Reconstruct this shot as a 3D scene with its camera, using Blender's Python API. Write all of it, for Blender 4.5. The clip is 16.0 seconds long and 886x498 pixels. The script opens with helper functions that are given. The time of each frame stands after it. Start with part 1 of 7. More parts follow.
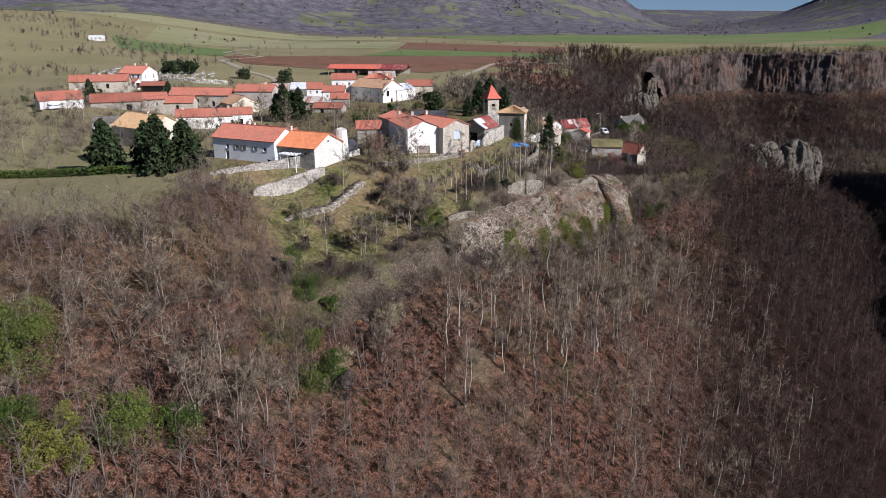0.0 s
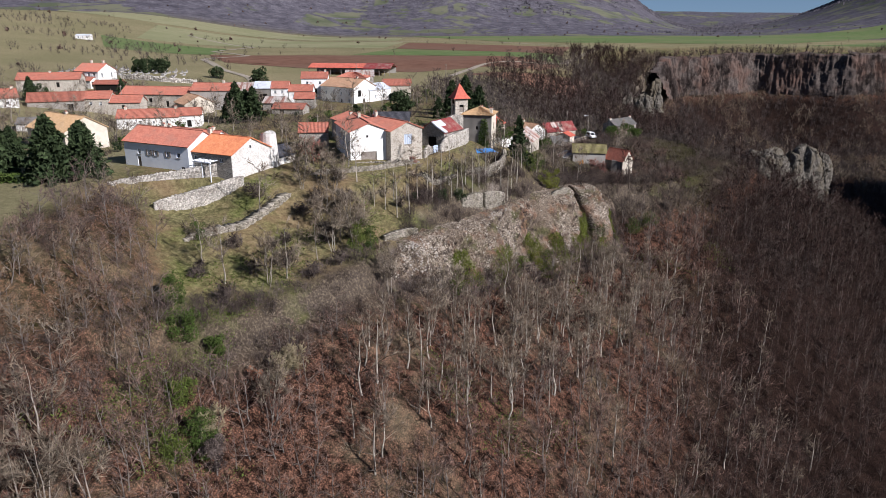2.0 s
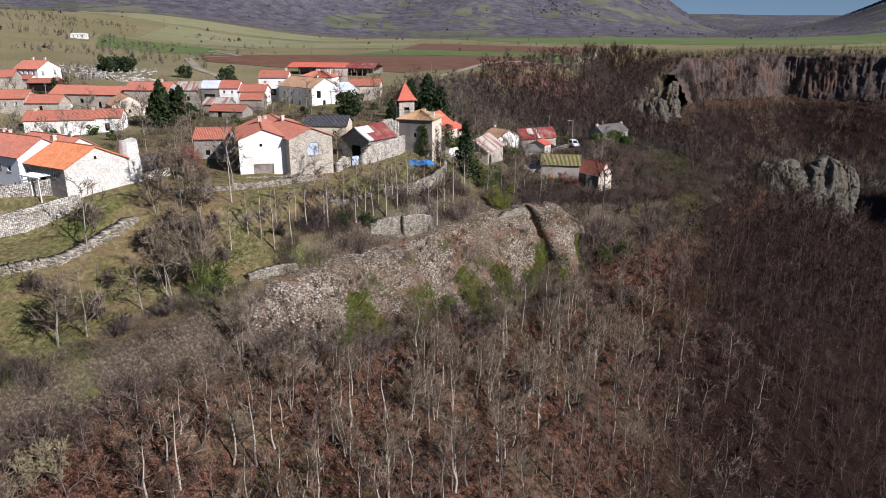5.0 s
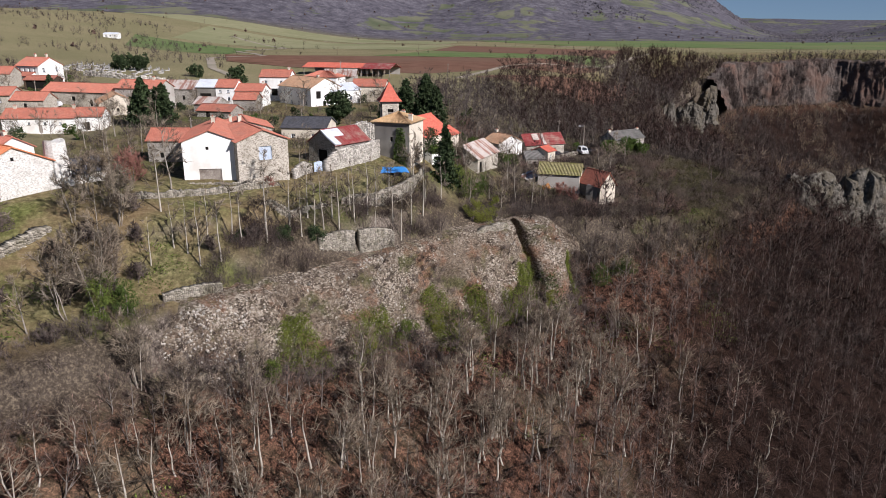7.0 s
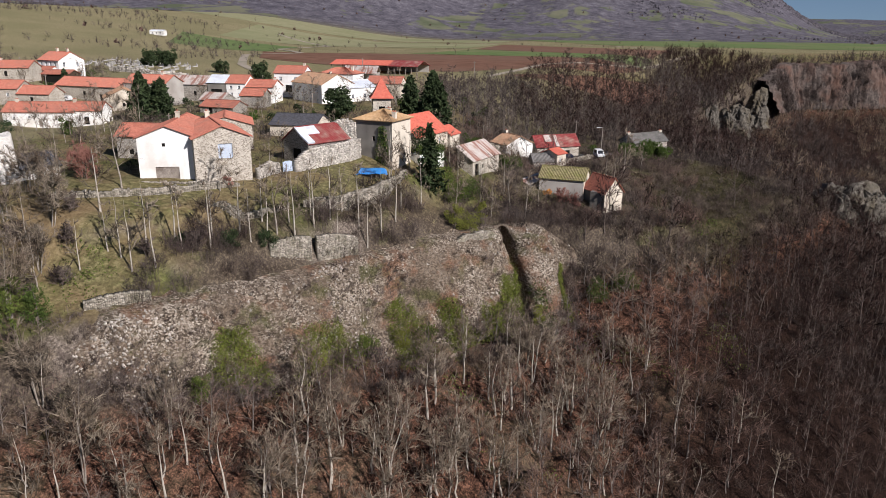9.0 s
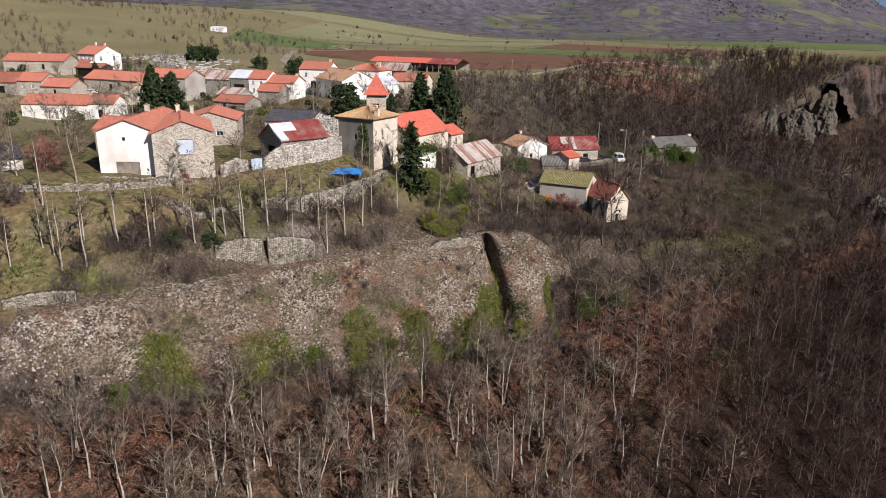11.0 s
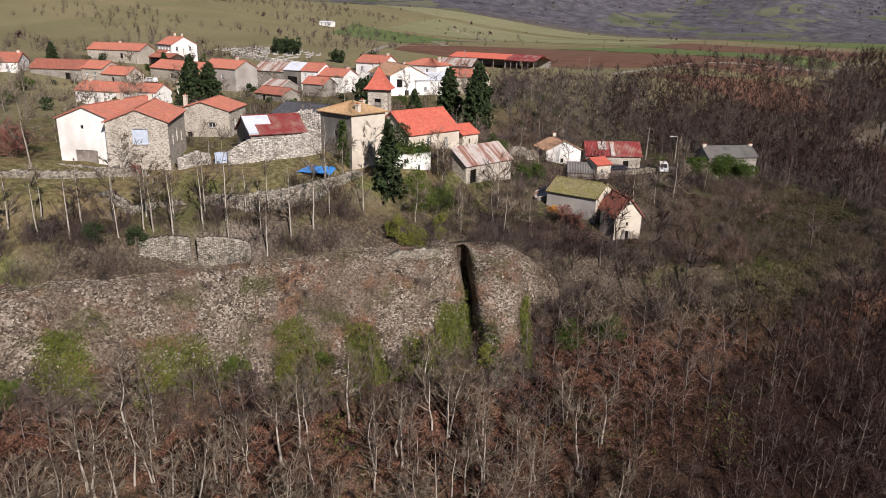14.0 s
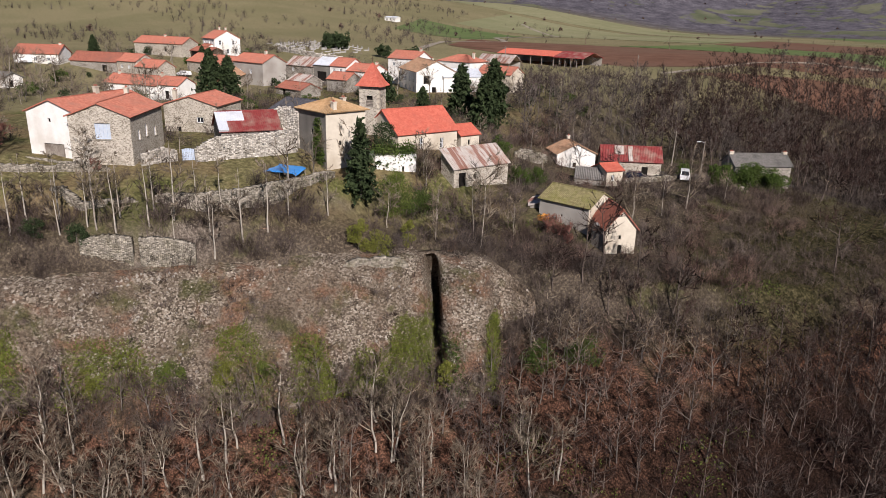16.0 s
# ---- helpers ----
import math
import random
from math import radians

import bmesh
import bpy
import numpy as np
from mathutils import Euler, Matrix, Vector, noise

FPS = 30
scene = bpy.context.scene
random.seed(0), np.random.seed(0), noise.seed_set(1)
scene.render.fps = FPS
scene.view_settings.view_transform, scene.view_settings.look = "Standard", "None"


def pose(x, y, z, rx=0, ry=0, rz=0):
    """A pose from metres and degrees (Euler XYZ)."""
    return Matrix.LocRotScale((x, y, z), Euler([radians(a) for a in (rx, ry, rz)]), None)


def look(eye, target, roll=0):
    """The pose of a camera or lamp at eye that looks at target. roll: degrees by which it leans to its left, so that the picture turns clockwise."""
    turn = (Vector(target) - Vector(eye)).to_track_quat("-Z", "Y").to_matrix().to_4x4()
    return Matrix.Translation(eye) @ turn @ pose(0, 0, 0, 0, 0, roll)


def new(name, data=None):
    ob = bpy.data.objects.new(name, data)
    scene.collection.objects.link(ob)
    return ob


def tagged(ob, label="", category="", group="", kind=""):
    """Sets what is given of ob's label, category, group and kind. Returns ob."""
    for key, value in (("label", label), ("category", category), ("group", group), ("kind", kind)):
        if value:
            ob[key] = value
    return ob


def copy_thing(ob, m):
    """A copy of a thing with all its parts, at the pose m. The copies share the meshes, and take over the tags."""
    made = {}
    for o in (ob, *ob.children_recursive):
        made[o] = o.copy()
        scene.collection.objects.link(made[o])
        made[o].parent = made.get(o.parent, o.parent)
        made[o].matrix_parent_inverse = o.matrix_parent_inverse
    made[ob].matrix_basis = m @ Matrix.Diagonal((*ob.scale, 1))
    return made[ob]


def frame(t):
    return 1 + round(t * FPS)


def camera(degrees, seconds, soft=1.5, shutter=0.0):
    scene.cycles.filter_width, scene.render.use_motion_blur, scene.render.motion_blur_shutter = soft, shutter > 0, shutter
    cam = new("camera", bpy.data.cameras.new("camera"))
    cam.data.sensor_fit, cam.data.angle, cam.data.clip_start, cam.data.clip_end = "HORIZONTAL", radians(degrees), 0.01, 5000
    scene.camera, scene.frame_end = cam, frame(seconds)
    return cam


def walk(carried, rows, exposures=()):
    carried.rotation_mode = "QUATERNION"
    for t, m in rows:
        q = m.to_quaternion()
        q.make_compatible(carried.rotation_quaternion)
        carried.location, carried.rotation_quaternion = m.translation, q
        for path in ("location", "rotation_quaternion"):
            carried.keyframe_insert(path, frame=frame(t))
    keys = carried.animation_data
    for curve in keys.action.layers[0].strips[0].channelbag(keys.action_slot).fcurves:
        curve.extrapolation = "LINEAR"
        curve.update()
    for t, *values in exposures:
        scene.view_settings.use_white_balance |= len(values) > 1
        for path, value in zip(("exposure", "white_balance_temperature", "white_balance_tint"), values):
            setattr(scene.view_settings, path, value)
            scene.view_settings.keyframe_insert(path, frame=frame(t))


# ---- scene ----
cam = camera(64.3, 16.0, soft=0.5)
METRES, EYE, TILT, LEAN, TURN = 150.0, 30.0, -18.0, 0.0, 0.0
ROWS = [
    (0.0, 0.0, 0.0, 0.0, -0.0, 0.0, -0.0),
    (0.5, 0.0242, 0.0336, 0.0061, 0.24, 0.03, -0.1),
    (1.0, 0.0477, 0.0683, 0.0127, 0.53, 0.06, -0.23),
    (1.5, 0.0703, 0.1034, 0.0195, 0.83, 0.11, -0.3),
    (2.0, 0.0913, 0.1365, 0.0257, 1.12, 0.16, -0.41),
    (2.5, 0.1137, 0.1719, 0.0333, 1.48, 0.22, -0.54),
    (3.0, 0.1361, 0.2062, 0.0405, 1.87, 0.27, -0.67),
    (3.5, 0.1584, 0.2391, 0.0477, 2.26, 0.28, -0.77),
    (4.0, 0.1807, 0.2704, 0.0541, 2.66, 0.31, -0.89),
    (4.5, 0.2023, 0.3003, 0.0599, 3.11, 0.34, -1.04),
    (7.0, 0.2975, 0.4222, 0.0845, 7.15, 0.53, -2.66),
    (7.5, 0.3143, 0.4417, 0.0884, 8.18, 0.5, -3.04),
    (8.0, 0.3312, 0.4601, 0.0917, 9.04, 0.45, -3.34),
    (8.5, 0.3488, 0.4778, 0.0952, 10.18, 0.38, -3.77),
    (9.0, 0.3675, 0.4948, 0.0991, 11.41, 0.29, -4.22),
    (11.5, 0.4661, 0.5811, 0.1201, 18.35, -0.43, -6.75),
    (12.0, 0.4856, 0.5993, 0.1249, 19.9, -0.64, -7.3),
    (12.5, 0.5044, 0.6182, 0.1298, 21.5, -0.88, -7.87),
    (13.0, 0.5224, 0.6375, 0.1353, 23.26, -1.16, -8.52),
    (13.5, 0.5395, 0.6569, 0.1411, 25.07, -1.47, -9.15),
    (14.0, 0.556, 0.6768, 0.1472, 26.7, -1.78, -9.69),
    (14.5, 0.5721, 0.6969, 0.154, 27.98, -2.06, -10.11),
    (15.0, 0.5874, 0.7177, 0.1603, 29.57, -2.38, -10.63),
    (15.5, 0.6024, 0.7388, 0.1673, 31.27, -2.78, -11.13),
    (16.0, 0.6167, 0.7608, 0.1747, 33.03, -3.24, -11.64),
]
walk(cam, [(t, pose(0, 0, EYE, TILT, LEAN, TURN) @ pose(METRES * x, METRES * y, METRES * z, 90 + pitch, roll, yaw)) for t, x, y, z, yaw, pitch, roll in ROWS], exposures=[(0.0, 0.45, 5950, 16), (4.5, 0.42, 6050, 16), (9.0, 0.32, 6250, 16), (12.5, 0.26, 6500, 17), (16.0, 0.2, 6500, 17)])

# ---- sky, sun ----
SUN_AZ, SUN_EL = -34.0, 32.0
world = bpy.data.worlds.new("sky")
scene.world = world
world.use_nodes = True
wn = world.node_tree.nodes
sky = wn.new("ShaderNodeTexSky")
sky.sky_type = "NISHITA"
sky.sun_disc = False
sky.sun_elevation = radians(SUN_EL)
sky.sun_rotation = radians(90 - SUN_AZ)
sky.altitude = 700
where = wn.new("ShaderNodeTexCoord")
lift = wn.new("ShaderNodeMapping")
lift.inputs["Location"].default_value = (0, 0, 0.1)
world.node_tree.links.new(where.outputs["Generated"], lift.inputs[0])
world.node_tree.links.new(lift.outputs[0], sky.inputs["Vector"])
world.node_tree.links.new(sky.outputs[0], wn["Background"].inputs[0])
sky.dust_density, sky.ozone_density = 0.5, 3.0
wn["Background"].inputs[1].default_value = 0.05
sun = new("sun", bpy.data.lights.new("sun", "SUN"))
sun.data.energy, sun.data.angle, sun.data.color = 5.0, radians(0.55), (1.0, 0.95, 0.88)
sa, se = radians(SUN_AZ), radians(SUN_EL)
sun.matrix_world = look((200 * math.cos(sa), 200 * math.sin(sa), 200 * math.tan(se)), (0, 0, 0))

# ---- materials ----
def material(name, rough=0.9, metal=0.0):
    m = bpy.data.materials.new(name)
    m.use_nodes = True
    nt = m.node_tree
    b = nt.nodes["Principled BSDF"]
    b.inputs["Roughness"].default_value = rough
    b.inputs["Metallic"].default_value = metal
    b.inputs["Specular IOR Level"].default_value = 0.06 if rough > 0.8 else 0.5
    return m, nt, b


def ramp_node(nt, fac, stops):
    r = nt.nodes.new("ShaderNodeValToRGB")
    e = r.color_ramp.elements
    while len(e) < len(stops):
        e.new(0.5)
    for k, (pos, col) in enumerate(stops):
        e[k].position, e[k].color = pos, (*col, 1)
    nt.links.new(fac, r.inputs[0])
    return r.outputs[0]


def noise_node(nt, scale, detail=6, rough=0.6, vec=None):
    n = nt.nodes.new("ShaderNodeTexNoise")
    n.inputs["Scale"].default_value = scale
    n.inputs["Detail"].default_value = detail
    n.inputs["Roughness"].default_value = rough
    if vec is not None:
        nt.links.new(vec, n.inputs["Vector"])
    return n.outputs[0]


def mix_node(nt, fac, a, b, blend="MIX"):
    n = nt.nodes.new("ShaderNodeMix")
    n.data_type, n.blend_type = "RGBA", blend
    for sock, val in ((n.inputs[0], fac), (n.inputs[6], a), (n.inputs[7], b)):
        if isinstance(val, (int, float)):
            sock.default_value = val
        elif isinstance(val, tuple):
            sock.default_value = (*val, 1)
        else:
            nt.links.new(val, sock)
    return n.outputs[2]


def coords(nt):
    return nt.nodes.new("ShaderNodeTexCoord").outputs["Object"]


def bump_node(nt, b, height, strength, dist):
    n = nt.nodes.new("ShaderNodeBump")
    n.inputs["Strength"].default_value = strength
    n.inputs["Distance"].default_value = dist
    nt.links.new(height, n.inputs["Height"])
    nt.links.new(n.outputs[0], b.inputs["Normal"])


def plain(name, lo, hi, scale=2.0, big=0.15, third=None, rough=0.9, metal=0.0, bump=0.4, dist=0.05, island=False, sharp=0.2):
    """A mottled surface: fine grain between lo and hi, broad stains of a third colour."""
    m, nt, b = material(name, rough, metal)
    v = coords(nt)
    fine = noise_node(nt, scale, 8, 0.65, v)
    col = ramp_node(nt, fine, ((0.5 - sharp, lo), (0.5 + sharp, hi)))
    if third:
        stain = noise_node(nt, big, 5, 0.6, v)
        f = ramp_node(nt, stain, ((0.45, (0, 0, 0)), (0.68, (1, 1, 1))))
        col = mix_node(nt, f, col, third)
    if island:
        r = nt.nodes.new("ShaderNodeNewGeometry").outputs["Random Per Island"]
        col = mix_node(nt, 0.8, col, ramp_node(nt, r, ((0.0, (0.45, 0.45, 0.45)), (1.0, (1.3, 1.3, 1.3)))), "MULTIPLY")
    nt.links.new(col, b.inputs["Base Color"])
    bump_node(nt, b, fine, bump, dist)
    return m


def rubble(name, stops, mortar, scale=5.0, gap=0.07, stain=(0.2, 0.17, 0.13)):
    """Coursed rubble masonry: cells with mortar between them."""
    m, nt, b = material(name, 0.92)
    v = coords(nt)
    mp = nt.nodes.new("ShaderNodeMapping")
    mp.inputs["Scale"].default_value = (1, 1, 1.6)
    nt.links.new(v, mp.inputs[0])
    cell = nt.nodes.new("ShaderNodeTexVoronoi")
    edge = nt.nodes.new("ShaderNodeTexVoronoi")
    edge.feature = "DISTANCE_TO_EDGE"
    for n in (cell, edge):
        n.inputs["Scale"].default_value = scale
        nt.links.new(mp.outputs[0], n.inputs["Vector"])
    sep = nt.nodes.new("ShaderNodeSeparateColor")
    nt.links.new(cell.outputs["Color"], sep.inputs[0])
    col = ramp_node(nt, sep.outputs[0], stops)
    e = ramp_node(nt, edge.outputs[0], ((0.0, (0, 0, 0)), (gap, (1, 1, 1))))
    col = mix_node(nt, e, mortar, col)
    big = noise_node(nt, 0.35, 6, 0.65, v)
    col = mix_node(nt, ramp_node(nt, big, ((0.5, (0, 0, 0)), (0.75, (0.6, 0.6, 0.6)))), col, stain)
    nt.links.new(col, b.inputs["Base Color"])
    bump_node(nt, b, e, 0.7, 0.06)
    return m


def tiles(name, lo, hi, third, big=0.4):
    """Clay roof: colour differs from tile to tile, lichen in patches."""
    m, nt, b = material(name, 0.85)
    v = coords(nt)
    vo = nt.nodes.new("ShaderNodeTexVoronoi")
    vo.inputs["Scale"].default_value = 3.2
    nt.links.new(v, vo.inputs["Vector"])
    sep = nt.nodes.new("ShaderNodeSeparateColor")
    nt.links.new(vo.outputs["Color"], sep.inputs[0])
    col = ramp_node(nt, sep.outputs[0], ((0.0, lo), (1.0, hi)))
    st = noise_node(nt, big, 7, 0.7, v)
    col = mix_node(nt, ramp_node(nt, st, ((0.48, (0, 0, 0)), (0.7, (0.8, 0.8, 0.8)))), col, third)
    nt.links.new(col, b.inputs["Base Color"])
    bump_node(nt, b, noise_node(nt, 7.0, 4, 0.6, v), 0.5, 0.03)
    return m


RED = tiles("red_tile", (0.34, 0.12, 0.084), (0.46, 0.18, 0.125), (0.29, 0.145, 0.11))
BRIGHT = tiles("bright_red_tile", (0.46, 0.11, 0.076), (0.56, 0.165, 0.115), (0.42, 0.125, 0.09))
ORANGE = tiles("orange_tile", (0.46, 0.16, 0.075), (0.58, 0.23, 0.11), (0.4, 0.12, 0.07))
BROWN = tiles("brown_tile", (0.28, 0.16, 0.1), (0.4, 0.25, 0.16), (0.2, 0.15, 0.1))
OCHRE = tiles("ochre_tile", (0.36, 0.23, 0.12), (0.48, 0.32, 0.18), (0.3, 0.22, 0.14))
MOSSY = tiles("mossy_tile", (0.16, 0.14, 0.07), (0.28, 0.24, 0.125), (0.17, 0.175, 0.045), 0.5)
OLDRED = tiles("old_red_tile", (0.24, 0.09, 0.065), (0.34, 0.13, 0.09), (0.2, 0.1, 0.08))
SLATE = tiles("dark_slate", (0.05, 0.05, 0.058), (0.09, 0.09, 0.1), (0.07, 0.065, 0.065))
TIN_RED = plain("rusty_red_tin", (0.2, 0.03, 0.03), (0.3, 0.055, 0.05), 3.0, 0.5, (0.33, 0.2, 0.16), 0.6, 0.2)
TIN_PALE = plain("pale_tin", (0.42, 0.36, 0.32), (0.6, 0.56, 0.52), 1.5, 0.35, (0.34, 0.18, 0.12), 0.55, 0.2)
sheet = TIN_PALE.node_tree
streak = sheet.nodes.new("ShaderNodeMapping")
streak.inputs["Scale"].default_value = (1.4, 0.12, 0.12)
sheet.links.new(coords(sheet), streak.inputs[0])
tin = sheet.nodes["Principled BSDF"].inputs["Base Color"]
rust = ramp_node(sheet, noise_node(sheet, 1.0, 4, 0.6, streak.outputs[0]), ((0.5, (0, 0, 0)), (0.56, (0.85, 0.85, 0.85))))
sheet.links.new(mix_node(sheet, rust, tin.links[0].from_socket, (0.26, 0.105, 0.07)), tin)
TIN_WHITE = plain("white_tin", (0.62, 0.66, 0.72), (0.75, 0.78, 0.82), 1.5, 0.3, (0.5, 0.5, 0.52), 0.5, 0.2)
SLAB = plain("stone_slab_roof", (0.13, 0.12, 0.11), (0.22, 0.21, 0.2), 3.0, 0.4, (0.1, 0.1, 0.09))
WHITE = plain("white_render", (0.74, 0.73, 0.7), (0.84, 0.83, 0.8), 1.2, 0.25, (0.64, 0.61, 0.56), bump=0.15)
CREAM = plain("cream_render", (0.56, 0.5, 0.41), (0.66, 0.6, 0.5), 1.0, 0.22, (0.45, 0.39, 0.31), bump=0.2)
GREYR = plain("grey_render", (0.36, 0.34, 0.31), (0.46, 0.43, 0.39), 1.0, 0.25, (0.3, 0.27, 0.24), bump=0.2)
# dark render; on tower and cliff annex its tone stands for shade
DARKR = plain("dark_and_shaded_render", (0.16, 0.15, 0.135), (0.26, 0.24, 0.21), 1.2, 0.3, (0.12, 0.11, 0.1), bump=0.3)
STONE = rubble("warm_rubble", ((0.0, (0.24, 0.205, 0.165)), (0.5, (0.47, 0.42, 0.35)), (1.0, (0.62, 0.57, 0.49))), (0.6, 0.55, 0.47))
STONE_GREY = rubble("grey_rubble", ((0.0, (0.15, 0.135, 0.12)), (0.5, (0.31, 0.285, 0.25)), (1.0, (0.46, 0.43, 0.385))), (0.4, 0.36, 0.31))
STONE_PALE = rubble("pale_rubble", ((0.0, (0.46, 0.43, 0.39)), (0.5, (0.68, 0.65, 0.6)), (1.0, (0.8, 0.78, 0.74))), (0.78, 0.76, 0.72), stain=(0.45, 0.42, 0.37))
DRY = plain("dry_stone", (0.19, 0.168, 0.138), (0.44, 0.4, 0.335), 1.8, 0.5, (0.2, 0.18, 0.13), island=True)
COOLWHITE = plain("cool_white_render", (0.76, 0.8, 0.84), (0.82, 0.85, 0.88), 1.2, 0.25, (0.7, 0.73, 0.77), bump=0.15)
DRY_PALE = plain("pale_dry_stone", (0.4, 0.37, 0.325), (0.62, 0.58, 0.52), 1.8, 0.5, (0.3, 0.27, 0.23), island=True)
FRAME = plain("white_paint", (0.7, 0.72, 0.75), (0.78, 0.8, 0.82), 3.0, bump=0.1)
BLUEPAINT = plain("faded_blue_paint", (0.4, 0.48, 0.6), (0.5, 0.57, 0.68), 3.0, bump=0.1)
DARKWOOD = plain("dark_wood", (0.05, 0.035, 0.025), (0.1, 0.07, 0.05), 5.0, bump=0.3)
GREYWOOD = plain("grey_wood", (0.22, 0.19, 0.16), (0.36, 0.32, 0.28), 5.0, 0.6, (0.16, 0.13, 0.11), bump=0.3)
GLASS, gnt, gb = material("window_glass", 0.08)
gb.inputs["Base Color"].default_value = (0.025, 0.028, 0.032, 1)
gb.inputs["IOR"].default_value = 1.5
CURTAIN = plain("curtained_glass", (0.42, 0.47, 0.55), (0.55, 0.6, 0.66), 3.0, rough=0.2, bump=0.0)
# near-black for the unlit inside of openings, and for clock face and tyres
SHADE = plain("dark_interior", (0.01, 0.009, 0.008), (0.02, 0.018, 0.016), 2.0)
BARK = plain("pale_bark", (0.19, 0.165, 0.138), (0.43, 0.38, 0.325), 3.0, 0.4, (0.14, 0.118, 0.09))
BARK_PALE = plain("silvery_bark", (0.28, 0.25, 0.21), (0.54, 0.49, 0.42), 3.0, 0.4, (0.2, 0.172, 0.135))
BARK_D = plain("dull_bark", (0.1, 0.085, 0.075), (0.24, 0.21, 0.185), 3.0, 0.4, (0.09, 0.075, 0.065))
TWIG = plain("bare_twigs", (0.05, 0.04, 0.03), (0.31, 0.258, 0.196), 0.4, 0.07, (0.17, 0.112, 0.076), island=True, bump=0.0, sharp=0.09)
TWIG_D = plain("red_brown_twigs", (0.038, 0.022, 0.0175), (0.25, 0.168, 0.135), 0.4, 0.05, (0.16, 0.122, 0.105), island=True, bump=0.0, sharp=0.09)
# darkest twigs and bark: past the gully the slope's shade is in their colour
TWIG_R = plain("dark_shade_twigs", (0.007, 0.0042, 0.0036), (0.078, 0.049, 0.041), 0.35, 0.05, (0.04, 0.024, 0.02), island=True, bump=0.0, sharp=0.09)
BARK_R = plain("dark_shade_bark", (0.05, 0.038, 0.032), (0.2, 0.16, 0.14), 3.0, 0.4, (0.06, 0.046, 0.036))
TWIG_S = plain("slope_twigs", (0.024, 0.019, 0.017), (0.145, 0.118, 0.105), 0.3, 0.05, (0.08, 0.057, 0.049), island=True, bump=0.0, sharp=0.09)
BRAMBLE = plain("bramble_twigs", (0.034, 0.025, 0.023), (0.2, 0.16, 0.14), 0.5, 0.06, (0.12, 0.088, 0.068), island=True, bump=0.0, sharp=0.1)
STRAW = plain("dry_grass", (0.17, 0.14, 0.085), (0.34, 0.29, 0.19), 0.6, 0.08, (0.22, 0.2, 0.1), bump=0.0)
REDTWIG = plain("reddish_twigs", (0.2, 0.09, 0.07), (0.3, 0.15, 0.12), 0.5, bump=0.0)
NEEDLE = plain("dark_needles", (0.022, 0.036, 0.018), (0.06, 0.082, 0.036), 1.5, 0.3, (0.035, 0.05, 0.02), bump=0.0, island=True)
LEAF = plain("evergreen_leaves", (0.035, 0.06, 0.015), (0.09, 0.13, 0.03), 1.5, 0.3, (0.07, 0.09, 0.025), bump=0.0, island=True)
IVY = plain("ivy_leaves", (0.06, 0.09, 0.02), (0.14, 0.17, 0.04), 1.2, 0.3, (0.1, 0.12, 0.03), bump=0.0, island=True)
IVYLEAF = plain("olive_ivy_leaves", (0.085, 0.105, 0.022), (0.185, 0.2, 0.048), 0.8, 0.2, (0.12, 0.14, 0.03), bump=0.0, island=True)
MOSSLEAF = plain("yellow_green_leaves", (0.12, 0.13, 0.028), (0.21, 0.21, 0.05), 1.2, 0.3, (0.15, 0.16, 0.034), bump=0.0, island=True)
DRYLEAF = plain("withered_leaves", (0.3, 0.12, 0.07), (0.42, 0.2, 0.12), 1.2, bump=0.0, island=True)
ROCK, nt, b = material("basalt_breccia", 0.95)
v = coords(nt)
mp = nt.nodes.new("ShaderNodeMapping")
mp.inputs["Scale"].default_value = (1, 1, 1.3)
nt.links.new(v, mp.inputs[0])
cell = nt.nodes.new("ShaderNodeTexVoronoi")
edge = nt.nodes.new("ShaderNodeTexVoronoi")
edge.feature = "DISTANCE_TO_EDGE"
for n in (cell, edge):
    n.inputs["Scale"].default_value = 4.2
    nt.links.new(mp.outputs[0], n.inputs["Vector"])
sep = nt.nodes.new("ShaderNodeSeparateColor")
nt.links.new(cell.outputs["Color"], sep.inputs[0])
gr = noise_node(nt, 3.0, 9, 0.75, v)
stone = ramp_node(nt, sep.outputs[0], ((0.0, (0.055, 0.043, 0.032)), (0.35, (0.19, 0.152, 0.115)), (0.7, (0.36, 0.302, 0.24)), (1.0, (0.54, 0.475, 0.395))))
soil = ramp_node(nt, gr, ((0.35, (0.04, 0.029, 0.021)), (0.5, (0.145, 0.108, 0.078)), (0.66, (0.32, 0.25, 0.185))))
zone = ramp_node(nt, noise_node(nt, 0.12, 6, 0.68, v), ((0.42, (0.2, 0.2, 0.2)), (0.58, (1, 1, 1))))
col = mix_node(nt, zone, soil, stone)
red = ramp_node(nt, gr, ((0.35, (0.075, 0.036, 0.023)), (0.66, (0.36, 0.2, 0.125))))
col = mix_node(nt, ramp_node(nt, noise_node(nt, 0.16, 6, 0.65, mp.outputs[0]), ((0.52, (0, 0, 0)), (0.62, (0.75, 0.75, 0.75)))), col, red)
moss = ramp_node(nt, noise_node(nt, 0.21, 6, 0.65, mp.outputs[0]), ((0.54, (0, 0, 0)), (0.66, (0.75, 0.75, 0.75))))
col = mix_node(nt, moss, col, ramp_node(nt, gr, ((0.35, (0.03, 0.034, 0.012)), (0.66, (0.16, 0.16, 0.06)))))
gap = ramp_node(nt, edge.outputs["Distance"], ((0.0, (0.35, 0.35, 0.35)), (0.09, (1, 1, 1))))
col = mix_node(nt, zone, col, mix_node(nt, 1.0, col, gap, "MULTIPLY"))
nt.links.new(col, b.inputs["Base Color"])
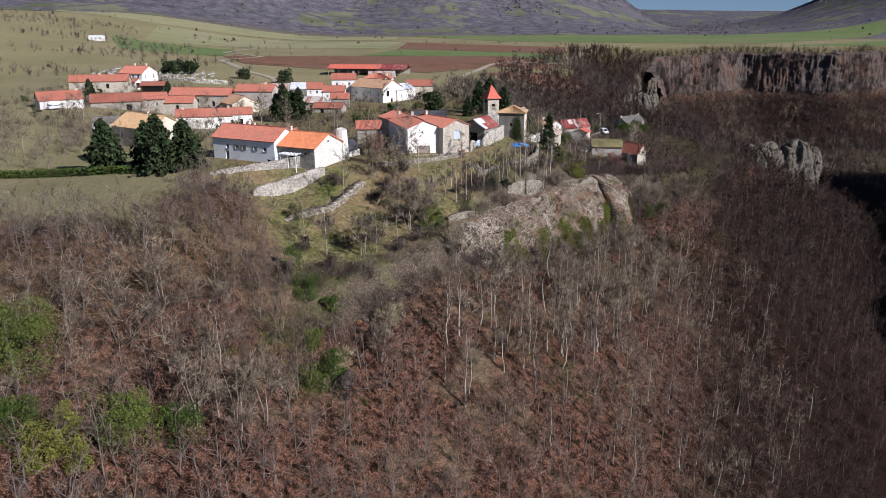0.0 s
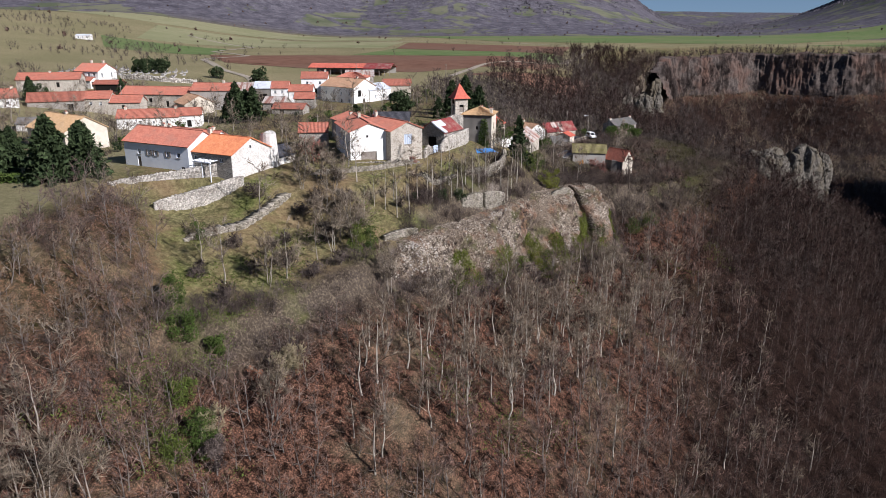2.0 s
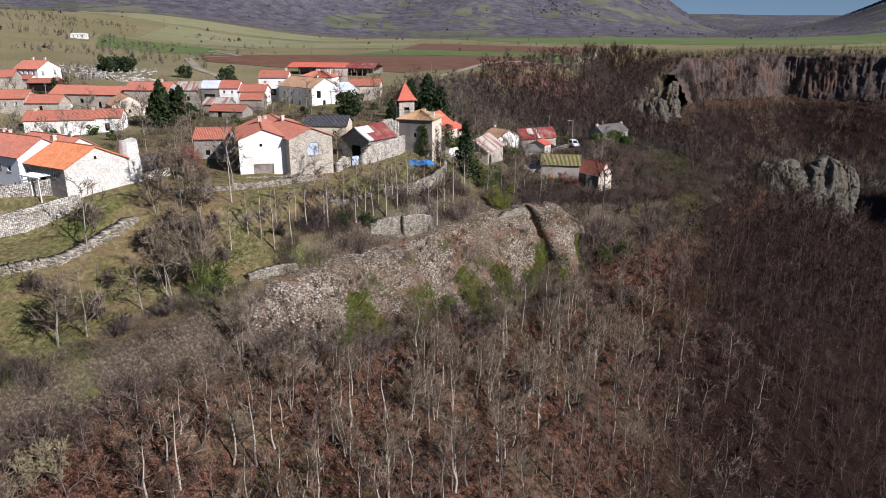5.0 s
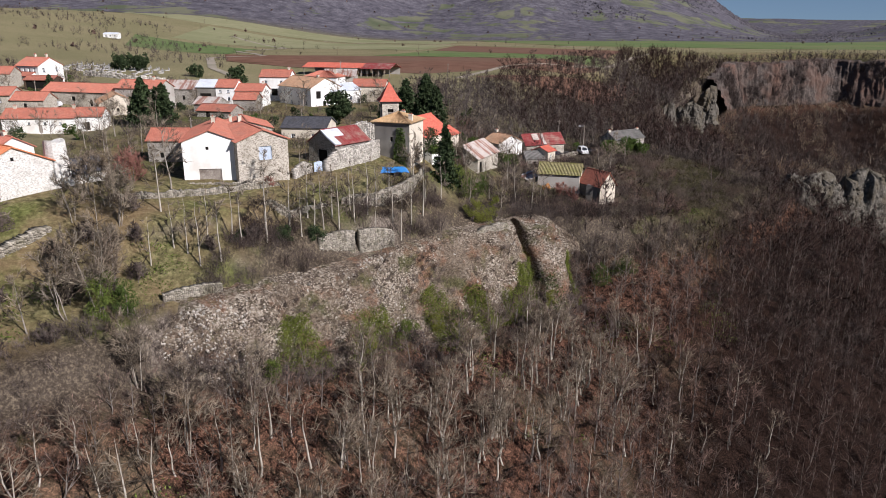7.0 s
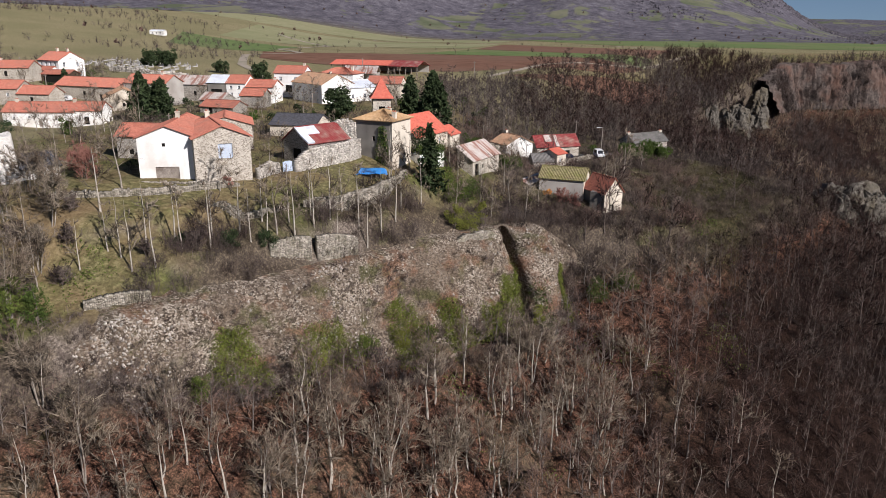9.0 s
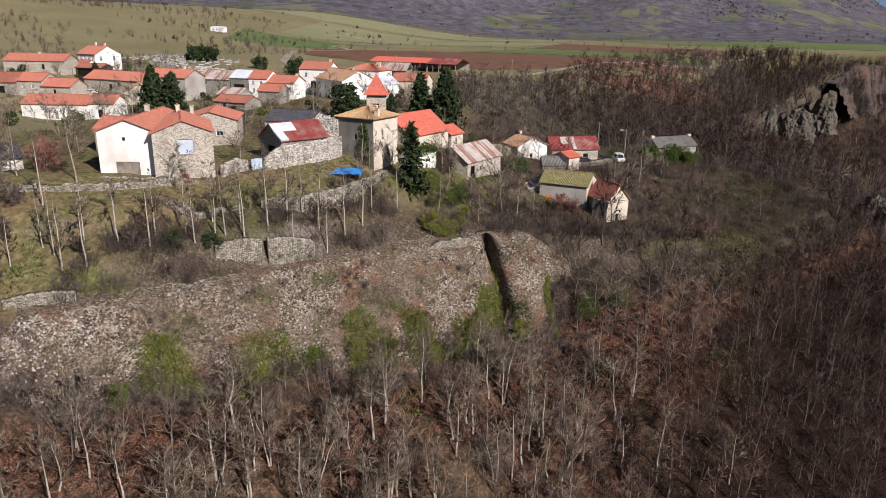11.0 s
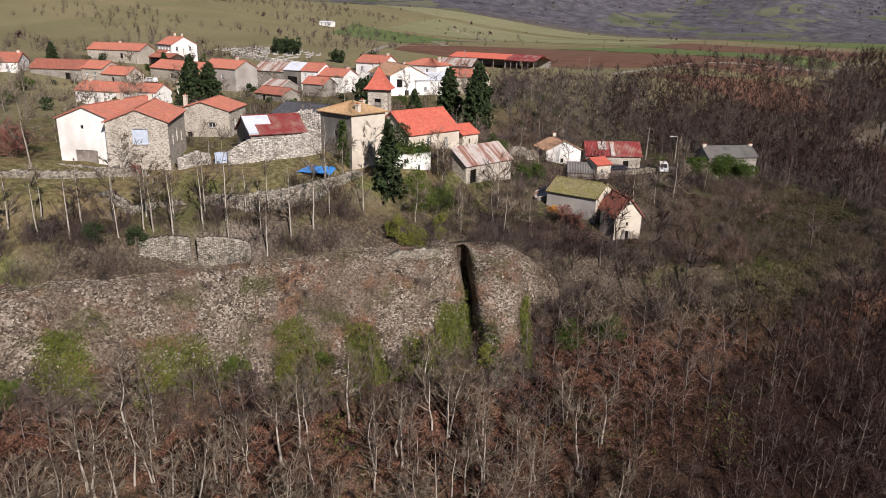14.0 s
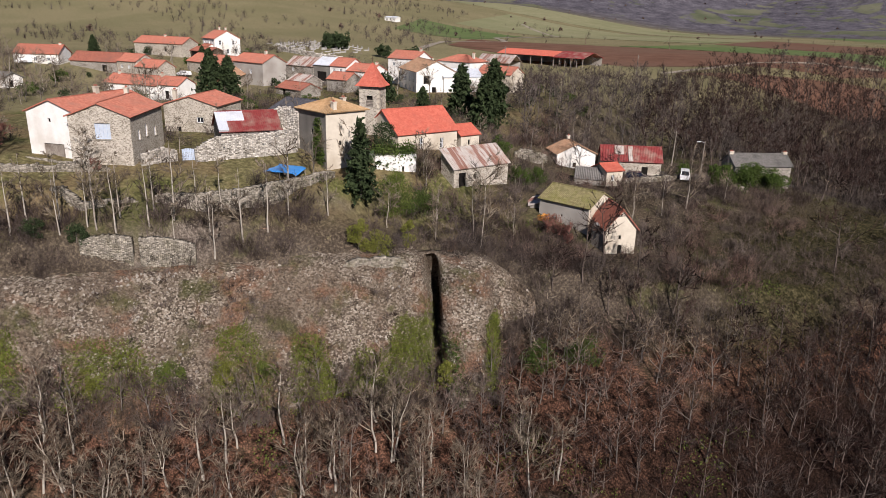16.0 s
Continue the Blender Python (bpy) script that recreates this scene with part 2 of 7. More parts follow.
bump_node(nt, b, mix_node(nt, 0.5, gap, gr), 1.0, 0.25)
COLUMN = plain("columnar_basalt", (0.03, 0.025, 0.022), (0.13, 0.106, 0.094), 0.7, 0.06, (0.115, 0.07, 0.054), bump=1.0, dist=0.5)
LICHEN = plain("lichen_rock", (0.028, 0.025, 0.021), (0.19, 0.172, 0.145), 1.3, 0.12, (0.085, 0.068, 0.042), bump=1.0, dist=0.4)
PEBBLE = plain("pale_boulders", (0.3, 0.275, 0.24), (0.56, 0.52, 0.46), 2.0, 0.4, (0.3, 0.25, 0.2), island=True)
ROADM = plain("tarmac", (0.06, 0.06, 0.06), (0.1, 0.098, 0.093), 1.0, 0.1, (0.13, 0.12, 0.11))
TRACK = plain("farm_track", (0.28, 0.24, 0.19), (0.38, 0.33, 0.27), 0.5, 0.05, (0.22, 0.2, 0.14))
PLOUGH = plain("ploughed_soil", (0.13, 0.068, 0.045), (0.2, 0.11, 0.075), 0.12, 0.01, (0.16, 0.1, 0.07), dist=0.3)
CROP = plain("winter_crop", (0.09, 0.135, 0.047), (0.145, 0.185, 0.072), 0.1, 0.008, (0.17, 0.17, 0.085), dist=0.2)
MEADOW = plain("pale_meadow", (0.21, 0.205, 0.11), (0.29, 0.275, 0.16), 0.1, 0.01, (0.19, 0.2, 0.1), dist=0.2)
TARP = plain("blue_tarpaulin", (0.02, 0.2, 0.6), (0.06, 0.32, 0.75), 1.0, 0.5, (0.05, 0.26, 0.66), 0.4)

# ---- the lie of the land ----
def lattice(i, j, k):
    h = np.sin(i * 127.1 + j * 311.7 + k * 74.7) * 43758.5453
    return h - np.floor(h)


def fbm(x, y, size, octaves=4, k=0):
    """Value noise between -1 and 1, its largest features about size metres."""
    out, amp, tot = 0, 1.0, 0.0
    for o in range(octaves):
        u, v = x / size, y / size
        i, j = np.floor(u), np.floor(v)
        f, g = u - i, v - j
        f, g = f * f * (3 - 2 * f), g * g * (3 - 2 * g)
        a = lattice(i, j, k + o) * (1 - f) + lattice(i + 1, j, k + o) * f
        b = lattice(i, j + 1, k + o) * (1 - f) + lattice(i + 1, j + 1, k + o) * f
        out = out + amp * (2 * (a * (1 - g) + b * g) - 1)
        tot += amp
        amp, size = amp * 0.5, size * 0.5
    return out / tot


def smooth(a):
    a = np.clip(a, 0, 1)
    return a * a * (3 - 2 * a)


# rim of the gorge: x, y, height, cliff below it, width of the slope behind it
RIM = np.array([
    (-200, -120, -4, 0, 40), (-80, 20, -3, 2, 30), (-45, 72, -5, 2, 22), (-30, 97, -8, 3, 22), (-16, 108, -11, 3, 46),
    (-5, 122, -9.5, 3, 42), (8, 140, -9, 8, 28), (20, 156, -9.5, 11, 21), (32, 173, -9.5, 13, 20), (42.5, 188, -10.5, 14, 20),
    (52, 197, -12, 5, 22), (66, 204, -13, 3, 26), (82, 221, -15, 1, 32), (100, 243, -14, 0, 40), (114, 262, -15, 0, 40),
    (94, 285, -15, 0, 50), (88, 330, -14, 0, 60), (92, 385, -13, 10, 70), (132, 480, -8, 22, 80), (178, 592, 0, 24, 40),
    (262, 640, 3, 28, 40), (330, 610, 3, 28, 40), (420, 640, 4, 26, 40), (640, 560, 6, 24, 40), (1500, 500, 8, 20, 40)])
EAST = np.array([(150, -400), (162, 0), (186, 130), (228, 280), (300, 400), (620, 440), (1500, 400)])


def to_line(x, y, line, full=True):
    """Signed distance to a polyline (positive on its right) and, from the table, the other columns there."""
    best = np.full(x.shape, 1e12)
    side = np.zeros(x.shape)
    cols = [np.zeros(x.shape) for _ in range(line.shape[1] - 2)]
    for a, b in zip(line[:-1], line[1:]):
        dx, dy = b[0] - a[0], b[1] - a[1]
        q = np.clip(((x - a[0]) * dx + (y - a[1]) * dy) / (dx * dx + dy * dy), 0, 1)
        ex, ey = x - a[0] - q * dx, y - a[1] - q * dy
        d2 = ex * ex + ey * ey
        near = d2 < best
        best = np.where(near, d2, best)
        side = np.where(near, np.sign(dy * (x - a[0]) - dx * (y - a[1])), side)
        for c in range(len(cols)):
            cols[c] = np.where(near, a[2 + c] + q * (b[2 + c] - a[2 + c]), cols[c])
    return side * np.sqrt(best), cols


def plateau(x, y):
    z = 0.2 + 6.3 * smooth((y - 285) / 210)
    z = z + 4.6 * smooth((-70 - x) / 55) * (1 - smooth((y - 285) / 210)) * smooth((y - 165) / 60)
    z = z + 1.0 * np.exp(-((x + 38) / 30) ** 2 - ((y - 150) / 22) ** 2)
    z = z - 2.4 * np.exp(-((x + 74) / 22) ** 2 - ((y - 222) / 18) ** 2)
    z = z - 8.2 * smooth((x - 14) / 30) * (1 - smooth((y - 262) / 150))
    z = z + 34 * smooth((-150 - x) / 350) * smooth((y - 260) / 250)
    z = z - 3.0 * smooth((-50 - x) / 60) * (1 - smooth((y - 150) / 40))
    return z + 0.35 * fbm(x, y, 30, 3, 11)


def height(x, y):
    x, y = np.asarray(x, float), np.asarray(y, float)
    d, (rz, ch, w) = to_line(x, y, RIM)
    wall = smooth((ch - 4) / 4) * (y < 240)
    d = d + (1.6 - 1.1 * wall) * fbm(x, y, 14, 3, 3) * np.clip(1 - np.abs(d) / 300, 0.2, 1) + 3.0 * wall * (np.abs(d) < 25)
    cut = smooth((y - 420) / 60)
    d = d + 7 * cut
    p = plateau(x, y)
    step = np.interp(-d / w, [0, 0.05, 0.1, 0.34, 0.41, 0.7, 1.0], [0, 0.12, 0.4, 0.53, 0.78, 0.92, 1.0])
    flat = smooth((y - 138) / 12) * smooth((196 - y) / 12) * smooth((46 - x) / 8)
    inside = rz + (p - rz) * (smooth(-d / w) * (1 - flat) + step * flat)
    # bank in front of the courtyard garden wall
    bank, _ = to_line(x, y, np.array([(13.5, 164.0), (15.5, 166.5), (20.4, 169.4), (23.2, 174.8), (24.8, 183.2), (24.5, 190.0)]))
    inside = inside + 1.7 * np.exp(-(bank / 4.6) ** 2) * smooth((bank + 1.2) / 1.4)
    # garden terraces held by the two pale walls
    for x0, y0, ux, uy, ln, cut in ((-47, 137.6, 0.94, 0.34, 21, 1.5), (-36, 135, 0.786, 0.618, 15, 1.0)):
        s, e = (x - x0) * ux + (y - y0) * uy, (x - x0) * uy - (y - y0) * ux
        inside = inside - cut * smooth((e + 0.3) / 0.8) * smooth((13 - e) / 10) * smooth((s + 4) / 4) * smooth((ln + 2 - s) / 8)
    drop = ch * (1 - 0.2 * wall) * smooth(d / ((0.45 - 0.15 * cut) * ch + 0.6)) + 0.66 * np.maximum(d - 0.3 * ch, 0)
    outside = rz - drop
    floor = -64.0
    outside = floor + np.log1p(np.exp(np.clip((outside - floor) / 4, -30, 30))) * 4
    outside = outside + 9 * np.exp(-((x - 119) / 20) ** 2 - ((y - 336) / 18) ** 2)
    gully = (x - 62) - 0.32 * (y - 150)
    outside = outside - 0.9 * np.exp(-(gully / 5) ** 2) * smooth((d - 12) / 15) * (y < 230)
    outside = outside + 0.9 * fbm(x, y, 12, 4, 5)
    z = np.where(d < 0, inside, outside)
    # floor of the cleft in the cliff
    deep = (x - 42.1) * -0.53 + (y - 187.4) * 0.848
    aside = np.abs((x - 42.1) * 0.848 + (y - 187.4) * 0.53)
    z = z - 14 * smooth((2.2 - aside) / 1.2) * smooth((deep + 5) / 3) * smooth((6.2 - deep) / 1.6)
    e, _ = to_line(x, y, EAST)
    up = floor + 1.5 * np.clip(e, 0, None)
    top = 50 + 30 * smooth((e - 120) / 300)
    z = np.where(d > 0, np.maximum(z, np.minimum(up, top) + 3 * fbm(x, y, 25, 4, 8)), z)
    # hills and the mountain across the plain
    dist = np.hypot(x, y)
    far = smooth((dist - 1150) / 1500)
    u = x / np.maximum(y, 300)
    m1 = 480 * far * smooth((0.335 - u) / 0.36) * (1 + 0.3 * fbm(x, y, 600, 6, 21) + 0.2 * fbm(x, y, 180, 3, 24))
    m2 = 400 * far * smooth((u - 0.35) / 0.5) * (1 + 0.3 * fbm(x, y, 600, 6, 22))
    m3 = 66 * smooth((dist - 3200) / 900) * (1 + 0.3 * fbm(x, y, 800, 5, 23))
    m = np.maximum(np.maximum(m1, m2), m3)
    m = np.where(y > 100, m, m * 0.3)
    return z + m


def spur(x, y):
    """Nearness to the middle of the olive slope below the hamlet."""
    return np.hypot((x - 80 - 0.3 * (y - 233)) / 16, (y - 233) / 30)


def ground_z(x, y):
    return float(height(np.array([x]), np.array([y]))[0])


def rim_distance(x, y):
    return to_line(np.asarray(x, float), np.asarray(y, float), RIM)[0]


def axis(lo, hi, dense0, dense1, step, grow, fine):
    a = [dense0]
    while a[-1] < dense1:
        a.append(a[-1] + step)
    s = step
    while a[-1] < hi:
        s = min(s * grow, 7 if a[-1] < fine else 44)
        a.append(a[-1] + s)
    b, s = [dense0], step
    while b[-1] > lo:
        s = min(s * grow, 42)
        b.append(b[-1] - s)
    return np.array(b[:0:-1] + a)


def mesh_np(name, verts, faces, mat=None, smooth_shade=False, second=None, which=None):
    me = bpy.data.meshes.new(name)
    verts = np.asarray(verts, np.float32).reshape(-1, 3)
    faces = np.asarray(faces, np.int32)
    n, k = faces.shape
    me.vertices.add(len(verts))
    me.vertices.foreach_set("co", verts.ravel())
    me.loops.add(n * k)
    me.loops.foreach_set("vertex_index", faces.ravel())
    me.polygons.add(n)
    me.polygons.foreach_set("loop_start", np.arange(0, n * k, k, dtype=np.int32))
    me.update(calc_edges=True)
    if smooth_shade:
        me.polygons.foreach_set("use_smooth", np.ones(n, bool))
    if mat:
        me.materials.append(mat)
    if second:
        me.materials.append(second)
        me.polygons.foreach_set("material_index", np.asarray(which, np.int32))
    return me


def grid_faces(nx, ny):
    i, j = np.meshgrid(np.arange(nx - 1), np.arange(ny - 1), indexing="ij")
    a = (i * ny + j).ravel()
    return np.stack([a, a + ny, a + ny + 1, a + 1], 1)


gx, gy = axis(-4300, 4300, -66, 126, 1.35, 1.09, 430), axis(-700, 4400, 62, 258, 1.35, 1.075, 680)
GX, GY = np.meshgrid(gx, gy, indexing="ij")
GZ = height(GX, GY)
ground_mesh = mesh_np("ground", np.stack([GX, GY, GZ], -1), grid_faces(len(gx), len(gy)), None, True)
GD = rim_distance(GX, GY)
gradx, grady = np.gradient(GZ, gx, gy)
STEEP = np.hypot(gradx, grady)


def mask(name, values):
    at = ground_mesh.attributes.new(name, "FLOAT", "POINT")
    at.data.foreach_set("value", np.clip(values, 0, 1).astype(np.float32).ravel())


near = 1 - smooth((np.hypot(GX, GY) - 1000) / 250)
mask("litter", np.maximum(smooth((GD - 2) / 6), 0.8 * smooth((np.interp(GY, [48, 87, 99, 114, 130, 138, 143], [-2, -11, -17, -24, -33, -46, -56]) - GX) / 8) * smooth((146 - GY) / 6) * np.maximum(smooth((108 - GY) / 6), smooth((GX + 50) / 6))) * near)
mask("rock", smooth((STEEP - 1.0) / 0.5) * near * smooth((GY - 104) / 12) * (1 - 0.8 * smooth((GX - 44) / 6) * (GY < 260)) * (0.15 + 0.85 * smooth(fbm(GX, GY, 7, 3, 50) * 4)))
mask("brush", smooth((GD + 14 - 9 * smooth((152 - GY) / 8)) / (10 - 4 * smooth((152 - GY) / 8))) * near + 0.75 * smooth((GX - 58) / 10) * smooth((GY - 194) / 10) * smooth((300 - GY) / 40) * smooth((GD + 34) / 14) + 0.9 * smooth((GX - 22 + 0.25 * (GY - 230)) / 14) * smooth((GY - 200) / 20) * (1 - smooth((GY - 400) / 60)) * near)
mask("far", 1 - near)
mask("pasture", np.maximum(smooth((GY - 262) / 60) * smooth((-GD - 30) / 30), smooth((-46 - GX) / 8) * smooth((GY - 105) / 8)) * near)

# gorge slope past the gully and up the gorge: shade put into the ground colour
mask("slope_shade", smooth((GD - 6) / 10) * np.maximum(smooth((GX - 44 - 0.32 * (GY - 150)) / 30), smooth((GY - 205) / 30)) * near)
mask("spur", smooth(1.6 - 1.5 * spur(GX, GY) + 0.9 * fbm(GX, GY, 9, 4, 54)))

GROUND, nt, b = material("hillside", 0.95)
v = coords(nt)


def attr(nt, name):
    a = nt.nodes.new("ShaderNodeAttribute")
    a.attribute_name = name
    return a.outputs["Fac"]


grain = noise_node(nt, 1.4, 9, 0.7, v)
patch = noise_node(nt, 0.09, 6, 0.65, v)
grass = ramp_node(nt, grain, ((0.33, (0.05, 0.046, 0.021)), (0.52, (0.145, 0.13, 0.06)), (0.7, (0.28, 0.245, 0.13))))
grass = mix_node(nt, ramp_node(nt, patch, ((0.42, (0, 0, 0)), (0.62, (0.8, 0.8, 0.8)))), grass, ramp_node(nt, grain, ((0.3, (0.13, 0.085, 0.045)), (0.7, (0.25, 0.18, 0.105)))))
grass = mix_node(nt, ramp_node(nt, noise_node(nt, 0.07, 5, 0.65, v), ((0.52, (0, 0, 0)), (0.64, (0.85, 0.85, 0.85)))), grass, ramp_node(nt, grain, ((0.33, (0.035, 0.042, 0.012)), (0.52, (0.1, 0.115, 0.032)), (0.7, (0.19, 0.2, 0.075)))))
brush = ramp_node(nt, noise_node(nt, 2.6, 9, 0.8, v), ((0.36, (0.016, 0.013, 0.01)), (0.5, (0.06, 0.046, 0.034)), (0.66, (0.2, 0.16, 0.112))))
brush = mix_node(nt, ramp_node(nt, noise_node(nt, 0.14, 5, 0.6, v), ((0.55, (0, 0, 0)), (0.7, (0.7, 0.7, 0.7)))), brush, (0.11, 0.12, 0.035))
leafy_grain = noise_node(nt, 4.5, 8, 0.85, v)
heaps = noise_node(nt, 0.9, 7, 0.75, v)
litter = ramp_node(nt, leafy_grain, ((0.38, (0.008, 0.0047, 0.0038)), (0.5, (0.064, 0.034, 0.0235)), (0.62, (0.235, 0.127, 0.086))))
litter = mix_node(nt, 1.0, litter, ramp_node(nt, heaps, ((0.42, (0.2, 0.2, 0.2)), (0.56, (1.35, 1.3, 1.25)))), "MULTIPLY")
litter = mix_node(nt, ramp_node(nt, noise_node(nt, 0.06, 6, 0.65, v), ((0.5, (0, 0, 0)), (0.68, (0.8, 0.8, 0.8)))), litter, ramp_node(nt, leafy_grain, ((0.36, (0.03, 0.026, 0.016)), (0.64, (0.24, 0.19, 0.12)))))
rock = ramp_node(nt, noise_node(nt, 3.2, 9, 0.8, v), ((0.36, (0.035, 0.028, 0.023)), (0.5, (0.13, 0.106, 0.086)), (0.66, (0.34, 0.29, 0.24))))
vf = noise_node(nt, 0.0075, 9, 0.62, v)
# far woods tinted bluish: the haze of distance is put into this colour
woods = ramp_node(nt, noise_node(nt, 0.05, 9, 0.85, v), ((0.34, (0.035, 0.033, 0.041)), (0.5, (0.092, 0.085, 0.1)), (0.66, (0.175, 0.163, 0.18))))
hedge = nt.nodes.new("ShaderNodeTexVoronoi")
hedge.feature = "DISTANCE_TO_EDGE"
hedge.inputs["Scale"].default_value = 0.011
nt.links.new(v, hedge.inputs["Vector"])
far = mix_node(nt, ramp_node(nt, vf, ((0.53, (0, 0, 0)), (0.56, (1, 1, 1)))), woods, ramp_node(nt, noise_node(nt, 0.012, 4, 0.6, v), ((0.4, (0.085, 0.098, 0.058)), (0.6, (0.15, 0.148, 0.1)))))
col = mix_node(nt, attr(nt, "brush"), grass, brush)
straw = ramp_node(nt, grain, ((0.3, (0.14, 0.122, 0.065)), (0.55, (0.25, 0.215, 0.12)), (0.75, (0.36, 0.31, 0.19))))
straw = mix_node(nt, ramp_node(nt, noise_node(nt, 0.02, 5, 0.6, v), ((0.42, (0, 0, 0)), (0.6, (0.9, 0.9, 0.9)))), straw, ramp_node(nt, grain, ((0.3, (0.12, 0.112, 0.055)), (0.7, (0.25, 0.222, 0.12)))))
col = mix_node(nt, attr(nt, "pasture"), col, straw)
col = mix_node(nt, attr(nt, "litter"), col, litter)
# near-black litter tones that carry the slope's shade
slope_shade = ramp_node(nt, leafy_grain, ((0.38, (0.003, 0.0019, 0.0016)), (0.5, (0.015, 0.0086, 0.0066)), (0.64, (0.066, 0.038, 0.028))))
col = mix_node(nt, attr(nt, "slope_shade"), col, slope_shade)
olive = ramp_node(nt, noise_node(nt, 1.9, 9, 0.8, v), ((0.38, (0.008, 0.0076, 0.004)), (0.5, (0.036, 0.032, 0.015)), (0.64, (0.12, 0.1, 0.054))))
col = mix_node(nt, attr(nt, "spur"), col, olive)
col = mix_node(nt, attr(nt, "rock"), col, rock)
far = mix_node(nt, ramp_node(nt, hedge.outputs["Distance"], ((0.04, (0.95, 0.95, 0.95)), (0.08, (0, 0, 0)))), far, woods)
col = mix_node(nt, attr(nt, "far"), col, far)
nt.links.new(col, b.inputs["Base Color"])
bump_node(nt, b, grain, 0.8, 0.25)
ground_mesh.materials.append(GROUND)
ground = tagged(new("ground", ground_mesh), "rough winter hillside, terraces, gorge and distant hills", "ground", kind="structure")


# ---- helpers for things ----
def part(name, verts, faces, mat, parent=None, label="", smooth_shade=False):
    """One mesh object, under a thing or a part."""
    me = bpy.data.meshes.new(name)
    me.from_pydata([tuple(p) for p in verts], [], [tuple(f) for f in faces])
    me.materials.append(mat)
    if smooth_shade:
        me.polygons.foreach_set("use_smooth", [True] * len(me.polygons))
    me.update()
    ob = new(name, me)
    if parent:
        ob.parent = parent
    if label:
        tagged(ob, label)
    return ob


class Shape:
    """Verts and faces of one mesh."""

    def __init__(self):
        self.v, self.f = [], []

    def poly(self, *pts):
        n = len(self.v)
        self.v += [tuple(p) for p in pts]
        self.f.append(tuple(range(n, n + len(pts))))

    def box(self, x0, y0, z0, x1, y1, z1):
        n = len(self.v)
        self.v += [(x, y, z) for z in (z0, z1) for x, y in ((x0, y0), (x1, y0), (x1, y1), (x0, y1))]
        self.f += [tuple(n + k for k in q) for q in ((3, 2, 1, 0), (4, 5, 6, 7), (0, 1, 5, 4), (1, 2, 6, 5), (2, 3, 7, 6), (3, 0, 4, 7))]

    def hexa(self, pts):
        """A block from its 4 lower and 4 upper corners."""
        n = len(self.v)
        self.v += [tuple(p) for p in pts]
        self.f += [tuple(n + k for k in q) for q in ((3, 2, 1, 0), (4, 5, 6, 7), (0, 1, 5, 4), (1, 2, 6, 5), (2, 3, 7, 6), (3, 0, 4, 7))]

    def slab(self, e0, e1, r1, r0, thick=0.14, wave=0.3, amp=0.045):
        """A roof slope from its eave (e0 to e1) up to its ridge (r0 to r1): rows of channels run up it."""
        e0, e1, r0, r1 = (Vector(p) for p in (e0, e1, r0, r1))
        nrm = (e1 - e0).cross(r0 - e0)
        nrm = nrm.normalized() if nrm.z > 0 else -nrm.normalized()
        n = max(2, int((e1 - e0).length / (wave / 2)))
        base = len(self.v)
        for k in range(n + 1):
            q = k / n
            off = nrm * (thick + (amp if k % 2 else -amp) if amp else thick)
            self.v += [tuple(e0.lerp(e1, q) + off), tuple(r0.lerp(r1, q) + off)]
        for k in range(n):
            a = base + 2 * k
            self.f.append((a, a + 2, a + 3, a + 1))
        low = len(self.v)
        self.v += [tuple(p) for p in (e0, e1, r1, r0)]
        self.f += [(low + 3, low + 2, low + 1, low), (low, low + 1, base + 2 * n, base), (low + 1, low + 2, base + 2 * n + 1, base + 2 * n), (low + 3, low, base, base + 1), (low + 2, low + 3, base + 1, base + 2 * n + 1)]


def root(name, x, y, z, ang=0, label="", category="", group="", kind=""):
    e = new(name)
    e.empty_display_size = 0.5
    e.matrix_basis = pose(x, y, z, 0, 0, ang)
    return tagged(e, label, category, group, kind)


def facade(s, p, du, dn, width, z0, z1, holes, depth=0.22):
    """A wall face with openings that have reveals."""
    us = sorted({0.0, width, *(h[0] for h in holes), *(h[0] + h[2] for h in holes)})
    zs = sorted({z0, z1, *(h[1] for h in holes), *(h[1] + h[3] for h in holes)})
    at = lambda u, z, k=0.0: (p[0] + du[0] * u - dn[0] * k, p[1] + du[1] * u - dn[1] * k, z)
    for a, c in zip(us[:-1], us[1:]):
        for lo, hi in zip(zs[:-1], zs[1:]):
            mu, mz = (a + c) / 2, (lo + hi) / 2
            if not any(h[0] < mu < h[0] + h[2] and h[1] < mz < h[1] + h[3] for h in holes):
                s.poly(at(a, lo), at(c, lo), at(c, hi), at(a, hi))
    for u, z, w, h in holes:
        c = [(u, z), (u + w, z), (u + w, z + h), (u, z + h)]
        for (a, b), (c2, d) in zip(c, c[1:] + c[:1]):
            s.poly(at(a, b), at(c2, d), at(c2, d, depth), at(a, b, depth))


